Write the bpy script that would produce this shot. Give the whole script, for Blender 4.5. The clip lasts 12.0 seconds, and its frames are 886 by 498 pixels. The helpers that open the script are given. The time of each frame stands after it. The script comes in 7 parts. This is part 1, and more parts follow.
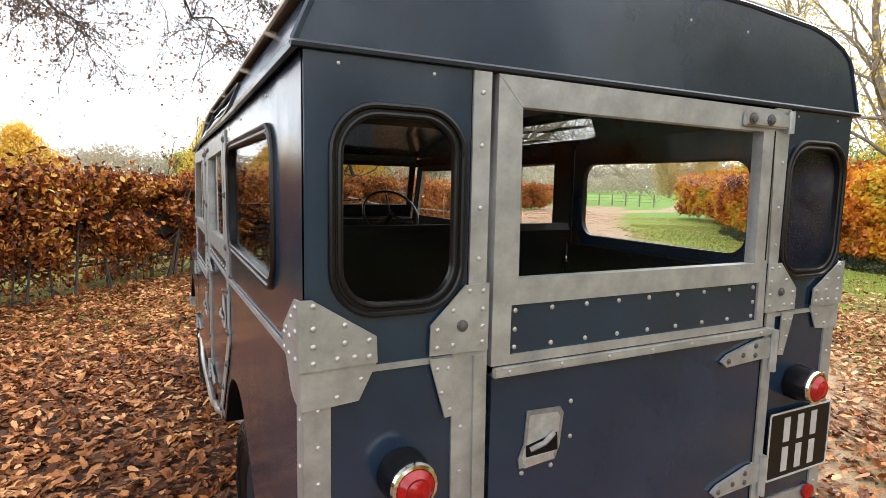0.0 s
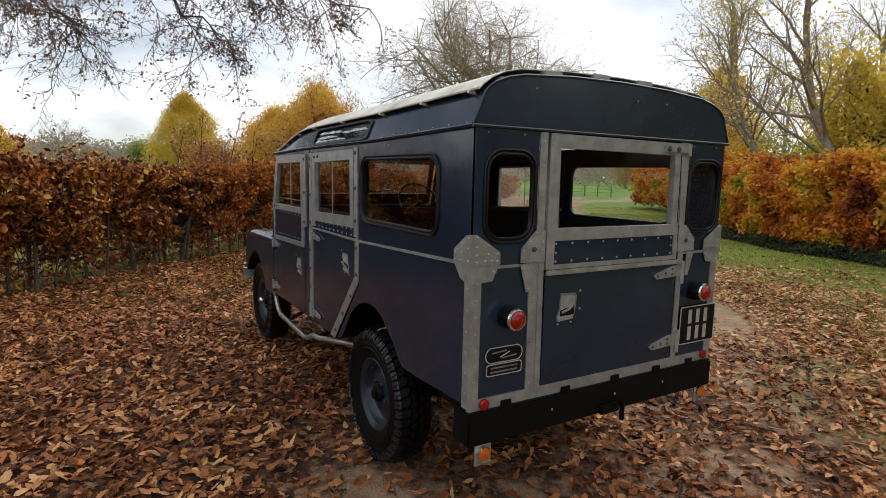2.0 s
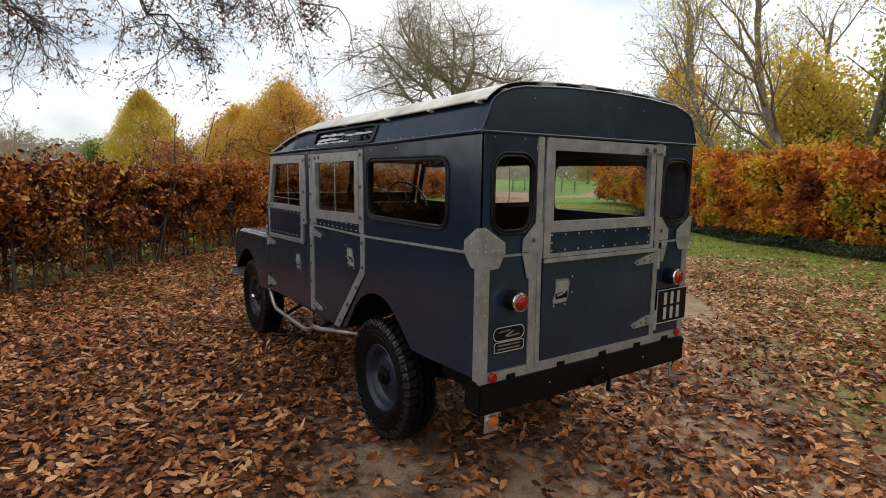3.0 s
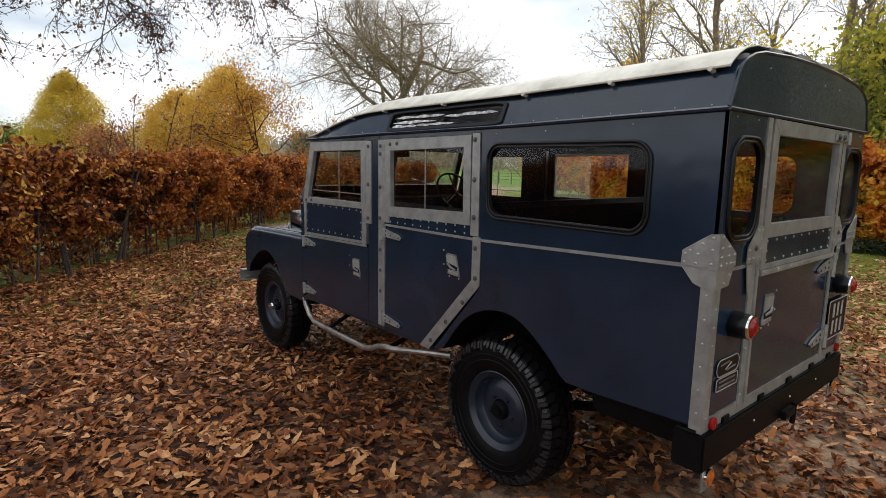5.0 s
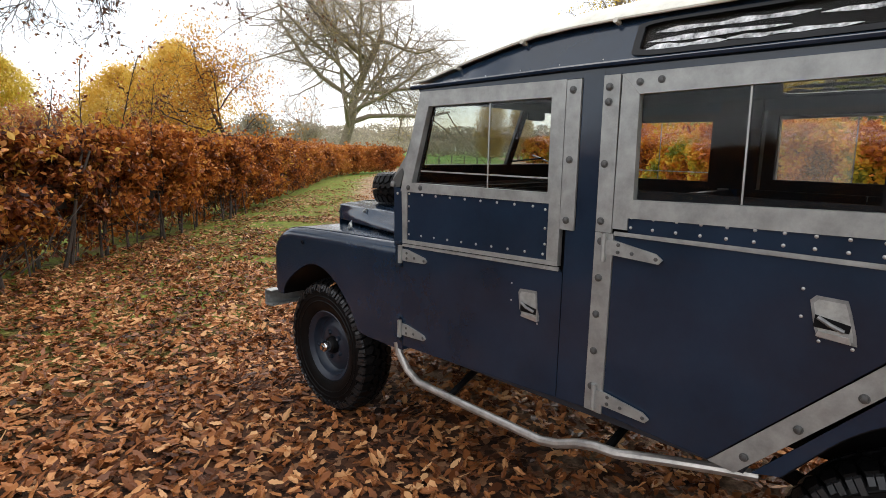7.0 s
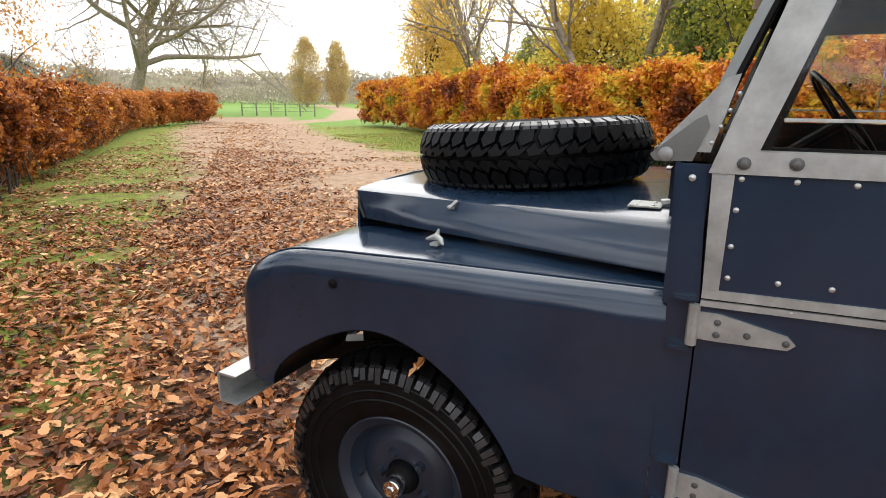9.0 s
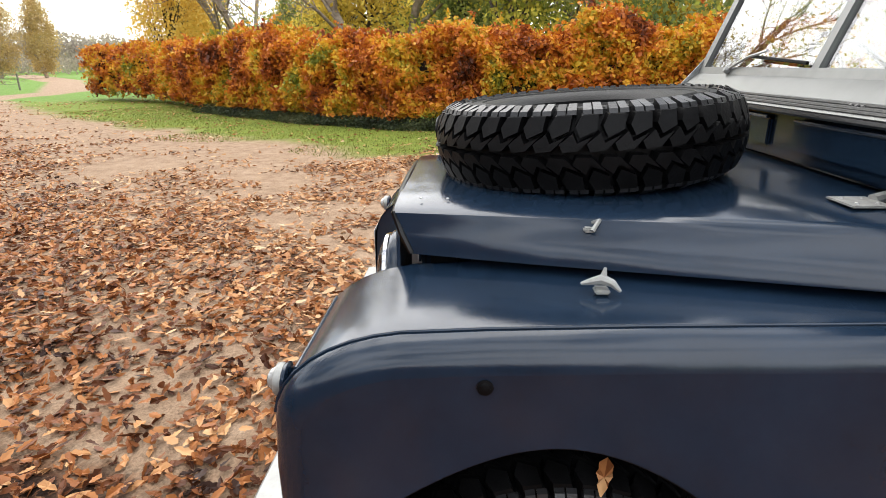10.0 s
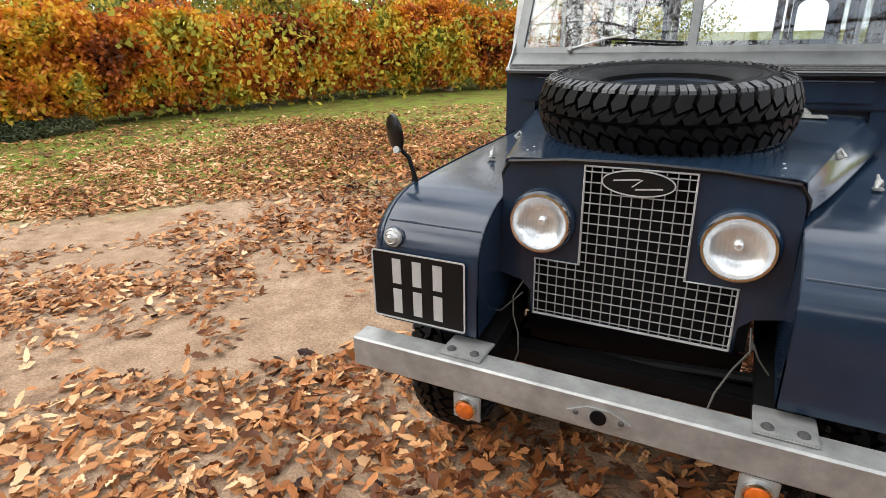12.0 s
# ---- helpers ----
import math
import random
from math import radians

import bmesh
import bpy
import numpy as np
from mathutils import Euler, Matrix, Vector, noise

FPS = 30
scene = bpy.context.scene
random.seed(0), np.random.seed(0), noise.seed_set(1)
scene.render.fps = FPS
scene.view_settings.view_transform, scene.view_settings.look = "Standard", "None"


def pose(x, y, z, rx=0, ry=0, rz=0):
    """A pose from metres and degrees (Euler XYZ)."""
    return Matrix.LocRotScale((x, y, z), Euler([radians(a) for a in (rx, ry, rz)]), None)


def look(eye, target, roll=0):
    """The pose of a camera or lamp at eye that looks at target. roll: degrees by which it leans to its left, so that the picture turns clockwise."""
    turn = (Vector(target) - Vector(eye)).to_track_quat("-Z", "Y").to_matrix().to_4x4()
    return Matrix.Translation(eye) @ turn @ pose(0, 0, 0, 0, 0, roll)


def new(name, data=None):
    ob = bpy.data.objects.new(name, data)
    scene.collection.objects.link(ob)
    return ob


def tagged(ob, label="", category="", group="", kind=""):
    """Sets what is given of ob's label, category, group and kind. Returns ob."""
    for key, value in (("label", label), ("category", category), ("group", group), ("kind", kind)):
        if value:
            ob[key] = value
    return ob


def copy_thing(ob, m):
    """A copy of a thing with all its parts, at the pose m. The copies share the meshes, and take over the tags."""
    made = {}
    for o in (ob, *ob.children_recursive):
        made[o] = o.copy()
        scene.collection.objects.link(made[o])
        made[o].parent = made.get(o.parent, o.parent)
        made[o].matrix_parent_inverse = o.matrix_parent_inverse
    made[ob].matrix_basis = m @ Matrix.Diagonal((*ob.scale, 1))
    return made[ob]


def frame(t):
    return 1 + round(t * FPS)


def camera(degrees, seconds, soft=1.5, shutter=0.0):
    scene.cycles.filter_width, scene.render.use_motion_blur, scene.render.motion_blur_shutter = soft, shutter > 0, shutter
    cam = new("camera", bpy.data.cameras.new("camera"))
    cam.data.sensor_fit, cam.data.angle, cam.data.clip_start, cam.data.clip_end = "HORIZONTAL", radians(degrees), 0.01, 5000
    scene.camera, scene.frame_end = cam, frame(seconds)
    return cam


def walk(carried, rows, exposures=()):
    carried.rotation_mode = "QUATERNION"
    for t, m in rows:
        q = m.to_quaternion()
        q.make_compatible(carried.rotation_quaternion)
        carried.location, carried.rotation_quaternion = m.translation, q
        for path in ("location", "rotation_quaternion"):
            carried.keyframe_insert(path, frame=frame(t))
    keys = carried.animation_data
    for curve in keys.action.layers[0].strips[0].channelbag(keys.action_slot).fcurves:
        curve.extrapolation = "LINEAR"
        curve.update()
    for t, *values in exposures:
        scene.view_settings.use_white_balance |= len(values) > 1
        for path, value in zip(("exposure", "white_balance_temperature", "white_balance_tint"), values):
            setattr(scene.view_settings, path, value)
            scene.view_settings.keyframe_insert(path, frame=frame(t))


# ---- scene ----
cam = camera(76.3, 12.0, soft=0.75)
PATH = [
    (0, (-1.007, -2.069, 1.646), (-0.114, -0.295, 1.416), 1.2),
    (0.5, (-1.267, -2.356, 1.665), (-0.345, -0.597, 1.431), 1.1),
    (1, (-1.515, -2.659, 1.676), (-0.56, -0.919, 1.431), 1.3),
    (1.5, (-1.799, -2.806, 1.667), (-0.814, -1.084, 1.414), 1.3),
    (2, (-2.024, -2.958, 1.675), (-1.011, -1.253, 1.414), 1.3),
    (2.5, (-2.18, -3.11, 1.685), (-1.117, -1.437, 1.42), 1.0),
    (3, (-2.352, -3.094, 1.686), (-1.237, -1.456, 1.417), 0.8),
    (3.2, (-2.463, -3.037, 1.696), (-1.332, -1.411, 1.416), 1.0),
    (4.8, (-2.769, -2.143, 1.663), (-1.511, -0.615, 1.376), 1.1),
    (5, (-2.776, -1.971, 1.661), (-1.494, -0.465, 1.365), 1.2),
    (5.5, (-2.788, -1.581, 1.658), (-1.457, -0.121, 1.345), 1.4),
    (6, (-2.699, -1.084, 1.598), (-1.348, 0.358, 1.289), 1.4),
    (6.5, (-2.651, -0.554, 1.578), (-1.282, 0.868, 1.254), 1.4),
    (7, (-2.541, -0.002, 1.549), (-1.142, 1.386, 1.205), 1.1),
    (7.2, (-2.481, 0.211, 1.542), (-1.055, 1.567, 1.186), 1.1),
    (8.8, (-2.03, 1.785, 1.505), (-0.355, 2.762, 1.015), 0.7),
    (9, (-1.959, 1.993, 1.485), (-0.227, 2.851, 0.972), 0.5),
    (9.5, (-1.798, 2.458, 1.478), (0.051, 2.974, 0.916), 0.0),
    (10, (-1.586, 2.934, 1.494), (0.313, 3.021, 0.873), -0.3),
    (10.5, (-1.422, 3.472, 1.554), (0.425, 3.129, 0.868), -1.7),
    (11, (-1.012, 3.975, 1.508), (0.637, 3.079, 0.818), -1.8),
    (11.5, (-0.664, 4.369, 1.522), (0.643, 3.025, 0.824), -1.9),
    (12, (-0.223, 4.678, 1.532), (0.649, 3.02, 0.83), -1.2),
]
LIGHT = [(0, 1.36), (0.5, 0.96), (1, 0.47), (1.5, 0.11), (2, 0.03), (3, 0.08), (5, 0.1), (6, 0.28), (6.5, 0.45), (7, 0.62), (9, 1.08), (9.5, 1.07), (10.5, 1.08), (11, 1.13), (12, 1.15)]
walk(cam, [(t, look(eye, target, roll)) for t, eye, target, roll in PATH], LIGHT)

CLOUD, SKY = 1.20, 0.09

# ---- world and light ----
world = bpy.data.worlds.new("overcast")
scene.world = world
world.use_nodes = True
wn, wl = world.node_tree.nodes, world.node_tree.links
wbg = wn["Background"]
sky = wn.new("ShaderNodeTexSky")
sky.sky_type, sky.sun_disc = "NISHITA", False
sky.sun_elevation, sky.sun_rotation = radians(42), radians(60)
sky_dim = wn.new("ShaderNodeMix")
sky_dim.data_type, sky_dim.blend_type = "RGBA", "MULTIPLY"
sky_dim.inputs["Factor"].default_value = 1.0
sky_dim.inputs["B"].default_value = (SKY, SKY, SKY, 1)
wl.new(sky.outputs["Color"], sky_dim.inputs["A"])
wco, wmap = wn.new("ShaderNodeTexCoord"), wn.new("ShaderNodeMapping")
wmap.inputs["Scale"].default_value = (1.2, 1.2, 3.2)
wmap.inputs["Location"].default_value = (0.35, 0.1, 0.0)
wl.new(wco.outputs["Generated"], wmap.inputs["Vector"])
wnoise = wn.new("ShaderNodeTexNoise")
wnoise.inputs["Scale"].default_value, wnoise.inputs["Detail"].default_value = 2.2, 5.0
wl.new(wmap.outputs["Vector"], wnoise.inputs["Vector"])
wramp = wn.new("ShaderNodeValToRGB")
wramp.color_ramp.elements[0].position, wramp.color_ramp.elements[0].color = 0.30, (0.1, 0.1, 0.1, 1)
wramp.color_ramp.elements[1].position, wramp.color_ramp.elements[1].color = 0.52, (1, 1, 1, 1)
wl.new(wnoise.outputs["Fac"], wramp.inputs["Fac"])
wshade = wn.new("ShaderNodeValToRGB")
wshade.color_ramp.elements[0].position, wshade.color_ramp.elements[0].color = 0.25, (0.86 * CLOUD, 0.90 * CLOUD, 0.95 * CLOUD, 1)
wshade.color_ramp.elements[1].position, wshade.color_ramp.elements[1].color = 0.60, (0.97 * CLOUD, 0.99 * CLOUD, 1.03 * CLOUD, 1)
wl.new(wnoise.outputs["Fac"], wshade.inputs["Fac"])
wmix = wn.new("ShaderNodeMix")
wmix.data_type = "RGBA"
wl.new(wramp.outputs["Color"], wmix.inputs["Factor"])
wl.new(sky_dim.outputs["Result"], wmix.inputs["A"])
wl.new(wshade.outputs["Color"], wmix.inputs["B"])
wl.new(wmix.outputs["Result"], wbg.inputs["Color"])
wbg.inputs["Strength"].default_value = 1.0

sun = new("sun", bpy.data.lights.new("sun", "SUN"))
sun.data.energy, sun.data.angle, sun.data.color = 1.25, radians(70), (1.0, 0.95, 0.88)
sun.matrix_world = look((12, 7, 15), (0, 0, 0))


# ---- material helpers ----
def mat(name, color, rough=0.6, metal=0.0, var=0.0, scale=8.0, bump=0.0, bump_scale=120.0, spec=0.5, coat=0.0, tint=None, rough_var=0.0, wave=0.0):
    """A plain surface with stains at one scale and fine relief at another."""
    m = bpy.data.materials.new(name)
    m.use_nodes = True
    n, l = m.node_tree.nodes, m.node_tree.links
    p = n["Principled BSDF"]
    p.inputs["Base Color"].default_value = (*color, 1)
    p.inputs["Roughness"].default_value, p.inputs["Metallic"].default_value = rough, metal
    p.inputs["Specular IOR Level"].default_value = spec
    p.inputs["Coat Weight"].default_value = coat
    p.inputs["Coat Roughness"].default_value = 0.15
    co = n.new("ShaderNodeTexCoord")
    if var > 0 or rough_var > 0:
        big = n.new("ShaderNodeTexNoise")
        big.inputs["Scale"].default_value, big.inputs["Detail"].default_value, big.inputs["Roughness"].default_value = scale, 8.0, 0.65
        l.new(co.outputs["Object"], big.inputs["Vector"])
        ramp = n.new("ShaderNodeValToRGB")
        dark = tint or [c * (1 - var) for c in color]
        lite = [min(1.0, c * (1 + var)) for c in color]
        ramp.color_ramp.elements[0].position, ramp.color_ramp.elements[0].color = 0.32, (*dark, 1)
        ramp.color_ramp.elements[1].position, ramp.color_ramp.elements[1].color = 0.68, (*lite, 1)
        l.new(big.outputs["Fac"], ramp.inputs["Fac"])
        l.new(ramp.outputs["Color"], p.inputs["Base Color"])
        if rough_var > 0:
            mr = n.new("ShaderNodeMapRange")
            mr.inputs["To Min"].default_value, mr.inputs["To Max"].default_value = rough - rough_var, rough + rough_var
            l.new(big.outputs["Fac"], mr.inputs["Value"])
            l.new(mr.outputs["Result"], p.inputs["Roughness"])
    if bump > 0:
        fine, b = n.new("ShaderNodeTexNoise"), n.new("ShaderNodeBump")
        fine.inputs["Scale"].default_value, fine.inputs["Detail"].default_value = bump_scale, 4.0
        b.inputs["Strength"].default_value, b.inputs["Distance"].default_value = bump, 0.004
        l.new(co.outputs["Object"], fine.inputs["Vector"])
        l.new(fine.outputs["Fac"], b.inputs["Height"])
        l.new(b.outputs["Normal"], p.inputs["Normal"])
        if wave > 0:
            # beaten sheet metal: slow dents under the fine grain
            slow, dent = n.new("ShaderNodeTexNoise"), n.new("ShaderNodeBump")
            slow.inputs["Scale"].default_value, slow.inputs["Detail"].default_value = 3.2, 2.0
            dent.inputs["Strength"].default_value, dent.inputs["Distance"].default_value = wave, 0.02
            l.new(co.outputs["Object"], slow.inputs["Vector"])
            l.new(slow.outputs["Fac"], dent.inputs["Height"])
            l.new(dent.outputs["Normal"], b.inputs["Normal"])
    return m


def leaf_mat(name, colors, reach=0.68, spread=0.5, patch_scale=0.6, glow=0.35, rough=0.55):
    """Leaves: each its own colour out of a row, shifted in patches; thin, so light comes through."""
    m = bpy.data.materials.new(name)
    m.use_nodes = True
    n, l = m.node_tree.nodes, m.node_tree.links
    p, out = n["Principled BSDF"], n["Material Output"]
    geo, co = n.new("ShaderNodeNewGeometry"), n.new("ShaderNodeTexCoord")
    big = n.new("ShaderNodeTexNoise")
    big.inputs["Scale"].default_value, big.inputs["Detail"].default_value = patch_scale, 3.0
    l.new(co.outputs["Object"], big.inputs["Vector"])
    ramp = n.new("ShaderNodeValToRGB")
    e = ramp.color_ramp.elements
    while len(e) < len(colors):
        e.new(0.5)
    for i, c in enumerate(colors):
        e[i].position, e[i].color = i / (len(colors) - 1), (*c, 1)
    ramp.color_ramp.interpolation = "LINEAR"
    add = n.new("ShaderNodeMath")
    add.operation = "MULTIPLY_ADD"
    mr = n.new("ShaderNodeMapRange")
    mr.inputs["From Min"].default_value, mr.inputs["From Max"].default_value = 0.3, 0.7
    mr.inputs["To Min"].default_value, mr.inputs["To Max"].default_value = -0.12, reach
    l.new(big.outputs["Fac"], mr.inputs["Value"])
    l.new(geo.outputs["Random Per Island"], add.inputs[0])
    add.inputs[1].default_value = spread
    l.new(mr.outputs["Result"], add.inputs[2])
    l.new(add.outputs["Value"], ramp.inputs["Fac"])
    l.new(ramp.outputs["Color"], p.inputs["Base Color"])
    p.inputs["Roughness"].default_value = rough
    p.inputs["Specular IOR Level"].default_value = 0.35
    tr, mix = n.new("ShaderNodeBsdfTranslucent"), n.new("ShaderNodeMixShader")
    l.new(ramp.outputs["Color"], tr.inputs["Color"])
    mix.inputs["Fac"].default_value = glow
    l.new(p.outputs["BSDF"], mix.inputs[1])
    l.new(tr.outputs["BSDF"], mix.inputs[2])
    l.new(mix.outputs["Shader"], out.inputs["Surface"])
    return m


def glass_mat(name, tint=(0.975, 0.985, 0.985), low=0.014, high=0.45, dust=0.0):
    """Thin flat glass: clear, with the reflection that its angle gives."""
    m = bpy.data.materials.new(name)
    m.use_nodes = True
    n, l = m.node_tree.nodes, m.node_tree.links
    n.remove(n["Principled BSDF"])
    clear, gloss, face, mix = n.new("ShaderNodeBsdfTransparent"), n.new("ShaderNodeBsdfGlossy"), n.new("ShaderNodeLayerWeight"), n.new("ShaderNodeMixShader")
    clear.inputs["Color"].default_value = (*tint, 1)
    gloss.inputs["Roughness"].default_value = 0.02
    face.inputs["Blend"].default_value = 0.5
    steep, gain = n.new("ShaderNodeMath"), n.new("ShaderNodeMath")
    steep.operation, gain.operation = "POWER", "MULTIPLY_ADD"
    steep.inputs[1].default_value, gain.inputs[1].default_value, gain.inputs[2].default_value = 3.0, high, low
    l.new(face.outputs["Facing"], steep.inputs[0])
    l.new(steep.outputs["Value"], gain.inputs[0])
    l.new(gain.outputs["Value"], mix.inputs["Fac"])
    l.new(clear.outputs["BSDF"], mix.inputs[1])
    l.new(gloss.outputs["BSDF"], mix.inputs[2])
    veil, film = n.new("ShaderNodeBsdfTranslucent"), n.new("ShaderNodeMixShader")
    veil.inputs["Color"].default_value = (0.66, 0.60, 0.52, 1)
    film.inputs["Fac"].default_value = dust
    l.new(mix.outputs["Shader"], film.inputs[1])
    l.new(veil.outputs["BSDF"], film.inputs[2])
    l.new(film.outputs["Shader"], n["Material Output"].inputs["Surface"])
    return m


PAINT = mat("blue_paint", (0.0098, 0.0210, 0.0400), 0.16, 0, 0.25, 3.0, 0.04, 160, 0.56, 0.0, None, 0.05, 0.35)
PAINT_DARK = mat("blue_paint_inside", (0.012, 0.014, 0.02), 0.6, 0, 0.2, 5.0)
GALV = mat("galvanised_steel", (0.315, 0.32, 0.308), 0.42, 0.50, 0.24, 14.0, 0.10, 70, 0.5, 0, None, 0.1)
GALV_DULL = mat("dull_zinc", (0.36, 0.36, 0.34), 0.55, 0.5, 0.25, 30.0, 0.08, 120)
RUBBER = mat("black_rubber", (0.004, 0.004, 0.005), 0.28, 0, 0.2, 20, 0, 100, 0.3)
TYRE = mat("tyre_rubber", (0.0036, 0.0036, 0.0039), 0.48, 0, 0.5, 14, 0.25, 120, 0.13)
TYRE_WORN = mat("scuffed_tyre_rubber", (0.014, 0.014, 0.015), 0.36, 0, 0.5, 30, 0.2, 160, 0.55)
FILM = mat("peeling_film", (0.62, 0.62, 0.60), 0.5, 0, 0.8, 40, 0.3, 90, 0.5, 0, (0.03, 0.03, 0.03))
MESHWIRE = mat("dull_mesh_wire", (0.30, 0.30, 0.29), 0.45, 0.4, 0.2, 30)
BLACK = mat("black_steel", (0.003, 0.003, 0.0035), 0.55, 0, 0.4, 12, 0.1, 80, 0.14)
CREAM = mat("cream_roof_paint", (0.70, 0.68, 0.59), 0.5, 0, 0.12, 5.0, 0.06, 80, 0.5, 0, (0.42, 0.40, 0.33))
CHROME = mat("chrome", (0.75, 0.75, 0.75), 0.12, 1.0, 0.05, 20)
BRIGHT = mat("bright_zinc", (0.45, 0.45, 0.44), 0.35, 0.7, 0.2, 40)
BOWL = mat("silvered_bowl", (0.80, 0.81, 0.81), 0.22, 0.72, 0.16, 30, 0.35, 50)
CUP = mat("tarnished_zinc_cup", (0.22, 0.22, 0.215), 0.5, 0.5, 0.3, 30)
BOLT_DARK = mat("dark_bolt_steel", (0.10, 0.10, 0.098), 0.5, 0.6, 0.3, 60)
RED = mat("red_lens", (0.26, 0.004, 0.006), 0.14, 0, 0.35, 60, 0, 100, 0.45, 0.2)
AMBER = mat("amber_lens", (0.46, 0.095, 0.010), 0.12, 0, 0.25, 60, 0, 100, 0.6, 0.6)
LENS = mat("lamp_glass", (0.42, 0.42, 0.40), 0.14, 0.35, 0.14, 26, 0.25, 60, 0.6, 0.8)
VINYL = mat("black_vinyl", (0.004, 0.004, 0.005), 0.55, 0, 0.3, 9, 0.02, 150, 0.15)
ZINC_RAIL = mat("zinc_coated_rail", (0.16, 0.165, 0.16), 0.40, 0.9, 0.15, 9, 0.05, 90, 0.5, 0, None, 0.08)
PLATE = mat("plate_black", (0.005, 0.005, 0.005), 0.4, 0, 0.2, 20, 0, 100, 0.2)
SILVER = mat("silver_paint", (0.42, 0.42, 0.41), 0.4, 0.2, 0.1, 30)
RIM = mat("wheel_paint", (0.013, 0.019, 0.031), 0.32, 0, 0.25, 12, 0.04, 150)
STEELBAR = mat("worn_steel_tube", (0.42, 0.39, 0.36), 0.35, 0.75, 0.3, 16, 0.05, 100)
WIRE = mat("bare_wire", (0.07, 0.065, 0.055), 0.6, 0.2, 0.2, 30)
GLASS = glass_mat("window_glass")
GLASS_REAR = glass_mat("rear_window_glass", (0.97, 0.98, 0.98), 0.004, 0.25)
GLASS_SIDE = glass_mat("dusty_side_glass", (0.97, 0.98, 0.98), 0.02, 0.45, 0.10)
GLASS_DARK = glass_mat("tinted_roof_glass", (0.72, 0.73, 0.73), 0.01, 0.22)
SCREEN = glass_mat("windscreen_glass", (0.80, 0.83, 0.82), 0.14, 0.45)
BARK = mat("bark", (0.13, 0.10, 0.075), 0.9, 0, 0.5, 6, 0.6, 25)
BARK_PALE = mat("pale_bark", (0.36, 0.28, 0.20), 0.9, 0, 0.4, 6, 0.5, 25)
BARK_MID = mat("grey_brown_bark", (0.25, 0.20, 0.15), 0.9, 0, 0.4, 6, 0.5, 25)
BARK_DARK = mat("dark_bark", (0.06, 0.045, 0.035), 0.9, 0, 0.5, 6, 0.6, 25)
FENCEWOOD = mat("lichened_fence_wood", (0.20, 0.19, 0.14), 0.9, 0, 0.4, 6, 0.3, 40)
RAILWOOD = mat("weathered_rail", (0.07, 0.065, 0.055), 0.85, 0, 0.4, 10, 0.3, 60)


# ---- mesh helpers ----
def part(name, bm, material, parent=None, label="", angle=35):
    """Links a bmesh as one mesh object under a thing or under a part."""
    bmesh.ops.recalc_face_normals(bm, faces=bm.faces)
    me = bpy.data.meshes.new(name)
    bm.to_mesh(me)
    bm.free()
    me.polygons.foreach_set("use_smooth", np.ones(len(me.polygons), bool))
    me.set_sharp_from_angle(angle=radians(angle))
    me.materials.append(material)
    ob = new(name, me)
    if parent:
        ob.parent = parent
    if label:
        ob["label"] = label
    return ob


def shared(name, me, parent, m, label=""):
    """One more object on a mesh that is there already."""
    ob = new(name, me)
    ob.matrix_world = m
    if parent:
        ob.parent = parent
    if label:
        ob["label"] = label
    return ob


def box(bm, x0, x1, y0, y1, z0, z1, bevel=0.0):
    vs = [bm.verts.new((x, y, z)) for x in (x0, x1) for y in (y0, y1) for z in (z0, z1)]
    fs = [bm.faces.new([vs[i] for i in q]) for q in ((0, 1, 3, 2), (4, 6, 7, 5), (0, 4, 5, 1), (2, 3, 7, 6), (0, 2, 6, 4), (1, 5, 7, 3))]
    if bevel > 0:
        bmesh.ops.bevel(bm, geom=list({e for f in fs for e in f.edges}), offset=bevel, segments=2, affect="EDGES", clamp_overlap=True)
    return bm


def boxed(*a, bevel=0.0):
    return box(bmesh.new(), *a, bevel=bevel)


def rrect(u0, u1, v0, v1, r, n=5):
    """A rectangle with round corners, as a row of points."""
    pts = []
    for cu, cv, a0 in ((u1 - r, v1 - r, 0), (u0 + r, v1 - r, 90), (u0 + r, v0 + r, 180), (u1 - r, v0 + r, 270)):
        for i in range(n + 1):
            a = radians(a0 + 90 * i / n)
            pts.append((cu + r * math.cos(a), cv + r * math.sin(a)))
    return pts


def eased(pts, turns=2):
    """Rounds a line of points by cutting its corners; the ends stay."""
    for _ in range(turns):
        out = [pts[0]]
        for a, b in zip(pts, pts[1:]):
            out += [tuple(0.75 * p + 0.25 * q for p, q in zip(a, b)), tuple(0.25 * p + 0.75 * q for p, q in zip(a, b))]
        pts = out + [pts[-1]]
    return pts


def sheet(bm, outer, holes, fn, w0, w1):
    """A flat sheet with holes, w0 to w1 thick; fn takes (u, v, w) to the place."""
    loops = []
    for ring in (outer, *holes):
        vs = [bm.verts.new(fn(u, v, w0)) for u, v in ring]
        loops.append([bm.edges.new((vs[i], vs[(i + 1) % len(vs)])) for i in range(len(vs))])
    edges = [e for ring in loops for e in ring]
    if holes:
        faces = [g for g in bmesh.ops.triangle_fill(bm, use_beauty=True, use_dissolve=False, edges=edges)["geom"] if isinstance(g, bmesh.types.BMFace)]
    else:
        faces = [bm.faces.new([e.verts[0] if e.verts[0] in loops[0][i - 1].verts else e.verts[1] for i, e in enumerate(loops[0])])]
    more = bmesh.ops.extrude_face_region(bm, geom=faces)["geom"]
    shift = Vector(fn(0, 0, w1)) - Vector(fn(0, 0, w0))
    bmesh.ops.translate(bm, vec=shift, verts=[g for g in more if isinstance(g, bmesh.types.BMVert)])
    return bm


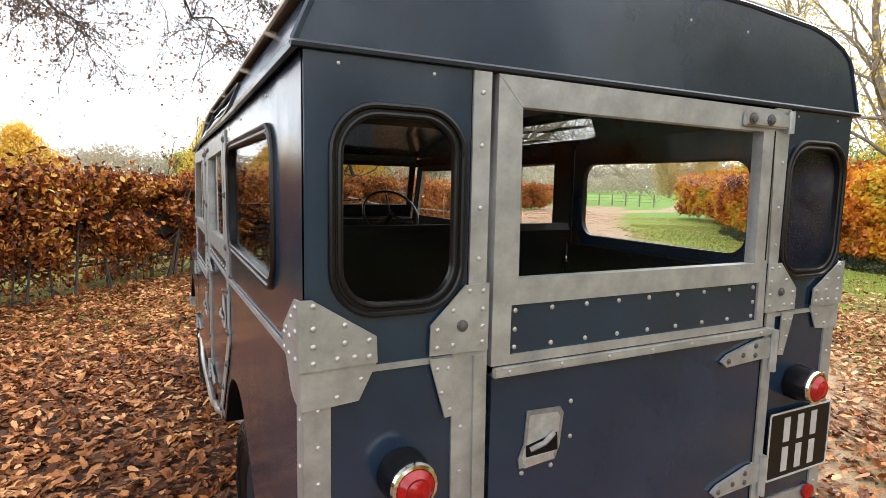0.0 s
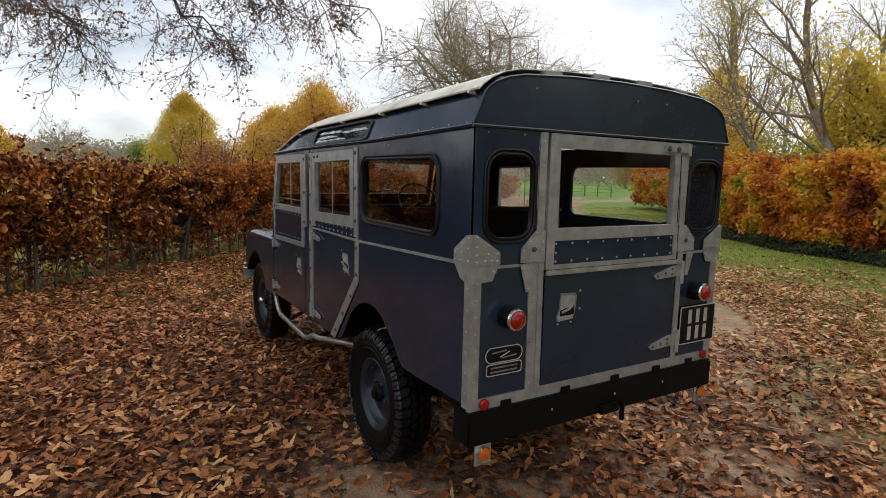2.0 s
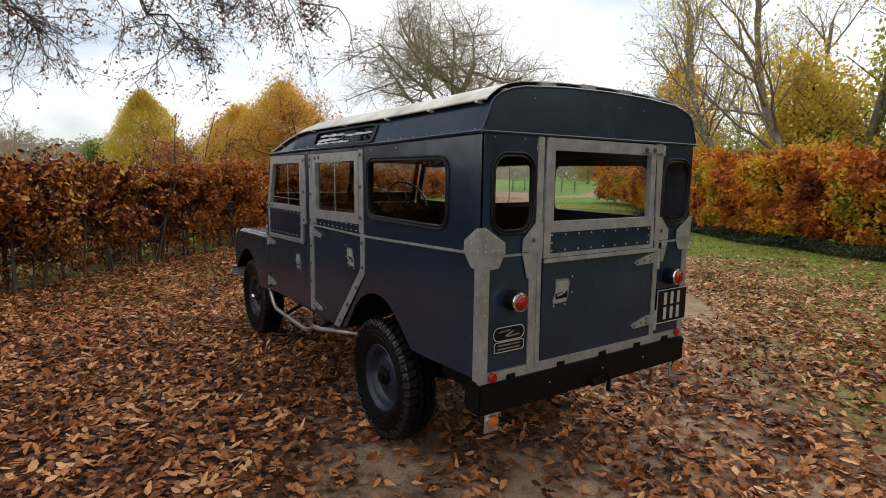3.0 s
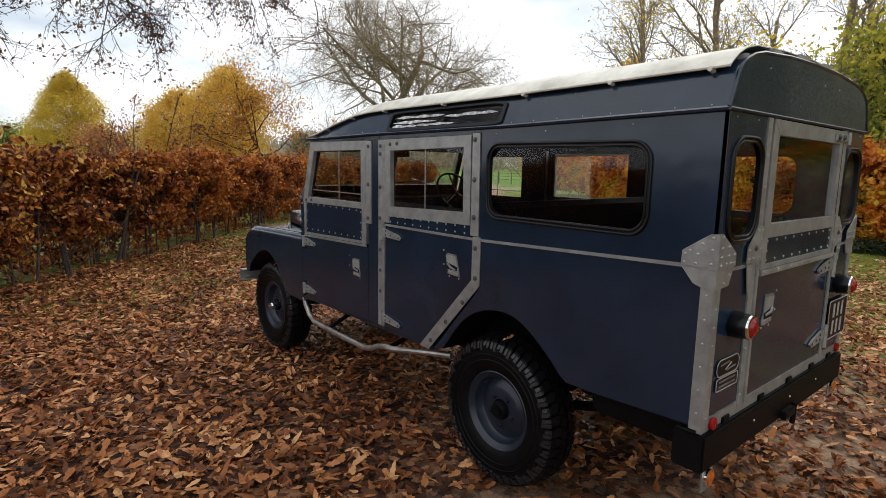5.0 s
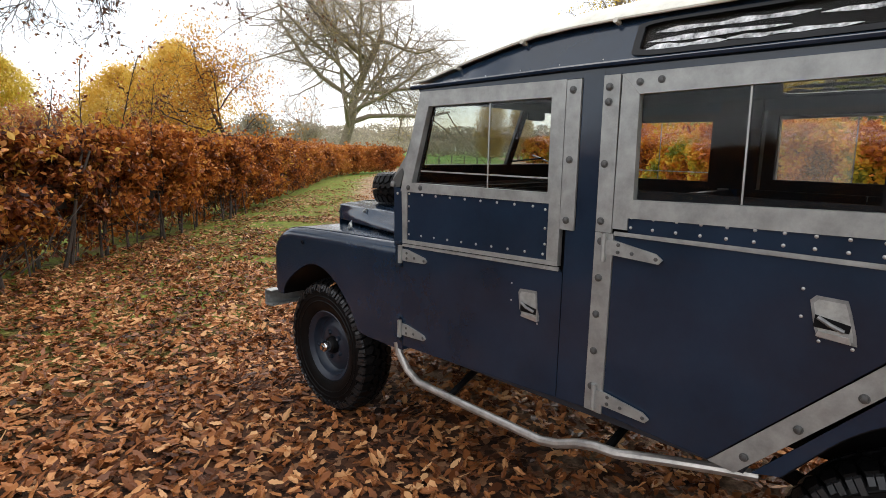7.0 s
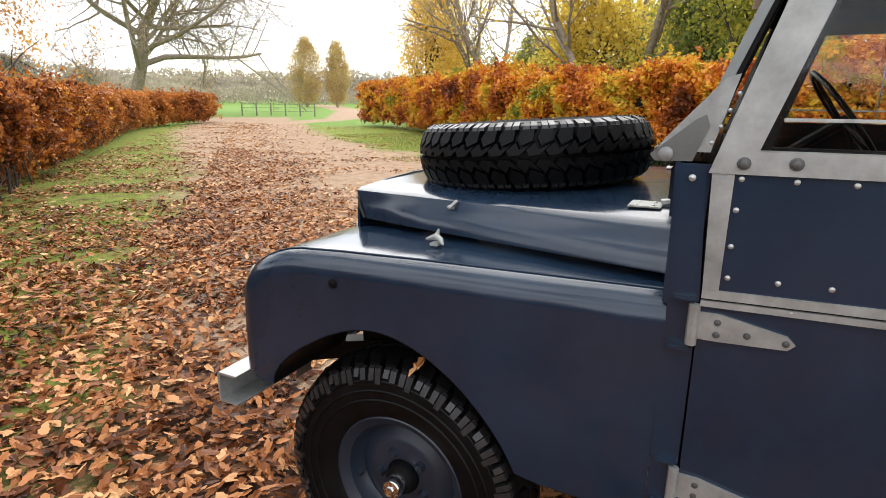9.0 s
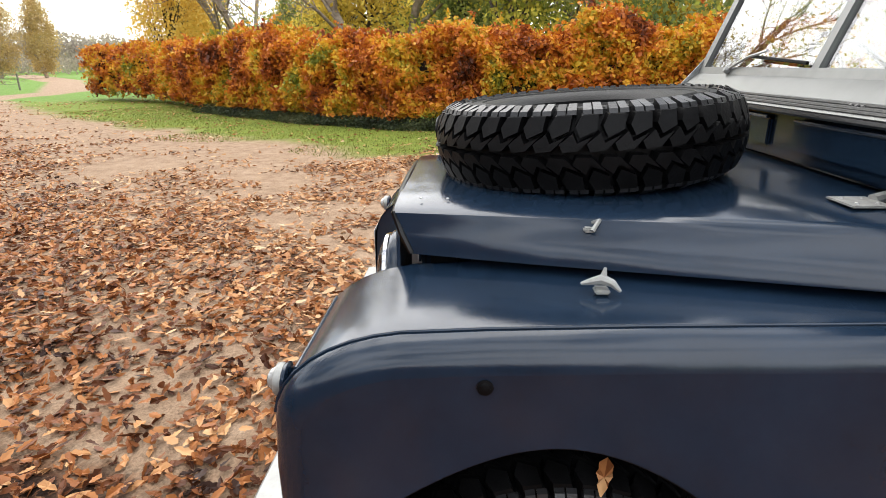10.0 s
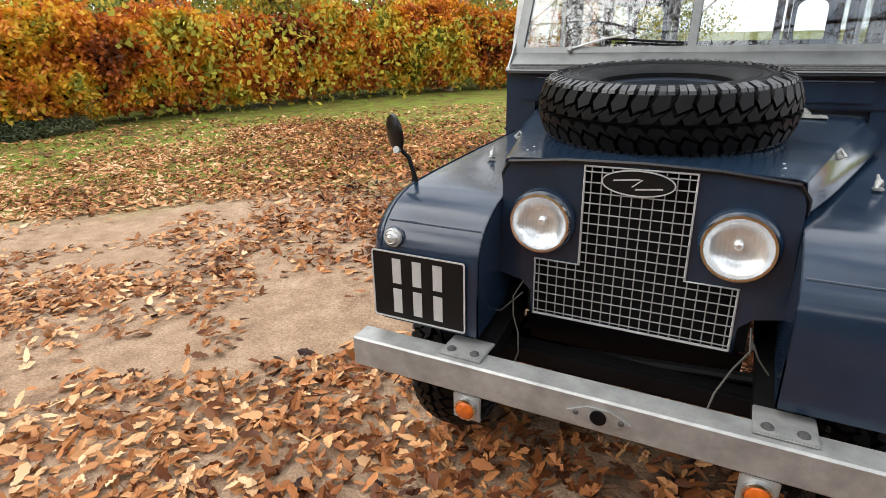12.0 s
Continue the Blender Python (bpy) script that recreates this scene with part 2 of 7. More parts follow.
def sheeted(*a):
    return sheet(bmesh.new(), *a)


def tube(bm, pts, r, sides=8, caps=True):
    """A round bar along a line of points; r is one radius or one for each point."""
    pts = [Vector(p) for p in pts]
    rs = r if isinstance(r, (list, tuple)) else [r] * len(pts)
    rings, up = [], None
    for i, p in enumerate(pts):
        t = (pts[min(i + 1, len(pts) - 1)] - pts[max(i - 1, 0)]).normalized()
        if up is None:
            up = t.orthogonal().normalized()
        up = (up - t * up.dot(t)).normalized()
        side = t.cross(up)
        rings.append([bm.verts.new(p + (up * math.cos(2 * math.pi * k / sides) + side * math.sin(2 * math.pi * k / sides)) * rs[i]) for k in range(sides)])
    for a, b in zip(rings, rings[1:]):
        for k in range(sides):
            bm.faces.new((a[k], a[(k + 1) % sides], b[(k + 1) % sides], b[k]))
    if caps:
        bm.faces.new(rings[0]), bm.faces.new(rings[-1])
    return bm


def tubed(*a, **k):
    return tube(bmesh.new(), *a, **k)


def lathe(bm, profile, m, segs=24, closed=False):
    """Turns rows of (radius, height) about m's own z."""
    rings = []
    for r, h in profile:
        if r < 1e-6:
            rings.append([bm.verts.new(m @ Vector((0, 0, h)))])
        else:
            rings.append([bm.verts.new(m @ Vector((r * math.cos(2 * math.pi * k / segs), r * math.sin(2 * math.pi * k / segs), h))) for k in range(segs)])
    pairs = list(zip(rings, rings[1:])) + ([(rings[-1], rings[0])] if closed else [])
    for a, b in pairs:
        for k in range(segs):
            j = (k + 1) % segs
            q = [a[k % len(a)], a[j % len(a)], b[j % len(b)], b[k % len(b)]]
            q = list(dict.fromkeys(q))
            if len(q) > 2:
                bm.faces.new(q)
    return bm


def lathed(*a, **k):
    return lathe(bmesh.new(), *a, **k)


def grid(bm, rows):
    """A skin over rows of points."""
    vs = [[bm.verts.new(p) for p in row] for row in rows]
    for a, b in zip(vs, vs[1:]):
        for i in range(len(a) - 1):
            bm.faces.new((a[i], a[i + 1], b[i + 1], b[i]))
    return bm


def thick(bm, t):
    bmesh.ops.recalc_face_normals(bm, faces=bm.faces)
    bmesh.ops.solidify(bm, geom=list(bm.faces), thickness=t)
    return bm


def aim(p, d):
    """The pose at p whose z points along d."""
    return Matrix.Translation(p) @ Vector(d).to_track_quat("Z", "Y").to_matrix().to_4x4()


def numpy_mesh(name, verts, faces, material, parent=None, smooth=False):
    """A mesh from arrays of places and of faces with one and the same number of corners."""
    k = faces.shape[1]
    me = bpy.data.meshes.new(name)
    me.vertices.add(len(verts))
    me.vertices.foreach_set("co", verts.astype(np.float32).ravel())
    me.loops.add(faces.size)
    me.loops.foreach_set("vertex_index", faces.astype(np.int32).ravel())
    me.polygons.add(len(faces))
    me.polygons.foreach_set("loop_start", np.arange(0, faces.size, k, dtype=np.int32))
    me.polygons.foreach_set("use_smooth", np.full(len(faces), smooth))
    me.update(calc_edges=True)
    me.validate()
    me.materials.append(material)
    ob = new(name, me)
    if parent:
        ob.parent = parent
    return ob


LEAF_PLAIN = (np.array([(0, -0.5, 0), (-0.30, 0.05, 0.10), (0, 0.5, 0), (0.30, 0.05, 0.10)]), np.array([(0, 3, 2), (0, 2, 1)]))
_half = [(0.02, -0.60), (0.15, -0.33), (0.14, -0.16), (0.235, 0.00), (0.19, 0.15), (0.205, 0.31), (0.0, 0.54)]
_edge = _half + [(-x, y) for x, y in reversed(_half[1:6])] + [(-0.02, -0.60)]


def oak_leaf(height):
    """A lobed leaf fanned about its middle; height takes (x, y, nth corner) to its wave."""
    pts = [(x, y, height(x, y, i)) for i, (x, y) in enumerate(_edge)] + [(0.0, -0.05, -0.02)]
    n_ = len(_edge)
    return np.array(pts), np.array([(n_, i, (i + 1) % n_) for i in range(n_)])


LEAF_OAK = oak_leaf(lambda x, y, i: 0.07 * (1 if i % 2 else -0.4) + 0.10 * y * y)
LEAF_CURLED = oak_leaf(lambda x, y, i: 1.9 * x * x + 0.22 * y * y - 0.06 + (0.05 if i % 3 else -0.05))
LEAF_TWISTED = oak_leaf(lambda x, y, i: 0.55 * x * (y + 0.1) + 0.30 * y * y * (1 if y > 0 else 0.2) + 0.5 * abs(x) - 0.05)
LEAF_OVATE = (np.array([(0, -0.5, -0.02), (0.24, -0.18, 0.07), (0.25, 0.14, 0.09), (0, 0.52, -0.05), (-0.25, 0.14, 0.09), (-0.24, -0.18, 0.07)]), np.array([(0, 1, 2), (0, 2, 3), (0, 3, 4), (0, 4, 5)]))


def turned(rng, n, tilt):
    """n random turns: any heading, and a lean of up to tilt degrees or so."""
    yaw, a, b = rng.uniform(0, 2 * np.pi, n), np.radians(tilt) * rng.normal(0, 0.6, n), np.radians(tilt) * rng.normal(0, 0.6, n)
    cz, sz, ca, sa, cb, sb, o, i = np.cos(yaw), np.sin(yaw), np.cos(a), np.sin(a), np.cos(b), np.sin(b), np.zeros(n), np.ones(n)
    rz = np.stack([cz, -sz, o, sz, cz, o, o, o, i], 1).reshape(n, 3, 3)
    rx = np.stack([i, o, o, o, ca, -sa, o, sa, ca], 1).reshape(n, 3, 3)
    ry = np.stack([cb, o, sb, o, i, o, -sb, o, cb], 1).reshape(n, 3, 3)
    return rx @ ry @ rz


def leaves(name, rng, places, size, material, template=LEAF_PLAIN, tilt=180.0, parent=None, curl=0.6, slim=(0.8, 1.25)):
    """Many loose leaves as one mesh."""
    n = len(places)
    tv, tf = template
    v = np.repeat(tv[None], n, 0) * np.asarray(size).reshape(-1, 1, 1)
    v[:, :, 2] *= rng.uniform(-curl, 2.2 * curl, (n, 1))
    v[:, :, 0] *= rng.uniform(*slim, (n, 1))
    v = np.einsum("nij,nkj->nki", turned(rng, n, tilt), v) + places[:, None]
    f = tf[None] + (np.arange(n) * len(tv))[:, None, None]
    return numpy_mesh(name, v.reshape(-1, 3), f.reshape(-1, 3), material, parent)


# ---- the car ----
car = tagged(new("off_road_car"), "dark slate-blue vintage off-road station wagon with galvanised trim", "car")
X, YR = 0.79, -1.11

_bm = lathed([(0.0056, 0), (0.0050, 0.0024), (0.0026, 0.0038), (0, 0.0041)], Matrix(), segs=8)
_r = part("rivet", _bm, BRIGHT)
RIVET = _r.data
_bm = lathed([(0.0135, 0), (0.0135, 0.003), (0.010, 0.0035), (0.009, 0.007), (0.004, 0.0085), (0, 0.0085)], Matrix(), segs=10)
_b = part("bolt", _bm, BOLT_DARK)
BOLT = _b.data
bpy.data.objects.remove(_r), bpy.data.objects.remove(_b)


def studs(name, me, parent, places, d, size=1.0):
    turn = Vector(d).to_track_quat("Z", "Y").to_matrix().to_4x4() @ Matrix.Scale(size, 4)
    for p in places:
        shared(name, me, parent, Matrix.Translation(p) @ turn)


def bead_ring(pts, fn, w, r):
    """A round rubber bead along a closed line."""
    ring_ = [fn(u, v, w) for u, v in pts]
    return tubed(ring_ + ring_[:2], r, sides=8, caps=False)


def body_side(s):
    """One flank behind the front wing: panels, doors, windows, trim."""
    def on(u, v, w):
        return (s * (X + w), u, v)
    out = (s, 0, 0)

    lower = [(0.062, 1.282), (0.062, 1.040), (0.425, 0.620), (0.35, 0.640), (0.30, 0.705), (0.215, 0.815), (0.13, 0.885), (0.03, 0.932), (-0.08, 0.950), (-0.17, 0.942),
             (-0.25, 0.910), (-0.33, 0.855), (-0.41, 0.790), (-0.465, 0.735), (-0.50, 0.710), (-0.62, 0.708), (-1.108, 0.728), (-1.108, 1.316)]
    arch = eased(lower[3:14])
    flank = part("side_panel", sheeted(lower[:3] + arch + lower[14:], [], on, -0.012, 0), PAINT, car)
    part("wheel_arch", thick(grid(bmesh.new(), [[on(u, v, w) for u, v in arch] for w in (-0.002, -0.14, -0.30)]), 0.004), BLACK, flank, "black inner wheel arch")
    part("wheel_arch_back", sheeted([(0.42, 0.60), (0.30, 0.95), (-0.46, 0.98), (-0.52, 0.66), (-0.45, 0.60)], [], on, -0.31, -0.30), BLACK, flank, "black inner wheel arch")
    part("waist_strip", sheeted([(0.062, 1.278), (-1.108, 1.314), (-1.108, 1.328), (0.062, 1.291)], [], on, 0, 0.006), GALV, car, "galvanised waist strip")

    upper = part("upper_panel", sheeted([(0.082, 1.2895), (-1.108, 1.3265), (-1.108, 1.866), (-0.1, 1.843), (0.082, 1.842)], [rrect(-0.826, 0.022, 1.418, 1.752, 0.07)], on, -0.020, -0.001), PAINT, car)
    win = part("side_window", sheeted(rrect(-0.829, 0.025, 1.415, 1.755, 0.07), [], on, -0.013, -0.009), GLASS, car, "long fixed side window with black rubber seal")
    win.visible_shadow = False
    part("seal", sheeted(rrect(-0.846, 0.042, 1.398, 1.772, 0.085), [rrect(-0.820, 0.016, 1.424, 1.746, 0.066)], on, -0.016, 0.003), RUBBER, win, "black rubber seal")
    part("seal_bead", bead_ring(rrect(-0.839, 0.035, 1.405, 1.765, 0.08, 8), on, 0.003, 0.0065), RUBBER, win)
    part("seal_bead", bead_ring(rrect(-0.824, 0.020, 1.420, 1.750, 0.068, 8), on, 0.002, 0.0055), RUBBER, win)
    studs("rivet", RIVET, upper, [on(-0.02, 1.812, -0.001), on(-0.32, 1.818, -0.001), on(-0.75, 1.830, -0.001)], out, 0.7)

    post = part("door_pillar_strip", sheeted([(0.084, 1.302), (0.142, 1.302), (0.142, 1.820), (0.088, 1.820)], [], on, -0.002, 0.005), GALV, car, "galvanised bolted strip")
    studs("bolt", BOLT, post, [on(u, z, 0.005) for u, z in ((0.124, 1.788), (0.121, 1.588), (0.118, 1.397))], out)
    low = part("door_edge_strip", sheeted([(0.064, 1.298), (0.123, 1.298), (0.124, 1.070), (0.548, 0.612), (0.469, 0.603), (0.064, 1.046)], [], on, 0.0015, 0.006), GALV, car, "galvanised cranked strip")
    studs("bolt", BOLT, low, [on(u, v, 0.006) for u, v in ((0.100, 1.240), (0.095, 1.084), (0.186, 0.938), (0.320, 0.801), (0.447, 0.664))], out)

    # rear passenger door
    door = part("rear_side_door", sheeted([(0.918, 1.277), (0.918, 0.632), (0.553, 0.612), (0.128, 1.073), (0.128, 1.277)], [], on, -0.03, -0.001), PAINT, car)
    part("door_waist", boxed(*sorted((s * (X - 0.001), s * (X + 0.006))), 0.128, 0.920, 1.277, 1.291, bevel=0.002), GALV, door, "galvanised strip")
    band = part("rivet_band", sheeted([(0.148, 1.292), (0.872, 1.292), (0.872, 1.354), (0.148, 1.354)], [], on, -0.02, 0.001), PAINT, door)
    for i in range(10):
        u = 0.19 + 0.672 * i / 9
        studs("rivet", RIVET, band, [on(u, 1.309, 0.001), on(u, 1.343, 0.001)], out)
    frame_ = part("window_frame", sheeted([(0.148, 1.353), (0.873, 1.340), (0.873, 1.300), (0.926, 1.300), (0.926, 1.804), (0.152, 1.812)], [[(0.201, 1.417), (0.859, 1.401), (0.864, 1.738), (0.208, 1.753)]], on, -0.022, 0.006), GALV, door, "galvanised window frame")
    part("corner_joint", sheeted([(0.864, 1.7375), (0.926, 1.804), (0.928, 1.801), (0.866, 1.735)], [], on, 0.006, 0.0072), GALV_DULL, frame_)
    studs("bolt", BOLT, frame_, [on(0.865, 1.775, 0.0065), on(0.795, 1.778, 0.0065)], out, 0.9)
    for a, b, w in ((0.196, 0.545, -0.010), (0.531, 0.866, -0.016)):
        pane = part("pane", sheeted([(a, 1.396), (b, 1.396), (b, 1.755), (a, 1.755)], [], on, w, w + 0.003), GLASS_SIDE if s > 0 and a > 0.5 else GLASS, door)
        pane.visible_shadow = False
    part("pane_edge", sheeted([(0.531, 1.410), (0.536, 1.410), (0.542, 1.745), (0.537, 1.745)], [], on, -0.007, -0.004), BRIGHT, door, "bright glass edge")
    for z in (1.205, 0.662):
        h = part("strap_hinge", sheeted([(0.945, z + 0.056), (0.912, z + 0.056), (0.765, z + 0.030), (0.742, z + 0.013), (0.755, z - 0.002), (0.912, z + 0.006), (0.945, z + 0.006)], [], on, 0.006, 0.014), GALV, door, "galvanised strap hinge")
        studs("bolt", BOLT, h, [on(0.895, z + 0.043, 0.014), on(0.895, z + 0.018, 0.014), on(0.845, z + 0.020, 0.014), on(0.763, z + 0.013, 0.014)], out, 0.5)
        part("hinge_knuckle", tubed([on(0.950, z - 0.020, 0.012), on(0.950, z + 0.075, 0.012)], 0.010), GALV, h)
    pocket(door, [(0.250, 1.184), (0.322, 1.186), (0.334, 1.172), (0.318, 1.100), (0.308, 1.074), (0.218, 1.068), (0.222, 1.092), (0.238, 1.150)], on, 0.28, 1.125)
    studs("rivet", RIVET, door, [on(0.354, 1.198, 0), on(0.351, 1.121, 0), on(0.303, 1.062, 0), on(0.227, 1.058, 0)], out, 0.9)

    # pillar between the doors
    strip = part("hinge_strip", sheeted([(0.920, 0.630), (0.988, 0.634), (0.988, 1.282), (0.920, 1.282)], [], on, -0.004, 0.006), GALV, car, "galvanised hinge strip")
    studs("bolt", BOLT, strip, [on(0.964, z, 0.006) for z in (1.252, 1.123, 0.992, 0.857, 0.724)], out)
    strip2 = part("hinge_strip", sheeted([(0.929, 1.284), (0.988, 1.284), (0.992, 1.804), (0.933, 1.804)], [], on, -0.004, 0.006), GALV, car, "galvanised hinge strip")
    studs("bolt", BOLT, strip2, [on(0.970, z, 0.006) for z in (1.766, 1.718, 1.515, 1.321)], out)
    part("centre_pillar", sheeted([(0.989, 0.632), (1.112, 0.626), (1.112, 1.278), (1.072, 1.279), (1.074, 1.838), (0.993, 1.838), (0.989, 1.284)], [], on, -0.05, -0.001), PAINT, car)

    # front door
    fd = part("front_side_door", sheeted([(1.116, 1.116), (1.116, 0.628), (1.30, 0.620), (2.000, 0.600), (2.003, 1.096)], [], on, -0.03, 0), PAINT, car)
    part("door_waist", sheeted([(1.130, 1.118), (2.003, 1.096), (2.003, 1.108), (1.130, 1.132)], [], on, -0.001, 0.007), GALV, fd, "galvanised strip")
    studs("rivet", RIVET, fd, [on(u, 1.125 - 0.0245 * (u - 1.13), 0.007) for u in (1.19, 1.45, 1.85)], out, 0.6)
    part("frame_foot", sheeted([(1.136, 1.136), (2.003, 1.112), (2.003, 1.130), (1.136, 1.153)], [], on, -0.02, 0.0055), GALV, fd, "galvanised frame rail")
    fp = part("riveted_panel", sheeted([(1.180, 1.136), (1.978, 1.124), (1.975, 1.360), (1.180, 1.368)], [], on, -0.02, 0.0), PAINT, fd)
    studs("rivet", RIVET, fp, [on(u, 1.172 - 0.018 * (u - 1.18), 0) for u in np.linspace(1.205, 1.962, 10)] + [on(u, 1.348, 0) for u in np.linspace(1.26, 1.962, 9)] + [on(u, z, 0) for u, z in ((1.203, 1.34), (1.201, 1.27), (1.199, 1.21), (1.964, 1.29), (1.964, 1.22))], out)
    part("frame_stile", sheeted([(1.136, 1.1535), (1.186, 1.1525), (1.186, 1.364), (1.136, 1.364)], [], on, -0.02, 0.005), GALV, fd, "galvanised frame")
    part("frame_stile", sheeted([(1.974, 1.1312), (2.003, 1.1305), (2.012, 1.356), (1.974, 1.356)], [], on, -0.02, 0.005), GALV, fd, "galvanised frame")
    wf = part("window_frame", sheeted([(1.136, 1.3645), (2.018, 1.3565), (1.886, 1.802), (1.136, 1.802)], [[(1.193, 1.403), (1.940, 1.400), (1.834, 1.738), (1.195, 1.744)]], on, -0.022, 0.007), GALV, fd, "galvanised window frame")
    studs("bolt", BOLT, wf, [on(1.962, 1.377, 0.007), on(1.880, 1.380, 0.007)], out, 0.9)
    for pts, w in (([(1.190, 1.398), (1.50, 1.398), (1.50, 1.748), (1.190, 1.748)], -0.010), ([(1.49, 1.396), (1.944, 1.396), (1.836, 1.746), (1.49, 1.746)], -0.016)):
        pane = part("pane", sheeted(pts, [], on, w, w + 0.003), GLASS, fd)
        pane.visible_shadow = False
    part("pane_edge", sheeted([(1.491, 1.402), (1.496, 1.402), (1.496, 1.742), (1.491, 1.742)], [], on, -0.007, -0.004), BRIGHT, fd, "bright glass edge")
    part("sliding_channel", sheeted([(1.19, 1.452), (1.908, 1.452), (1.908, 1.458), (1.19, 1.458)], [], on, -0.024, -0.020), BRIGHT, fd, "thin bright channel")
    ds = part("door_edge_strip", sheeted([(1.076, 1.275), (1.134, 1.275), (1.134, 1.800), (1.076, 1.800)], [], on, -0.004, 0.006), GALV, fd, "galvanised edge strip")
    studs("bolt", BOLT, ds, [on(1.108, z, 0.006) for z in (1.765, 1.525, 1.31)], out)
    for z in (1.050, 0.680):
        h = part("strap_hinge", sheeted([(2.010, z + 0.034), (1.965, z + 0.034), (1.848, z + 0.010), (1.834, z - 0.004), (1.846, z - 0.016), (1.965, z - 0.022), (2.010, z - 0.022)], [], on, 0.001, 0.009), GALV, fd, "galvanised strap hinge")
        studs("bolt", BOLT, h, [on(1.968, z + 0.018, 0.009), on(1.968, z - 0.008, 0.009), on(1.915, z, 0.009), on(1.850, z - 0.003, 0.009)], out, 0.5)
        part("hinge_knuckle", tubed([on(2.012, z - 0.035, 0.012), on(2.012, z + 0.05, 0.012)], 0.011), GALV, h)
        part("hinge_bracket", boxed(*sorted((s * (X - 0.01), s * (X + 0.016))), 2.010, 2.055, z - 0.055, z - 0.040, bevel=0.004), PAINT, h)
        part("hinge_bracket", boxed(*sorted((s * (X - 0.01), s * (X + 0.016))), 2.010, 2.055, z + 0.052, z + 0.064, bevel=0.004), PAINT, h)
    pocket(fd, [(1.222, 1.024), (1.300, 1.020), (1.308, 1.006), (1.300, 0.940), (1.284, 0.914), (1.206, 0.908), (1.206, 0.930), (1.216, 0.955)], on, 1.26, 0.965)
    studs("rivet", RIVET, fd, [on(1.215, 0.896, 0), on(1.345, 1.035, 0), on(1.345, 0.965, 0)], out, 0.7)
    part("door_pillar", sheeted([(2.006, 0.575), (2.062, 0.575), (2.064, 1.12), (2.070, 1.372), (2.022, 1.372), (2.022, 1.358), (2.006, 1.120)], [], on, -0.05, -0.002), PAINT, car)
    studs("rivet", RIVET, fd, [on(2.045, 1.345, 0)], out, 1.3)

    # step bar
    bar = [(2.06, 0.60), (2.045, 0.545), (1.98, 0.475), (1.90, 0.435), (1.60, 0.425), (1.30, 0.420), (1.18, 0.418), (1.10, 0.435), (1.02, 0.470), (0.94, 0.490), (0.86, 0.495), (0.70, 0.515), (0.56, 0.53), (0.44, 0.54)]
    part("step_bar", tubed([(s * (0.775 - 0.16 * max(0.0, (0.86 - u) / 0.5)), u, v) for u, v in bar], 0.019, sides=10), STEELBAR, car, "worn bare steel step bar")
    part("bar_bracket", tubed([(s * 0.775, 0.90, 0.49), (s * 0.60, 0.90, 0.54), (s * 0.38, 0.90, 0.56)], 0.016), BLACK, car)
    part("bar_bracket", tubed([(s * 0.775, 1.70, 0.42), (s * 0.60, 1.70, 0.50), (s * 0.38, 1.70, 0.56)], 0.016), BLACK, car)
    part("sill", boxed(*sorted((s * 0.60, s * 0.775)), 0.45, 2.05, 0.60, 0.66), PAINT_DARK, car)


def pocket(door, outline, on, u, v):
    """A sunk door handle: a bright cup with a dark opening and a lever."""
    cu, cv = sum(p[0] for p in outline) / len(outline), sum(p[1] for p in outline) / len(outline)
    hnd = part("door_handle", sheeted(outline, [], on, 0.0005, 0.004), CUP, door, "galvanised recessed handle")
    hw, hh = max(p[0] for p in outline) - cu, max(p[1] for p in outline) - cv
    part("cup_shade", sheeted([(cu + (a - cu) * 0.84, cv + (b - cv) * 0.84) for a, b in outline], [], on, 0.004, 0.0046), GALV_DULL, hnd)
    part("handle_opening", sheeted([(cu + 0.72 * hw, cv + 0.12 * hh), (cu + 0.76 * hw, cv - 0.48 * hh), (cu - 0.66 * hw, cv - 0.52 * hh), (cu - 0.70 * hw, cv - 0.14 * hh)], [], on, 0.0046, 0.0056), BLACK, hnd, "black opening")
    part("lever", tubed([on(u - 0.030, v - 0.024, 0.006), on(u, v - 0.010, 0.016), on(u + 0.030, v + 0.004, 0.008)], 0.006), CUP, hnd)
    part("lower_tab", sheeted([(cu - 0.045, cv - 0.058), (cu + 0.035, cv - 0.050), (cu + 0.030, cv - 0.036), (cu - 0.040, cv - 0.040)], [], on, 0.004, 0.009), BRIGHT, hnd)


body_side(-1)
body_side(1)


# rear end
def back(u, v, w):
    return (u, YR - w, v)


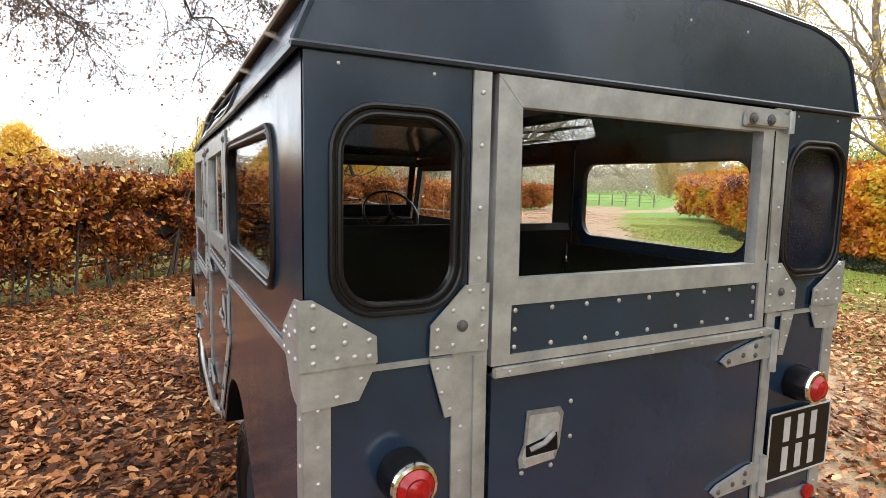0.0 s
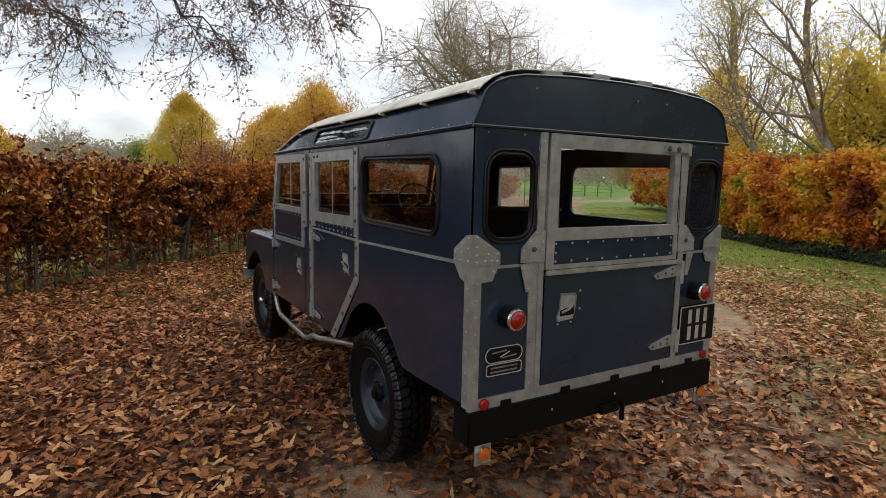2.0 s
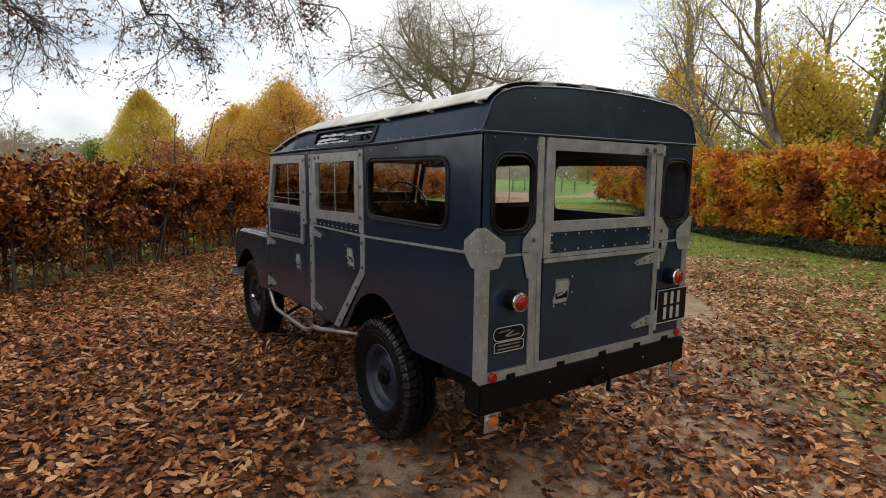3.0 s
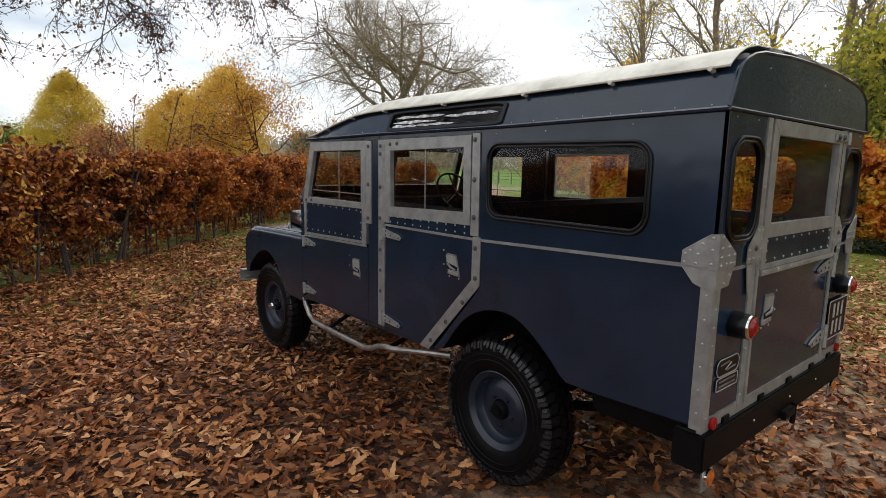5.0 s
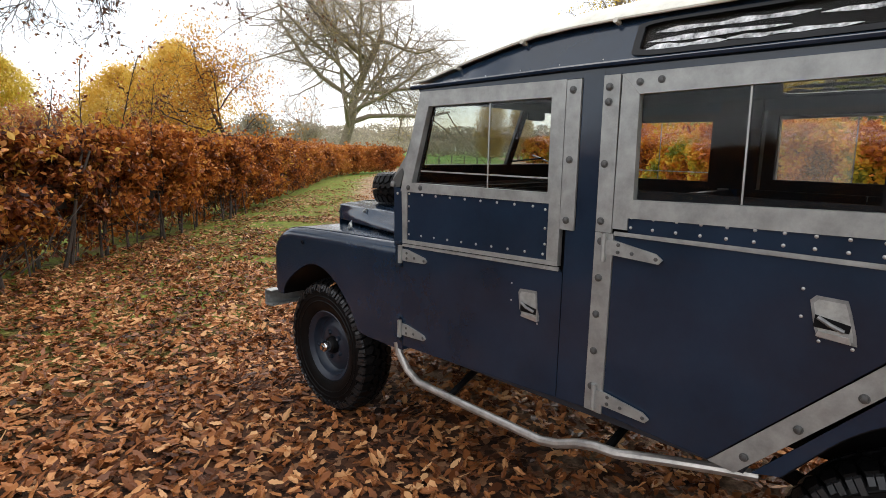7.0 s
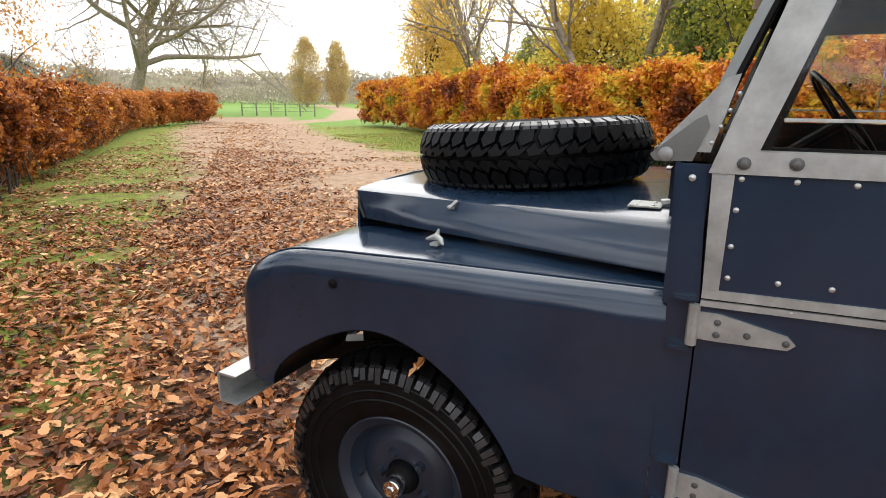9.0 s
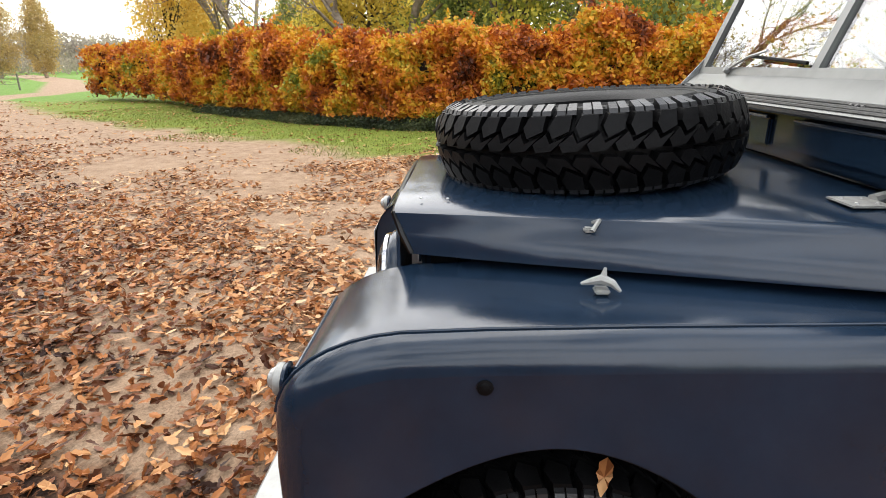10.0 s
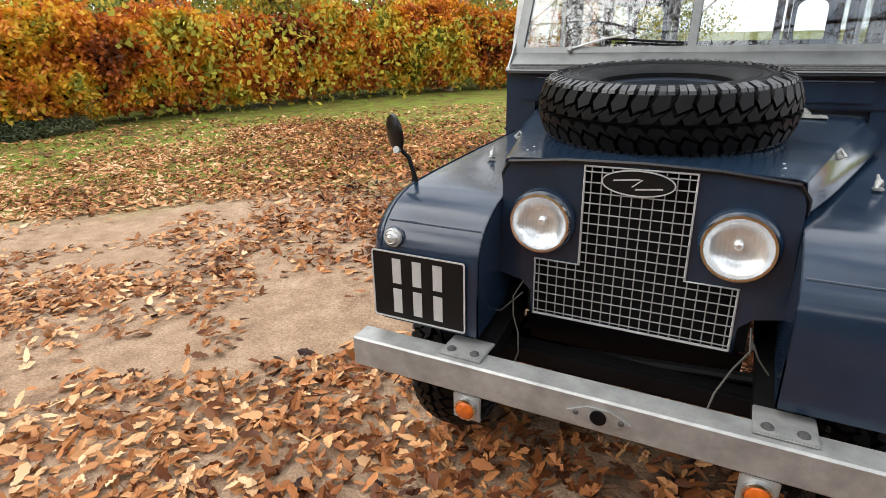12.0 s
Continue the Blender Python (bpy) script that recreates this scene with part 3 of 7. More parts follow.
OUT = (0, -1, 0)
for x0, x1, wx0, wx1 in ((-0.789, -0.470, -0.730, -0.496), (0.490, 0.789, 0.520, 0.759)):
    pn = part("rear_quarter_panel", sheeted([(x0, 1.306), (x1, 1.306), (x1, 1.866), (x0, 1.866)], [rrect(wx0, wx1, 1.421, 1.769, 0.075)], back, -0.016, 0), PAINT, car)
    w = part("rear_quarter_window", sheeted(rrect(wx0 - 0.003, wx1 + 0.003, 1.415, 1.771, 0.075), [], back, -0.010, -0.006), GLASS_REAR, car, "tall rounded window with black rubber seal")
    w.visible_shadow = False
    part("seal", sheeted(rrect(wx0 - 0.018, wx1 + 0.018, 1.400, 1.786, 0.09), [rrect(wx0 + 0.008, wx1 - 0.008, 1.426, 1.760, 0.070)], back, -0.012, 0.003), RUBBER, w, "black rubber seal")
    part("seal_bead", bead_ring(rrect(wx0 - 0.012, wx1 + 0.012, 1.406, 1.780, 0.084, 8), back, 0.004, 0.0065), RUBBER, w)
    part("seal_bead", bead_ring(rrect(wx0 + 0.003, wx1 - 0.003, 1.421, 1.765, 0.073, 8), back, 0.002, 0.0055), RUBBER, w)
    studs("rivet", RIVET, pn, [back((x0 + x1) / 2 + d, 1.845, 0) for d in (-0.1, 0.08)], OUT, 0.6)
for x0, x1 in ((-0.788, -0.497), (0.506, 0.788)):
    part("rear_lower_panel", sheeted([(x0, 0.757), (x1, 0.757), (x1, 1.3055), (x0, 1.3055)], [], back, -0.012, 0), PAINT, car)
    part("waist_bead", sheeted([(x0, 1.299), (x1, 1.299), (x1, 1.311), (x0, 1.311)], [], back, 0.0005, 0.0045), GALV, car, "thin galvanised bead")

for s in (-1, 1):
    st = part("corner_strip", sheeted([(s * 0.745, 0.715), (s * 0.793, 0.715), (s * 0.793, 1.290), (s * 0.745, 1.290)], [], back, -0.002, 0.005), GALV, car, "galvanised corner angle")
    studs("rivet", RIVET, st, [back(s * 0.768, z, 0.005) for z in np.linspace(0.76, 1.24, 8)], OUT, 0.9)
    sd = part("corner_strip", sheeted([(-1.113, 0.715), (-1.066, 0.715), (-1.066, 1.290), (-1.113, 1.290)], [], lambda u, v, w, s=s: (s * (X + w), u, v), 0.0, 0.005), GALV, car, "galvanised corner angle")
    studs("rivet", RIVET, sd, [(s * (X + 0.005), -1.09, z) for z in np.linspace(0.78, 1.22, 6)], (s, 0, 0), 0.9)
    cap = part("corner_cap", sheeted([(s * 0.8030, 1.443), (s * 0.780, 1.443), (s * 0.662, 1.368), (s * 0.660, 1.319), (s * 0.8030, 1.316)], [], back, 0.0094, 0.0134), GALV, car, "galvanised riveted corner cap")
    sheet_side = sheeted([(-1.122, 1.443), (-1.088, 1.440), (-0.992, 1.374), (-0.990, 1.321), (-1.122, 1.316)], [], lambda u, v, w, s=s: (s * (X + w), u, v), 0.0094, 0.0134)
    side_cap = part("side_plate", sheet_side, GALV, cap, "galvanised plate")
    studs("rivet", RIVET, cap, [back(s * a, b, 0.0134) for a, b in ((0.778, 1.432), (0.778, 1.392), (0.778, 1.360), (0.778, 1.330), (0.722, 1.394), (0.722, 1.362), (0.735, 1.334), (0.676, 1.362), (0.676, 1.332), (0.704, 1.334))], OUT)
    studs("rivet", RIVET, side_cap, [(s * (X + 0.0134), a, b) for a, b in ((-1.100, 1.428), (-1.100, 1.385), (-1.100, 1.335), (-1.065, 1.404), (-1.050, 1.365), (-1.005, 1.362), (-1.003, 1.332), (-1.045, 1.332), (-1.022, 1.375))], (s, 0, 0))
    capl = part("lower_corner_cap", sheeted([(s * 0.7988, 1.318), (s * 0.660, 1.318), (s * 0.694, 1.250), (s * 0.745, 1.246), (s * 0.7988, 1.244)], [], back, 0.0052, 0.0092), GALV, car, "galvanised corner plate")
    part("side_plate", sheeted([(-1.119, 1.318), (-0.988, 1.318), (-1.038, 1.258), (-1.066, 1.248), (-1.119, 1.244)], [], lambda u, v, w, s=s: (s * (X + w), u, v), 0.0062, 0.0092), GALV, capl)
    studs("rivet", RIVET, capl, [back(s * a, b, 0.0092) for a, b in ((0.690, 1.290), (0.735, 1.262))], OUT, 0.9)

for s, a in ((-1, 0.014), (1, 0.044)):
    # plates beside the rear door; on the hinge side they sit further out
    m = lambda u: s * (u + a)
    us = part("rear_pillar_strip", sheeted([(m(0.415), 1.450), (m(0.454), 1.450), (m(0.454), 1.860), (m(0.415 if s < 0 else 0.392), 1.860)], [], back, 0, 0.006), GALV, car, "galvanised pillar strip")
    studs("rivet", RIVET, us, [back(m(0.434), z, 0.006) for z in (1.82, 1.72, 1.60, 1.50)], OUT, 0.9)
    if s < 0:
        ls = part("rear_pillar_strip", sheeted([(-0.496, 0.735), (-0.416, 0.735), (-0.423, 1.320), (-0.502, 1.320)], [], back, 0, 0.006), GALV, car, "galvanised pillar strip")
        part("ridge", sheeted([(-0.450, 0.740), (-0.430, 0.740), (-0.436, 1.305), (-0.456, 1.305)], [], back, 0.006, 0.013), GALV, ls)
        studs("rivet", RIVET, ls, [back(-0.480, z, 0.006) for z in np.linspace(0.78, 1.16, 5)], OUT, 0.9)
    else:
        part("rear_pillar_strip", sheeted([(0.470, 0.728), (0.506, 0.728), (0.506, 1.325), (0.470, 1.325)], [], back, 0, 0.006), GALV, car, "galvanised pillar strip")
    g = part("gusset_plate", sheeted([(m(0.410), 1.452), (m(0.464), 1.450), (m(0.538), 1.376), (m(0.539), 1.316), (m(0.410), 1.315)], [], back, 0.007, 0.011), GALV, car, "galvanised gusset plate")
    studs("rivet", RIVET, g, [back(m(u), v, 0.011) for u, v in ((0.424, 1.437), (0.424, 1.40), (0.424, 1.365), (0.424, 1.333), (0.455, 1.438), (0.490, 1.402), (0.524, 1.366), (0.524, 1.331), (0.490, 1.333))], OUT, 0.9)
    studs("bolt", BOLT, g, [back(m(0.470), 1.370, 0.011)], OUT, 0.9)
    g2 = part("gusset_plate", sheeted([(m(0.540), 1.310), (m(0.486), 1.308), (m(0.480), 1.190), (m(0.504), 1.187)], [], back, 0.007, 0.011), GALV, car, "galvanised tapered plate")
    studs("rivet", RIVET, g2, [back(m(u), v, 0.011) for u, v in ((0.522, 1.288), (0.498, 1.288), (0.494, 1.203), (0.512, 1.240))], OUT, 0.8)

rd = part("rear_door", sheeted([(-0.405, 0.752), (0.466, 0.752), (0.466, 1.250), (-0.405, 1.250)], [], back, -0.025, -0.001), PAINT, car)
part("door_waist", boxed(-0.408, 0.500, YR - 0.014, YR, 1.251, 1.273, bevel=0.003), GALV, rd, "galvanised channel")
rp = part("riveted_panel", sheeted([(-0.372, 1.292), (0.426, 1.292), (0.424, 1.405), (-0.372, 1.405)], [], back, -0.02, 0.002), PAINT, rd)
studs("rivet", RIVET, rp, [back(u, z, 0.002) for z in (1.310, 1.388) for u in np.linspace(-0.355, 0.405, 9)] + [back(-0.355, 1.348, 0.002), back(0.408, 1.348, 0.002)], OUT)
studs("rivet", RIVET, rd, [back(u, 1.262, 0.014) for u in np.linspace(-0.37, 0.44, 7)], OUT, 0.9)
rf = part("window_frame", sheeted([(-0.413, 1.276), (0.452, 1.276), (0.434, 1.855), (-0.414, 1.859)], [[(-0.353, 1.455), (0.395, 1.453), (0.389, 1.796), (-0.357, 1.800)], [(-0.368, 1.296), (0.422, 1.296), (0.420, 1.401), (-0.368, 1.401)]], back, -0.022, 0.008), GALV, rd, "galvanised window frame")
part("corner_joint", sheeted([(-0.414, 1.857), (-0.357, 1.799), (-0.355, 1.801), (-0.412, 1.858)], [], back, 0.008, 0.009), GALV_DULL, rf)
part("inner_stile", sheeted([(0.436, 1.46), (0.4405, 1.46), (0.4365, 1.80), (0.432, 1.80)], [], back, 0.004, 0.009), BLACK, rf)
rg = part("pane", sheeted([(-0.362, 1.448), (0.400, 1.448), (0.400, 1.804), (-0.362, 1.804)], [], back, -0.010, -0.006), GLASS_REAR, rd)
rg.visible_shadow = False
clamp = part("top_hinge", boxed(0.300, 0.486, YR - 0.020, YR - 0.008, 1.806, 1.842, bevel=0.004), GALV, rd, "galvanised hinge")
studs("bolt", BOLT, clamp, [back(u, 1.824, 0.020) for u in (0.325, 0.395)], OUT, 1.1)
part("hinge_pin", tubed([back(0.482, 1.795, 0.018), back(0.482, 1.852, 0.018)], 0.009), GALV, clamp)
for z in (1.213, 0.848):
    h = part("strap_hinge", sheeted([(0.496, z + 0.030), (0.440, z + 0.030), (0.318, z + 0.000), (0.294, z - 0.016), (0.312, z - 0.032), (0.440, z - 0.026), (0.496, z - 0.026)], [], back, 0.002, 0.012), GALV, rd, "galvanised strap hinge")
    studs("bolt", BOLT, h, [back(u, v, 0.012) for u, v in ((0.318, z - 0.016), (0.375, z - 0.006), (0.425, z + 0.014), (0.425, z - 0.012))], OUT, 0.55)
    part("hinge_knuckle", tubed([back(0.498, z - 0.065, 0.014), back(0.498, z + 0.052, 0.014)], 0.011), GALV, h)
pocket(rd, [(-0.315, 1.164), (-0.226, 1.160), (-0.216, 1.146), (-0.224, 1.070), (-0.236, 1.040), (-0.330, 1.036), (-0.334, 1.058), (-0.320, 1.090)], back, -0.275, 1.10)
studs("rivet", RIVET, rd, [back(-0.195, 1.167, 0), back(-0.193, 1.084, 0), back(-0.244, 1.026, 0), back(-0.322, 1.024, 0)], OUT, 1.0)

sill = part("rear_sill", sheeted([(-0.79, 0.703), (0.79, 0.703), (0.79, 0.752), (-0.79, 0.752)], [], back, -0.015, 0.003), GALV, car, "galvanised sill")
for x in (-0.60, -0.26, 0.06, 0.36, 0.62):
    part("sill_bracket", boxed(x - 0.028, x + 0.028, YR - 0.012, YR - 0.003, 0.690, 0.728, bevel=0.003), BLACK, sill, "black bracket")
part("rear_crossmember", boxed(-0.80, 0.80, YR - 0.022, YR + 0.10, 0.555, 0.702, bevel=0.008), BLACK, car, "black steel crossmember")
part("tow_bracket", boxed(-0.06, 0.06, YR - 0.05, YR - 0.022, 0.56, 0.60, bevel=0.005), BLACK, car)
part("tow_pin", tubed([(0.10, YR - 0.03, 0.60), (0.10, YR - 0.03, 0.50)], 0.012), BLACK, car)
studs("rivet", RIVET, sill, [back(x, 0.64, 0.022) for x in (-0.35, 0.05, 0.4)], OUT, 1.0)


def lamp(name, p, d, r, lens, label, body=0.06, hood=RUBBER, trim=CHROME):
    """A round lamp on a rubber body with a bright ring and a domed lens."""
    m = aim(p, d)
    ob = part(name, lathed([(0, 0), (r * 1.02, 0), (r * 1.12, body * 0.15), (r * 1.05, body * 0.8), (r * 1.0, body), (0, body)], m, segs=20), hood, car, label)
    part("lamp_ring", lathed([(r * 0.98, body), (r * 1.03, body + 0.006), (r * 0.98, body + 0.013), (r * 0.84, body + 0.015), (r * 0.84, body)], m, segs=20), trim, ob, "bright ring")
    part("lens", lathed([(r * 0.85, body + 0.006), (r * 0.80, body + 0.016), (r * 0.55, body + 0.026), (r * 0.45, body + 0.025), (r * 0.25, body + 0.030), (0, body + 0.031)], m, segs=20), lens, ob, "ribbed lens")
    return ob


lamp("rear_lamp", (-0.607, YR, 1.092), OUT, 0.046, RED, "round red rear lamp on black rubber body")
lamp("rear_lamp", (0.621, YR, 1.099), OUT, 0.046, RED, "round red rear lamp on black rubber body")
for x, z in ((-0.716, 0.728), (0.735, 0.735)):
    part("reflector", lathed([(0.024, 0), (0.024, 0.010), (0.018, 0.014), (0, 0.015)], aim((x, YR - 0.006, z), OUT), segs=16), RED, car, "small round red reflector")
for x, z in ((-0.712, 0.512), (0.735, 0.520)):
    pl = part("indicator_plate", boxed(x - 0.045, x + 0.045, YR - 0.006, YR, z - 0.055, z + 0.050, bevel=0.003), GALV, car, "square galvanised lamp plate")
    part("plate_arm", boxed(x - 0.02, x + 0.02, YR, YR + 0.006, z + 0.02, z + 0.09), BLACK, pl)
    part("lamp_ring", lathed([(0.036, 0), (0.036, 0.012), (0.030, 0.014), (0.030, 0)], aim((x, YR - 0.006, z), OUT), segs=18), CHROME, pl, "chrome ring")
    part("lens", lathed([(0.031, 0.002), (0.028, 0.016), (0.015, 0.022), (0, 0.023)], aim((x, YR - 0.006, z), OUT), segs=18), AMBER, pl, "amber lens")


def number_plate(name, u0, u1, v0, v1, fn, parent, label):
    """A black plate with a silver edge; its characters stand as plain bars."""
    p = part(name, sheeted(rrect(u0, u1, v0, v1, 0.008, 2), [], fn, 0.001, 0.005), PLATE, parent, label)
    part("plate_edge", sheeted(rrect(u0, u1, v0, v1, 0.008, 2), [rrect(u0 + 0.005, u1 - 0.005, v0 + 0.005, v1 - 0.005, 0.006, 2)], fn, 0.005, 0.007), SILVER, p, "silver edge")
    w, h = u1 - u0, v1 - v0
    for row, (lo, hi) in enumerate(((0.54, 0.90), (0.10, 0.46))):
        for c in range(3):
            a = u0 + w * (0.23 + 0.22 * c)
            part("bar", sheeted([(a, v0 + h * lo), (a + w * 0.095, v0 + h * lo), (a + w * 0.095, v0 + h * hi), (a, v0 + h * hi)], [], fn, 0.005, 0.0065), SILVER, p, "silver bar")
    return p


number_plate("number_plate", 0.512, 0.802, 0.815, 1.018, lambda u, v, w: (u, YR - 0.010 - w, v), car, "black number plate with silver bars")
bd = part("maker_badge", sheeted(rrect(-0.714, -0.520, 0.897, 0.966, 0.031, 6), [], back, 0.001, 0.005), PLATE, car, "black oval badge with silver rim")
part("rim", sheeted(rrect(-0.714, -0.520, 0.897, 0.966, 0.031, 6), [rrect(-0.710, -0.524, 0.901, 0.962, 0.0285, 6)], back, 0.005, 0.0065), SILVER, bd)
part("slanted_bar", sheeted([(-0.680, 0.938), (-0.605, 0.944), (-0.607, 0.950), (-0.681, 0.944)], [], back, 0.005, 0.0065), CUP, bd)
part("slanted_bar", sheeted([(-0.628, 0.913), (-0.550, 0.919), (-0.552, 0.925), (-0.630, 0.919)], [], back, 0.005, 0.0065), CUP, bd)
bd2 = part("maker_badge", sheeted(rrect(-0.708, -0.522, 0.842, 0.894, 0.010, 3), [], back, 0.001, 0.005), PLATE, car, "black badge plate with silver rim")
part("rim", sheeted(rrect(-0.708, -0.522, 0.842, 0.894, 0.010, 3), [rrect(-0.704, -0.526, 0.846, 0.890, 0.009, 3)], back, 0.005, 0.0065), SILVER, bd2)
part("zigzag_bar", sheeted([(-0.640, 0.922), (-0.590, 0.942), (-0.588, 0.938), (-0.636, 0.918)], [], back, 0.005, 0.0065), SILVER, bd)
for z in (0.855, 0.873):
    part("bar", sheeted([(-0.685, z), (-0.545, z), (-0.545, z + 0.007), (-0.685, z + 0.007)], [], back, 0.005, 0.0065), CUP, bd2)


# ---- roof ----
def roof_h(y):
    return 1.0 if y < 0.95 else max(0.10, 1.0 - 0.10 * ((y - 0.95) / 0.45) ** 1.5 - (0.62 * ((y - 1.25) / 0.68) ** 1.3 if y > 1.25 else 0))


def gutter_z(y):
    return float(np.interp(y, [-1.112, -0.1, 1.1, 1.97], [1.872, 1.850, 1.842, 1.824]))


ROOF = [(0.750, 0.122), (0.733, 0.143), (0.700, 0.165), (0.640, 0.188), (0.560, 0.204), (0.30, 0.222), (0.0, 0.228)]
YS = [-1.112, -0.6, -0.1, 0.6, 0.95, 1.15, 1.3, 1.45, 1.6, 1.75, 1.88, 1.94]
rows = []
for y in YS:
    h, g = roof_h(y), gutter_z(y)
    half = [(x, y, g + dz * h) for x, dz in ROOF]
    rows.append(half + [(-x, yy, z) for x, yy, z in reversed(half[:-1])])
roof = part("roof", thick(grid(bmesh.new(), rows), 0.006), PAINT, car)
for s in (-1, 1):
    def slant(u, v, w, s=s):
        # along the car, up the roof's leaning side
        h, g = roof_h(u), gutter_z(u)
        return (s * (0.802 - 0.052 * v + 0.93 * w), u, g + 0.122 * h * v + 0.34 * w)
    rr = rrect(-0.045, 0.885, 0.11, 0.93, 0.10, 4)
    bm = bmesh.new()
    outer = [(-1.112, 0), (-0.6, 0), (-0.1, 0), (0.6, 0), (0.95, 0), (1.15, 0), (1.3, 0), (1.45, 0), (1.6, 0), (1.75, 0), (1.88, 0), (1.94, 0), (1.94, 1), (1.88, 1), (1.75, 1), (1.6, 1), (1.45, 1), (1.3, 1), (1.15, 1), (0.95, 1), (0.6, 1), (-0.1, 1), (-0.6, 1), (-1.112, 1)]
    side = part("roof_side", sheet(bm, outer, [rr], slant, -0.006, 0), PAINT, roof)
    aw = part("roof_light", sheeted(rr, [], slant, -0.008, -0.004), GLASS_DARK, car, "long narrow tinted roof window")
    aw.visible_shadow = False
    part("seal", sheeted(rrect(-0.060, 0.900, 0.04, 0.985, 0.11, 4), [rrect(-0.036, 0.876, 0.17, 0.90, 0.09, 4)], slant, -0.004, 0.008), RUBBER, aw, "black rubber seal")
    g_ = random.Random(9)
    for u0, u1, v0 in ((0.40, 0.84, 0.68), (0.46, 0.86, 0.44), (0.00, 0.40, 0.60), (0.30, 0.62, 0.28), (0.62, 0.86, 0.26)):
        top_ = [(u0 + (u1 - u0) * k / 7, v0 + g_.uniform(0.03, 0.10) * (1 if 0 < k < 7 else 0.1)) for k in range(8)]
        low_ = [(u0 + (u1 - u0) * k / 7, v0 - g_.uniform(0.02, 0.08) * (1 if 0 < k < 7 else 0.1)) for k in range(7, -1, -1)]
        part("peeling_film", sheeted(top_ + low_, [], slant, -0.0035, -0.0028), FILM, aw, "pale peeling film")
    part("gutter", tubed([(s * 0.803, y, gutter_z(y) - 0.004) for y in YS], 0.009, sides=6), PAINT, roof)
    studs("rivet", RIVET, roof, [slant(y, 0.10, 0) for y in np.linspace(-1.05, -0.12, 8)], (s, 0, 0.2), 0.45)
    studs("rivet", RIVET, roof, [slant(y, 0.10, 0) for y in np.linspace(1.0, 1.85, 6)], (s, 0, 0.2), 0.45)
for s in (-1, 1):
    part("cant_rail", sheeted([(0.088, 1.80), (1.10, 1.78), (1.90, 1.765), (1.92, 1.820), (1.10, 1.838), (0.088, 1.844)], [], lambda u, v, w, s=s: (s * (X + w), u, v), -0.05, -0.024), PAINT, roof)
    part("drip_rail", sheeted([(0.088, 1.814), (0.93, 1.806), (1.10, 1.803), (1.90, 1.803), (1.915, 1.820), (1.10, 1.838), (0.088, 1.844)], [], lambda u, v, w, s=s: (s * (X + w), u, v), -0.024, -0.003), PAINT, roof)
g = gutter_z(-1.1)
prof = [(0.802, g)] + [(x, g + dz) for x, dz in ROOF]
hood = part("roof_end_panel", sheeted(prof + [(-x, z) for x, z in reversed(prof[:-1])], [], lambda u, v, w: (u, -1.108 - w, v), -0.01, 0.006), PAINT, roof)
part("edge_bead", tubed([(x * 1.003, -1.112, z + 0.002) for x, z in prof] + [(-x * 1.003, -1.112, z + 0.002) for x, z in reversed(prof[:-1])], 0.007, sides=6), PAINT, roof)
part("gutter_bead", tubed([(-0.81, -1.117, g - 0.004), (0.81, -1.117, g - 0.004)], 0.0065, sides=6), RIM, roof, "blue painted bead")
studs("rivet", RIVET, hood, [(x, -1.114, g + 0.16) for x in (-0.5, 0.1, 0.3)], OUT, 0.6)

TROP = [(0.764, 0.143), (0.746, 0.160), (0.700, 0.193), (0.640, 0.220), (0.560, 0.238), (0.30, 0.254), (0.0, 0.260)]
TY = [-1.085, -0.6, 0.0, 0.6, 0.95, 1.15, 1.3, 1.45, 1.6, 1.75, 1.88, 1.97]
rows = []
for y in TY:
    h, g = roof_h(y), gutter_z(y)
    half = [(x, y, g + dz * h + 0.012 * (1 - h)) for x, dz in TROP]
    rows.append(half + [(-x, yy, z) for x, yy, z in reversed(half[:-1])])
trop = part("sun_roof_sheet", thick(grid(bmesh.new(), rows), 0.004), CREAM, car, "cream painted second roof sheet with worn edges")
for s in (-1, 1):
    part("sheet_edge", tubed([(s * 0.764, y, gutter_z(y) + 0.143 * roof_h(y) + 0.012 * (1 - roof_h(y))) for y in TY], 0.006, sides=6), CREAM, trop)
    for y in (-1.02, -0.62, -0.16, 0.42, 0.98, 1.36, 1.70):
        z = gutter_z(y) + 0.128 * roof_h(y)
        part("sheet_bracket", tubed([(s * 0.772, y, z + 0.010), (s * 0.742, y, z + 0.004)], 0.009, sides=8), CREAM, trop)
for x in (-0.62, -0.40, -0.12, 0.16, 0.42, 0.62):
    z = 1.876 + 0.26 - 0.075 * (abs(x) / 0.65) ** 3
    part("channel_end", boxed(x - 0.05, x + 0.05, -1.100, -1.06, z - 0.028, z - 0.006, bevel=0.003), GALV_DULL, trop, "zinc channel end")


# ---- front of the car ----
def spine(n=9):
    """The wing's top and nose seen from the side: back to front, then down."""
    pts = [(2.064, 1.104), (2.35, 1.097), (2.65, 1.089), (2.90, 1.080), (3.00, 1.074)]
    for i in range(1, n + 1):
        a = radians(90 - 86 * i / n)
        pts.append((3.00 + 0.272 * math.cos(a), 0.900 + 0.174 * math.sin(a)))
    return pts + [(3.277, 0.80), (3.277, 0.662)]


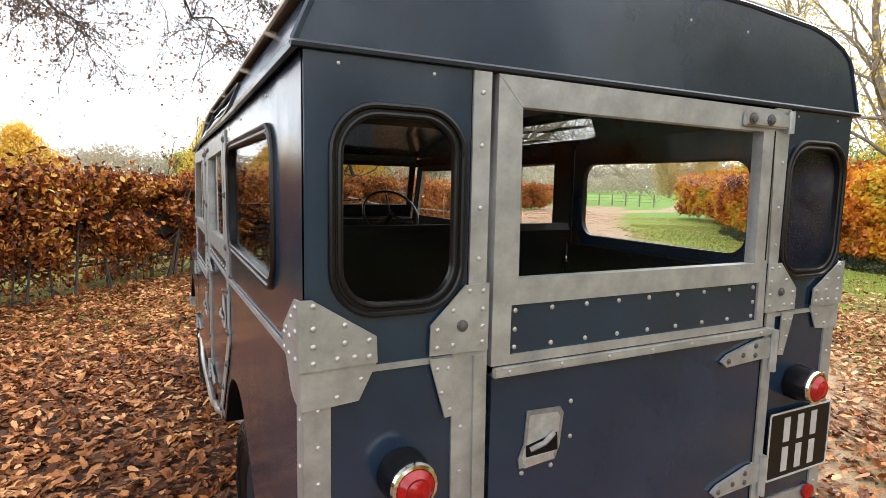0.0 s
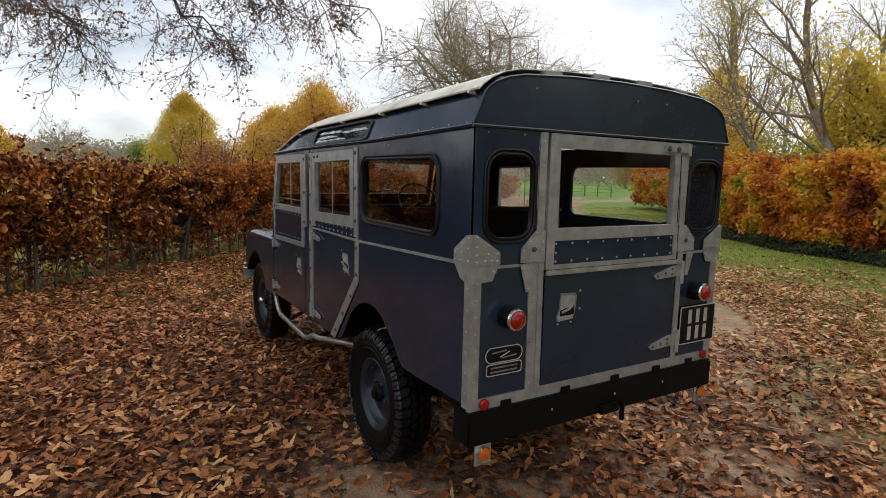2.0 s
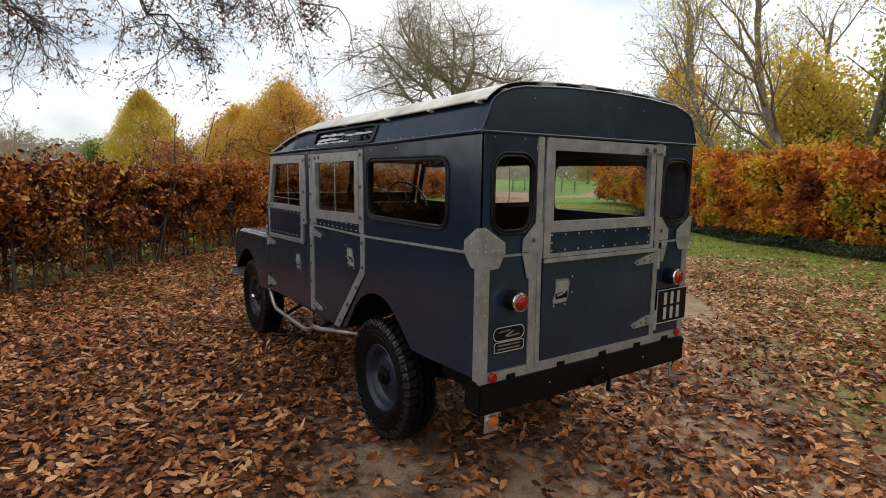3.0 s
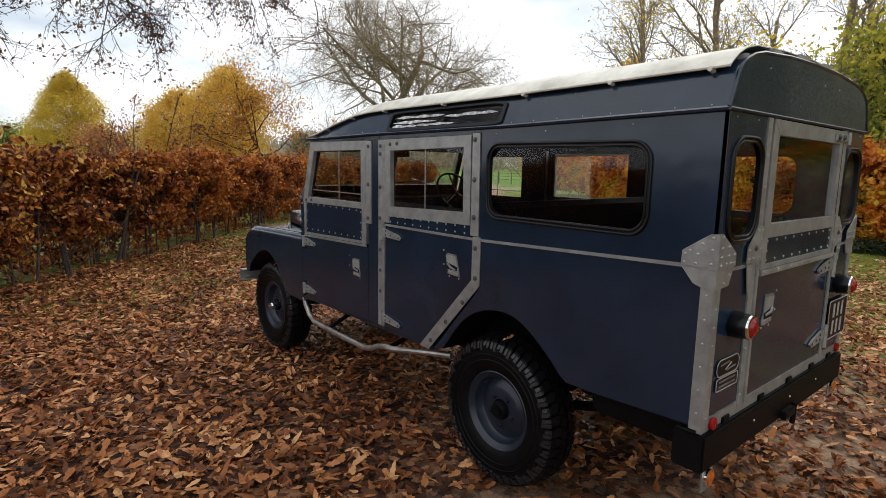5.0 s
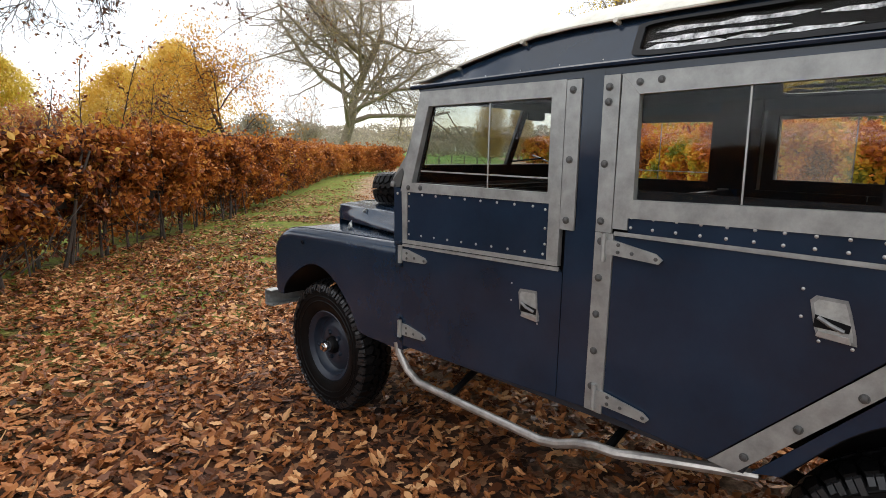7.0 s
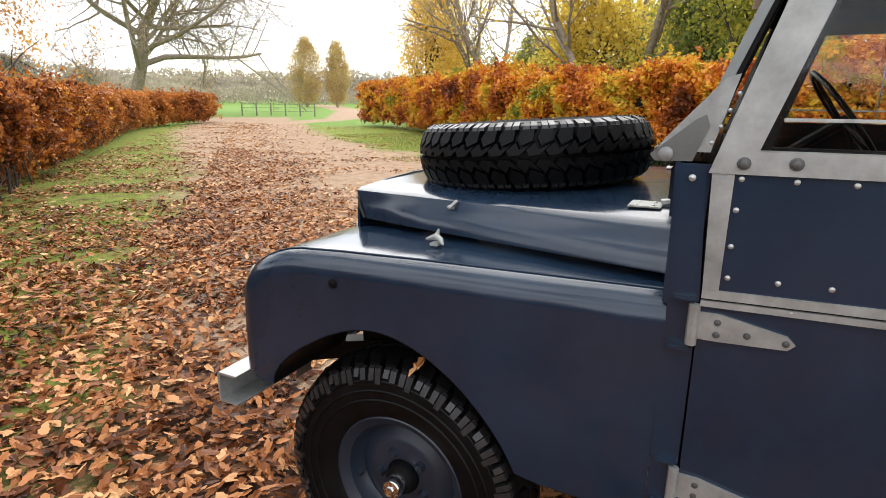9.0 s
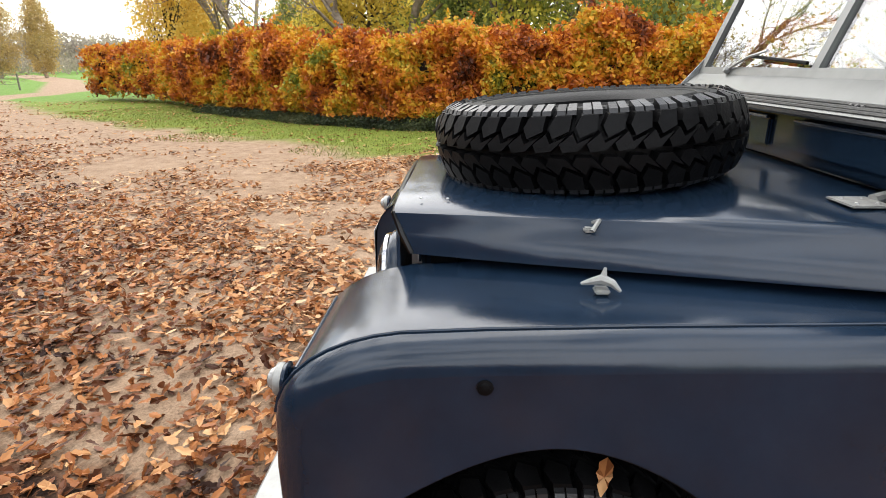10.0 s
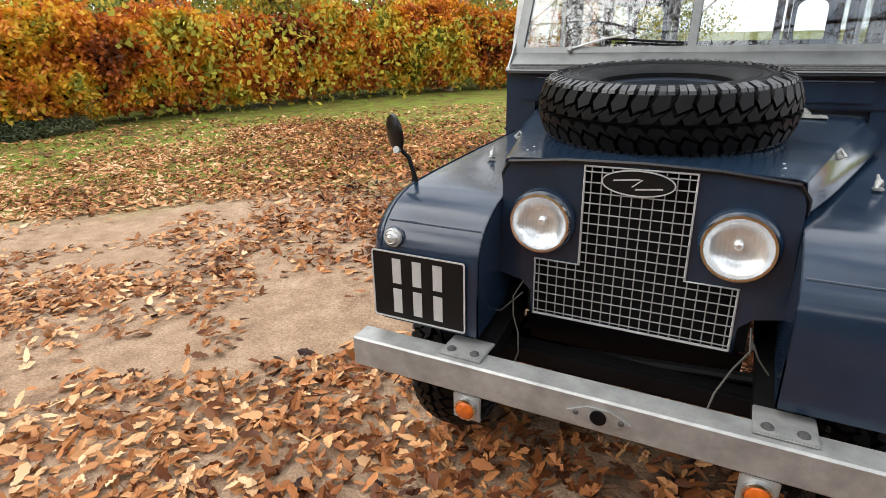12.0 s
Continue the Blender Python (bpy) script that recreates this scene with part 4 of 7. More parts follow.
_b = part("bolt", lathed([(0.014, 0), (0.014, 0.003), (0.010, 0.004), (0.009, 0.008), (0.004, 0.0095), (0, 0.0095)], Matrix(), segs=10), BLACK)
DARKBOLT = _b.data
bpy.data.objects.remove(_b)
SP = spine()
NORM = []
for i, (y, z) in enumerate(SP):
    a, b = SP[max(i - 1, 0)], SP[min(i + 1, len(SP) - 1)]
    d = Vector((b[0] - a[0], b[1] - a[1])).normalized()
    NORM.append((-d.y, d.x))
ARCH = [(3.150, 0.640), (3.135, 0.690), (3.08, 0.750), (3.00, 0.805), (2.92, 0.850), (2.84, 0.880), (2.76, 0.888), (2.68, 0.872), (2.60, 0.835), (2.52, 0.780), (2.45, 0.710), (2.40, 0.645), (2.368, 0.585)]
ARCH = eased(ARCH)
RW = 0.060
for s in (-1, 1):
    rows = []
    for (y, z), (ny, nz) in zip(SP, NORM):
        row = [(s * x, y, z) for x in (0.400, 0.52, 0.64, X - RW)]
        for k in range(1, 6):
            a = radians(18 * k)
            q = RW * (1 - math.cos(a))
            row.append((s * (X - RW + RW * math.sin(a)), y - ny * q, z - nz * q))
        rows.append(row)
    bm = grid(bmesh.new(), rows)
    wing = part("front_wing", thick(bm, 0.004), PAINT, car)
    edge = [(y - ny * RW, z - nz * RW) for (y, z), (ny, nz) in zip(SP, NORM)]
    edge[-1] = (3.217, 0.652)
    flat = edge + [(3.20, 0.640)] + ARCH + [(2.30, 0.575), (2.064, 0.572)]
    part("wing_side", sheeted(flat, [], lambda u, v, w, s=s: (s * (X + w), u, v), -0.006, -0.0005), PAINT, wing)
    part("wing_inner", sheeted(SP[3:] + [(3.08, 0.69), (2.90, 0.80)], [], lambda u, v, w, s=s: (s * (0.404 + w), u, v), -0.004, 0), PAINT, wing)
    part("nose_seam", tubed([(s * x, 3.2305, 0.992) for x in (0.41, 0.50, 0.60, 0.70, 0.728)], 0.0035, sides=6), PAINT, wing)
    part("edge_seam", tubed([(s * (X - RW * 0.82), y + ny * 0.0002, z + nz * 0.0002) for (y, z), (ny, nz) in zip(SP[:-2], NORM[:-2])], 0.0026, sides=6), PAINT, wing)
    part("wheel_arch", thick(grid(bmesh.new(), [[(s * x, u, v) for u, v in ARCH] for x in (X - 0.004, 0.62, 0.42)]), 0.004), BLACK, wing, "black inner wheel arch")
    part("arch_wall", sheeted([(3.10, 0.60), (2.95, 0.86), (2.5, 0.86), (2.36, 0.56)], [], lambda u, v, w, s=s: (s * (0.41 + w), u, v), -0.006, 0), BLACK, wing)
    shared("bolt", DARKBOLT, wing, aim((s * X, 2.904, 1.000), (s, 0, 0)))
    lamp("side_lamp", (s * 0.692, 3.258, 0.948), (0, 1, 0.06), 0.030, LENS, "small round clear side lamp", 0.009, PAINT, GALV_DULL)
    # bonnet catch
    hk = part("bonnet_catch", tubed([(s * 0.622, 2.655, 1.100), (s * 0.612, 2.668, 1.112), (s * 0.604, 2.686, 1.117), (s * 0.598, 2.704, 1.110), (s * 0.594, 2.722, 1.104)], [0.003, 0.008, 0.010, 0.007, 0.003], sides=8), GALV_DULL, car, "worn zinc bonnet catch")
    part("catch_ear", tubed([(s * 0.603, 2.684, 1.118), (s * 0.598, 2.680, 1.138)], [0.008, 0.003], sides=6), GALV_DULL, hk)
    part("catch_foot", boxed(*sorted((s * 0.592, s * 0.620)), 2.672, 2.700, 1.092, 1.101, bevel=0.003), GALV_DULL, hk)
    eye = part("catch_eye", tubed([(s * 0.480, 2.69, 1.188), (s * 0.498, 2.675, 1.200), (s * 0.512, 2.69, 1.182)], 0.005, sides=6), GALV_DULL, car, "dull zinc eye")
    part("eye_foot", boxed(*sorted((s * 0.462, s * 0.505)), 2.680, 2.704, 1.176, 1.186, bevel=0.003), GALV_DULL, eye)

# bonnet
rows = []
for k in range(11):
    t = k / 10
    y = 3.098 - (3.098 - 2.046) * t
    w = 0.390 + 0.246 * t
    zt = 1.196 + 0.032 * t
    zb = 1.096 + 0.030 * t
    o = 0.014 + 0.062 * t
    crown = 0.006
    half = [(w + o, zb), (w + o * 0.95, zb + 0.018), (w + o * 0.62, zb + 0.045), (w + o * 0.45, zb + 0.052), (w + o * 0.20, zt - 0.024), (w, zt - 0.010), (w - 0.022, zt - 0.002), (w * 0.6, zt + crown * 0.7), (0, zt + crown)]
    half = [(x, y - 0.042 * max(0.0, 1 - 4 * t) * min(1.0, max(0.0, (zt - z) / 0.09)), z) for x, z in half]
    rows.append(half + [(-x, yy, z) for x, yy, z in reversed(half[:-1])])
bonnet = part("bonnet", thick(grid(bmesh.new(), rows), 0.004), PAINT, car)
part("front_lip", tubed([(-0.404, 3.058, 1.098), (-0.402, 3.078, 1.140), (-0.376, 3.098, 1.180), (-0.2, 3.100, 1.197), (0, 3.100, 1.202), (0.2, 3.100, 1.197), (0.376, 3.098, 1.180), (0.402, 3.078, 1.140), (0.404, 3.058, 1.098)], 0.007, sides=6), RUBBER, bonnet, "black rubber edge")
studs("rivet", RIVET, bonnet, [(x, y, 1.206) for x in (-0.34, 0.34) for y in (3.04, 2.98)] + [(x, 2.16, 1.226) for x in (-0.42, -0.34, 0.34, 0.42)], (0, 0, 1), 0.7)
for s in (-1, 1):
    bh = part("bonnet_hinge", boxed(*sorted((s * 0.415, s * 0.505)), 2.120, 2.200, 1.229, 1.2335, bevel=0.002), GALV_DULL, bonnet, "galvanised hinge strap")
    part("hinge_arm", tubed([(s * 0.445, 2.125, 1.233), (s * 0.435, 2.085, 1.240), (s * 0.430, 2.058, 1.262)], [0.012, 0.012, 0.010], sides=8), GALV_DULL, bh)
    part("hinge_pin", tubed([(s * 0.41, 2.056, 1.262), (s * 0.46, 2.056, 1.262)], 0.011, sides=10), GALV, bh)
    studs("rivet", RIVET, bh, [(s * x, y, 1.2335) for x in (0.435, 0.485) for y in (2.14, 2.18)], (0, 0, 1), 0.9)

# radiator panel, mesh and headlamps
hole = [(-0.284, 0.697), (0.284, 0.697), (0.284, 0.884), (0.148, 0.884), (0.148, 1.186), (-0.148, 1.186), (-0.148, 0.884), (-0.284, 0.884)]
face = [(-0.400, 0.815), (-0.398, 1.125), (-0.388, 1.158), (-0.362, 1.178), (-0.2, 1.191), (0, 1.196), (0.2, 1.191), (0.362, 1.178), (0.388, 1.158), (0.398, 1.125), (0.400, 0.815), (0.330, 0.800), (0.297, 0.768), (0.294, 0.688), (-0.294, 0.688), (-0.297, 0.768), (-0.330, 0.800)]
rad = part("radiator_panel", sheeted(face, [hole], lambda u, v, w: (u, 3.092 + w, v), -0.008, 0), PAINT, car)
part("radiator", boxed(-0.33, 0.33, 2.96, 3.02, 0.66, 1.15), BLACK, car, "black radiator core")
mesh_ = part("grille", tubed([(u, 3.098, v) for u, v in hole] + [(hole[0][0], 3.098, hole[0][1])], 0.0040, sides=6), SILVER, car, "silver wire mesh grille")
for i in range(20):
    x = -0.284 + 0.568 * (i + 0.5) / 20
    top = 1.186 if abs(x) < 0.148 else 0.884
    part("wire", tubed([(x, 3.099, 0.697), (x, 3.099, top)], 0.0020, sides=5), MESHWIRE, mesh_)
for i in range(16):
    z = 0.697 + 0.489 * (i + 0.5) / 16
    w = 0.148 if z > 0.884 else 0.284
    part("wire", tubed([(-w, 3.102, z), (w, 3.102, z)], 0.0020, sides=5), MESHWIRE, mesh_)
front = lambda u, v, w: (u, 3.104 + w, v)
oval = [(0.098 * math.cos(2 * math.pi * k / 28), 1.150 + 0.037 * math.sin(2 * math.pi * k / 28)) for k in range(28)]
ring = [(0.0945 * math.cos(2 * math.pi * k / 28), 1.150 + 0.0335 * math.sin(2 * math.pi * k / 28)) for k in range(28)]
fb = part("maker_badge", sheeted(oval, [], front, 0, 0.005), PLATE, car, "black oval badge with silver rim")
part("rim", sheeted(oval, [ring], front, 0.005, 0.008), SILVER, fb)
part("slanted_bar", sheeted([(0.066, 1.152), (-0.006, 1.160), (-0.005, 1.163), (0.064, 1.156)], [], front, 0.005, 0.007), SILVER, fb)
part("slanted_bar", sheeted([(0.006, 1.131), (-0.066, 1.138), (-0.065, 1.142), (0.005, 1.135)], [], front, 0.005, 0.007), SILVER, fb)
part("zigzag_bar", sheeted([(-0.010, 1.162), (0.016, 1.140), (0.013, 1.1385), (-0.013, 1.1605)], [], front, 0.005, 0.007), SILVER, fb)
for s in (-1, 1):
    m = aim((s * 0.266, 3.088, 1.008), (0, 1, 0.0))
    hl = part("headlamp", lathed([(0.090, 0), (0.100, 0), (0.103, 0.010), (0.098, 0.028), (0.092, 0.034), (0.088, 0.034), (0.086, 0.0)], m, segs=32), PAINT, car, "round sealed-beam headlamp in painted bowl")
    part("lamp_ring", lathed([(0.090, 0.030), (0.093, 0.038), (0.090, 0.047), (0.083, 0.047), (0.083, 0.032)], m, segs=32), CHROME, hl, "chrome ring")
    part("reflector_bowl", lathed([(0.084, 0.040), (0.077, 0.027), (0.063, 0.015), (0.044, 0.008), (0.022, 0.005), (0.014, 0.006), (0.012, 0.018), (0.007, 0.022), (0, 0.022)], m, segs=32), BOWL, hl, "silvered bowl")
    ln = part("lens", lathed([(0.084, 0.040), (0.078, 0.050), (0.060, 0.060), (0.035, 0.067), (0, 0.070)], m, segs=32), GLASS, hl, "clear glass")
    ln.visible_shadow = False
    for k in range(-6, 7):
        half_ = math.sqrt(max(0.0, 0.070 ** 2 - (k * 0.011) ** 2))
        if half_ > 0.02:
            part("flute", tubed([m @ Vector((k * 0.011, yy, 0.040 + 0.028 * (1 - (k * 0.011 / 0.084) ** 2 - (yy / 0.084) ** 2))) for yy in np.linspace(-half_, half_, 7)], 0.0022, sides=5), GLASS, ln)

# bumper
bar = [(3.300, 0.628), (3.376, 0.628), (3.382, 0.622), (3.382, 0.530), (3.376, 0.524), (3.300, 0.524), (3.300, 0.531), (3.372, 0.533), (3.372, 0.619), (3.300, 0.621)]
bump = part("front_bumper", sheeted(bar, [], lambda u, v, w: (w, u, v), -0.795, 0.795), GALV, car, "plain galvanised channel bumper")
for s in (-1, 1):
    tab = part("bumper_bracket", boxed(s * 0.425 - 0.070, s * 0.425 + 0.070, 3.24, 3.359, 0.629, 0.637, bevel=0.003), GALV, bump, "galvanised bracket")
    studs("bolt", BOLT, tab, [(s * 0.425 - 0.038, 3.329, 0.637), (s * 0.425 + 0.038, 3.329, 0.637)], (0, 0, 1), 1.1)
    ip = part("indicator_plate", boxed(s * 0.39 - 0.045, s * 0.39 + 0.045, 3.374, 3.381, 0.436, 0.5235, bevel=0.003), GALV, bump, "square galvanised lamp plate")
    m = aim((s * 0.39, 3.381, 0.479), (0, 1, 0))
    part("lamp_ring", lathed([(0.036, 0), (0.036, 0.014), (0.030, 0.016), (0.030, 0)], m, segs=18), CHROME, ip, "chrome ring")
    part("lens", lathed([(0.031, 0.002), (0.028, 0.018), (0.015, 0.025), (0, 0.026)], m, segs=18), AMBER, ip, "amber lens")
dia = part("crank_plate", sheeted([(-0.085, 0.576), (-0.030, 0.602), (0.030, 0.602), (0.085, 0.576), (0.030, 0.550), (-0.030, 0.550)], [], lambda u, v, w: (u, 3.382 + w, v), 0.0005, 0.006), GALV, bump, "galvanised diamond plate")
part("crank_hole", lathed([(0.022, 0), (0.022, 0.004), (0.015, 0.004), (0.015, 0.001), (0, 0.001)], aim((0, 3.388, 0.576), (0, 1, 0)), segs=16), BLACK, dia, "black hole")
studs("bolt", BOLT, dia, [(x, 3.388, 0.576) for x in (-0.06, 0.06)], (0, 1, 0), 0.6)
number_plate("number_plate", 0.438, 0.770, 0.672, 0.906, lambda u, v, w: (1.208 - u, 3.279 + w, v), car, "black number plate with silver bars")

# mirror on the far wing
mir = part("wing_mirror", tubed([(0.745, 3.035, 1.070), (0.745, 3.035, 1.088), (0.765, 3.035, 1.150), (0.790, 3.04, 1.175)], [0.014, 0.008, 0.008, 0.008], sides=8), BLACK, car, "round black wing mirror on a cranked arm")
part("mirror_head", lathed([(0, -0.018), (0.03, -0.016), (0.056, -0.004), (0.060, 0.004), (0.054, 0.006), (0, 0.005)], Matrix.Translation((0.812, 3.045, 1.232)) @ pose(0, 0, 0, 84, 0, -28) @ Matrix.Diagonal((0.85, 1.12, 1, 1)), segs=24), RUBBER, mir, "round black mirror head")
part("mirror_clamp", lathed([(0, 0), (0.012, 0), (0.012, 0.014), (0, 0.014)], aim((0.795, 3.055, 1.178), (0, 1, 0.3)), segs=10), GALV, mir)

# bulkhead, vents, windscreen
bh = part("bulkhead", sheeted([(-0.785, 0.60), (0.785, 0.60), (0.785, 1.372), (-0.785, 1.372)], [], lambda u, v, w: (u, 2.034 + w, v), -0.02, 0.0), PAINT, car)
for s in (-1, 1):
    part("bulkhead_gusset", sheeted([(2.034, 1.08), (2.074, 1.09), (2.074, 1.25), (2.078, 1.372), (2.034, 1.372)], [], lambda u, v, w, s=s: (s * (0.73 + w), u, v), -0.085, 0.056), PAINT, bh)
    vent = part("vent_flap", boxed(*sorted((s * 0.06, s * 0.64)), 2.084, 2.096, 1.272, 1.350, bevel=0.005), PAINT, bh)
    part("vent_hinge", tubed([(s * 0.07, 2.097, 1.352), (s * 0.63, 2.097, 1.352)], 0.005, sides=6), PAINT, vent)
part("scuttle_panel", boxed(-0.728, 0.728, 2.035, 2.084, 1.246, 1.3725, bevel=0.008), PAINT, bh)
cowl = part("windscreen_rail", sheeted([(2.118, 1.372), (2.128, 1.385), (2.052, 1.452), (2.034, 1.462), (2.026, 1.44), (2.05, 1.374)], [], lambda u, v, w: (w, u, v), -0.772, 0.772), ZINC_RAIL, car, "galvanised windscreen base rail")
for k in (0.12, 0.22, 0.34):
    part("rail_groove", tubed([(x, 2.128 - 0.076 * k, 1.386 + 0.067 * k) for x in (-0.755, 0.755)], 0.0045, sides=6), BOLT_DARK, cowl, "dark pressed groove")
part("rail_rubber", tubed([(-0.75, 2.124, 1.376), (0.75, 2.124, 1.376)], 0.008, sides=6), RUBBER, cowl, "black rubber strip")
studs("bolt", BOLT, cowl, [(x, 2.106, 1.406) for x in (-0.33, -0.31, -0.29)], (0, 0.66, 0.75), 0.5)
for s in (-1, 1):
    part("hinge_boss", lathed([(0, 0), (0.014, 0), (0.014, 0.009), (0.011, 0.011), (0, 0.011)], aim((s * 0.770, 2.098, 1.386), (s, 0, 0)), segs=16), CUP, cowl, "galvanised pivot boss")
    gs = part("screen_gusset", sheeted([(2.118, 1.392), (2.020, 1.392), (1.985, 1.535), (2.008, 1.528), (2.10, 1.42)], [], lambda u, v, w, s=s: (s * (0.766 + w), u, v), -0.004, 0.002), GALV, cowl, "galvanised gusset")
    studs("rivet", RIVET, gs, [(s * 0.768, 2.02 - 0.012 * i, 1.41 + 0.03 * i) for i in range(4)], (s, 0, 0), 0.8)


def screen(u, v, w):
    # across, up the glass, out of it
    return (u, 2.040 - 0.345 * v + 0.94 * w, 1.452 + 0.94 * v + 0.345 * w)


ws = part("windscreen_frame", sheeted([(-0.768, 0.0), (0.768, 0.0), (0.745, 0.385), (-0.745, 0.385)],
          [[(-0.722, 0.030), (-0.016, 0.030), (-0.016, 0.350), (-0.702, 0.350)], [(0.016, 0.030), (0.722, 0.030), (0.702, 0.350), (0.016, 0.350)]], screen, -0.014, 0.004), ZINC_RAIL, car, "galvanised split windscreen frame")
# the cabin's shade on the zinc frame, put in as a black sheet
part("inner_lining", sheeted([(-0.764, -0.06), (0.764, -0.06), (0.741, 0.395), (-0.741, 0.395)],
     [[(-0.716, 0.036), (-0.020, 0.036), (-0.020, 0.344), (-0.696, 0.344)], [(0.020, 0.036), (0.716, 0.036), (0.696, 0.344), (0.020, 0.344)]], screen, -0.022, -0.0145), VINYL, ws, "black backing for the shaded inside of the frame")
for s in (-1, 1):
    pane = part("pane", sheeted([(s * 0.012, 0.026), (s * 0.726, 0.026), (s * 0.706, 0.354), (s * 0.012, 0.354)], [], screen, -0.010, -0.006), SCREEN, ws)
    pane.visible_shadow = False
wp = part("wiper", tubed([screen(0.50, 0.020, 0.010), screen(0.36, 0.055, 0.026), screen(0.26, 0.075, 0.022)], 0.0045, sides=6), BRIGHT, ws, "bright wiper arm")
part("wiper_blade", tubed([screen(0.36, 0.062, 0.012), screen(0.03, 0.040, 0.012)], 0.005, sides=6), BLACK, wp, "black wiper blade")
part("wiper_boss", lathed([(0, 0), (0.013, 0), (0.013, 0.010), (0.008, 0.018), (0, 0.018)], aim(screen(0.50, 0.018, 0.004), (0, 0.94, 0.345)), segs=14), GALV, wp)
part("screen_top_rail", boxed(-0.745, 0.745, 1.872, 1.93, 1.800, 1.842, bevel=0.006), PAINT, car)

# loose wires below the radiator panel
for pts in ([(0.32, 3.10, 0.80), (0.345, 3.12, 0.75), (0.34, 3.13, 0.69), (0.315, 3.15, 0.64), (0.305, 3.17, 0.58), (0.325, 3.20, 0.50)], [(0.32, 3.10, 0.76), (0.38, 3.14, 0.70), (0.43, 3.12, 0.69)], [(-0.33, 3.10, 0.78), (-0.335, 3.14, 0.73), (-0.30, 3.18, 0.69), (-0.265, 3.24, 0.64), (-0.25, 3.28, 0.59), (-0.255, 3.30, 0.53)], [(-0.33, 3.10, 0.76), (-0.36, 3.12, 0.70), (-0.39, 3.12, 0.66)]):
    part("loose_wire", tubed([Vector(p) for p in pts], 0.0028, sides=5), WIRE, car, "loose bare wire")

# ---- chassis ----
for s in (-1, 1):
    part("chassis_rail", sheeted([(-1.09, 0.56), (-0.55, 0.56), (-0.30, 0.66), (0.30, 0.66), (0.55, 0.52), (2.2, 0.50), (2.45, 0.62), (3.0, 0.62), (3.30, 0.53), (3.30, 0.60), (2.9, 0.70), (2.4, 0.72), (2.1, 0.61), (0.6, 0.62), (0.3, 0.75), (-0.3, 0.75), (-0.6, 0.67), (-1.09, 0.69)], [], lambda u, v, w, s=s: (s * (0.36 + w), u, v), 0, 0.075), BLACK, car)
    for y in (-0.025, 2.748):
        part("leaf_spring", tubed([(s * 0.44, y - 0.48, 0.50), (s * 0.44, y - 0.25, 0.43), (s * 0.44, y, 0.405), (s * 0.44, y + 0.25, 0.43), (s * 0.44, y + 0.48, 0.50)], 0.028, sides=6), BLACK, car)
for y in (-0.025, 2.748):
    ax = part("axle", tubed([(-0.60, y, 0.385), (0.60, y, 0.385)], 0.045, sides=12), BLACK, car)
    part("differential", lathed([(0, -0.16), (0.07, -0.14), (0.14, -0.06), (0.15, 0.03), (0.10, 0.12), (0, 0.16)], aim((0.18, y, 0.385), (0, 1, 0)), segs=16), BLACK, ax)
part("gearbox", boxed(-0.16, 0.16, 1.2, 2.3, 0.46, 0.75, bevel=0.04), BLACK, car)
# unseen black fillers, added to keep the gap under the nose dark
part("engine", boxed(-0.25, 0.25, 2.2, 2.92, 0.52, 0.98, bevel=0.03), BLACK, car)
part("sump_guard", sheeted([(2.30, 0.47), (2.95, 0.52), (3.02, 0.64), (3.03, 0.66), (2.96, 0.53), (2.30, 0.48)], [], lambda u, v, w: (w, u, v), -0.33, 0.33), BLACK, car, "black plate added under the nose")
for s in (-1, 1):
    part("inner_wing", sheeted([(2.36, 0.50), (3.06, 0.56), (3.07, 0.98), (2.36, 0.98)], [], lambda u, v, w, s=s: (s * (0.425 + w), u, v), -0.003, 0.003), BLACK, car, "black inner wing plate added to close the gap")
part("propeller_shaft", tubed([(0.14, 0.15, 0.42), (0.08, 1.2, 0.52)], 0.03, sides=10), BLACK, car)
part("fuel_tank", boxed(-0.60, -0.16, -0.98, -0.50, 0.52, 0.70, bevel=0.03), BLACK, car)
part("silencer", tubed([(0.52, -0.95, 0.56), (0.52, -0.30, 0.56)], 0.07, sides=12), BLACK, car)
part("front_crossmember", boxed(-0.40, 0.40, 3.04, 3.11, 0.50, 0.57, bevel=0.01), BLACK, car)
part("track_rod", tubed([(-0.55, 2.95, 0.43), (0.55, 2.95, 0.43)], 0.014, sides=8), BLACK, car)
part("steering_damper", tubed([(-0.38, 3.05, 0.60), (0.36, 3.02, 0.52)], 0.016, sides=8), BLACK, car)

# ---- wheels ----
TR, TW = 0.402, 0.098


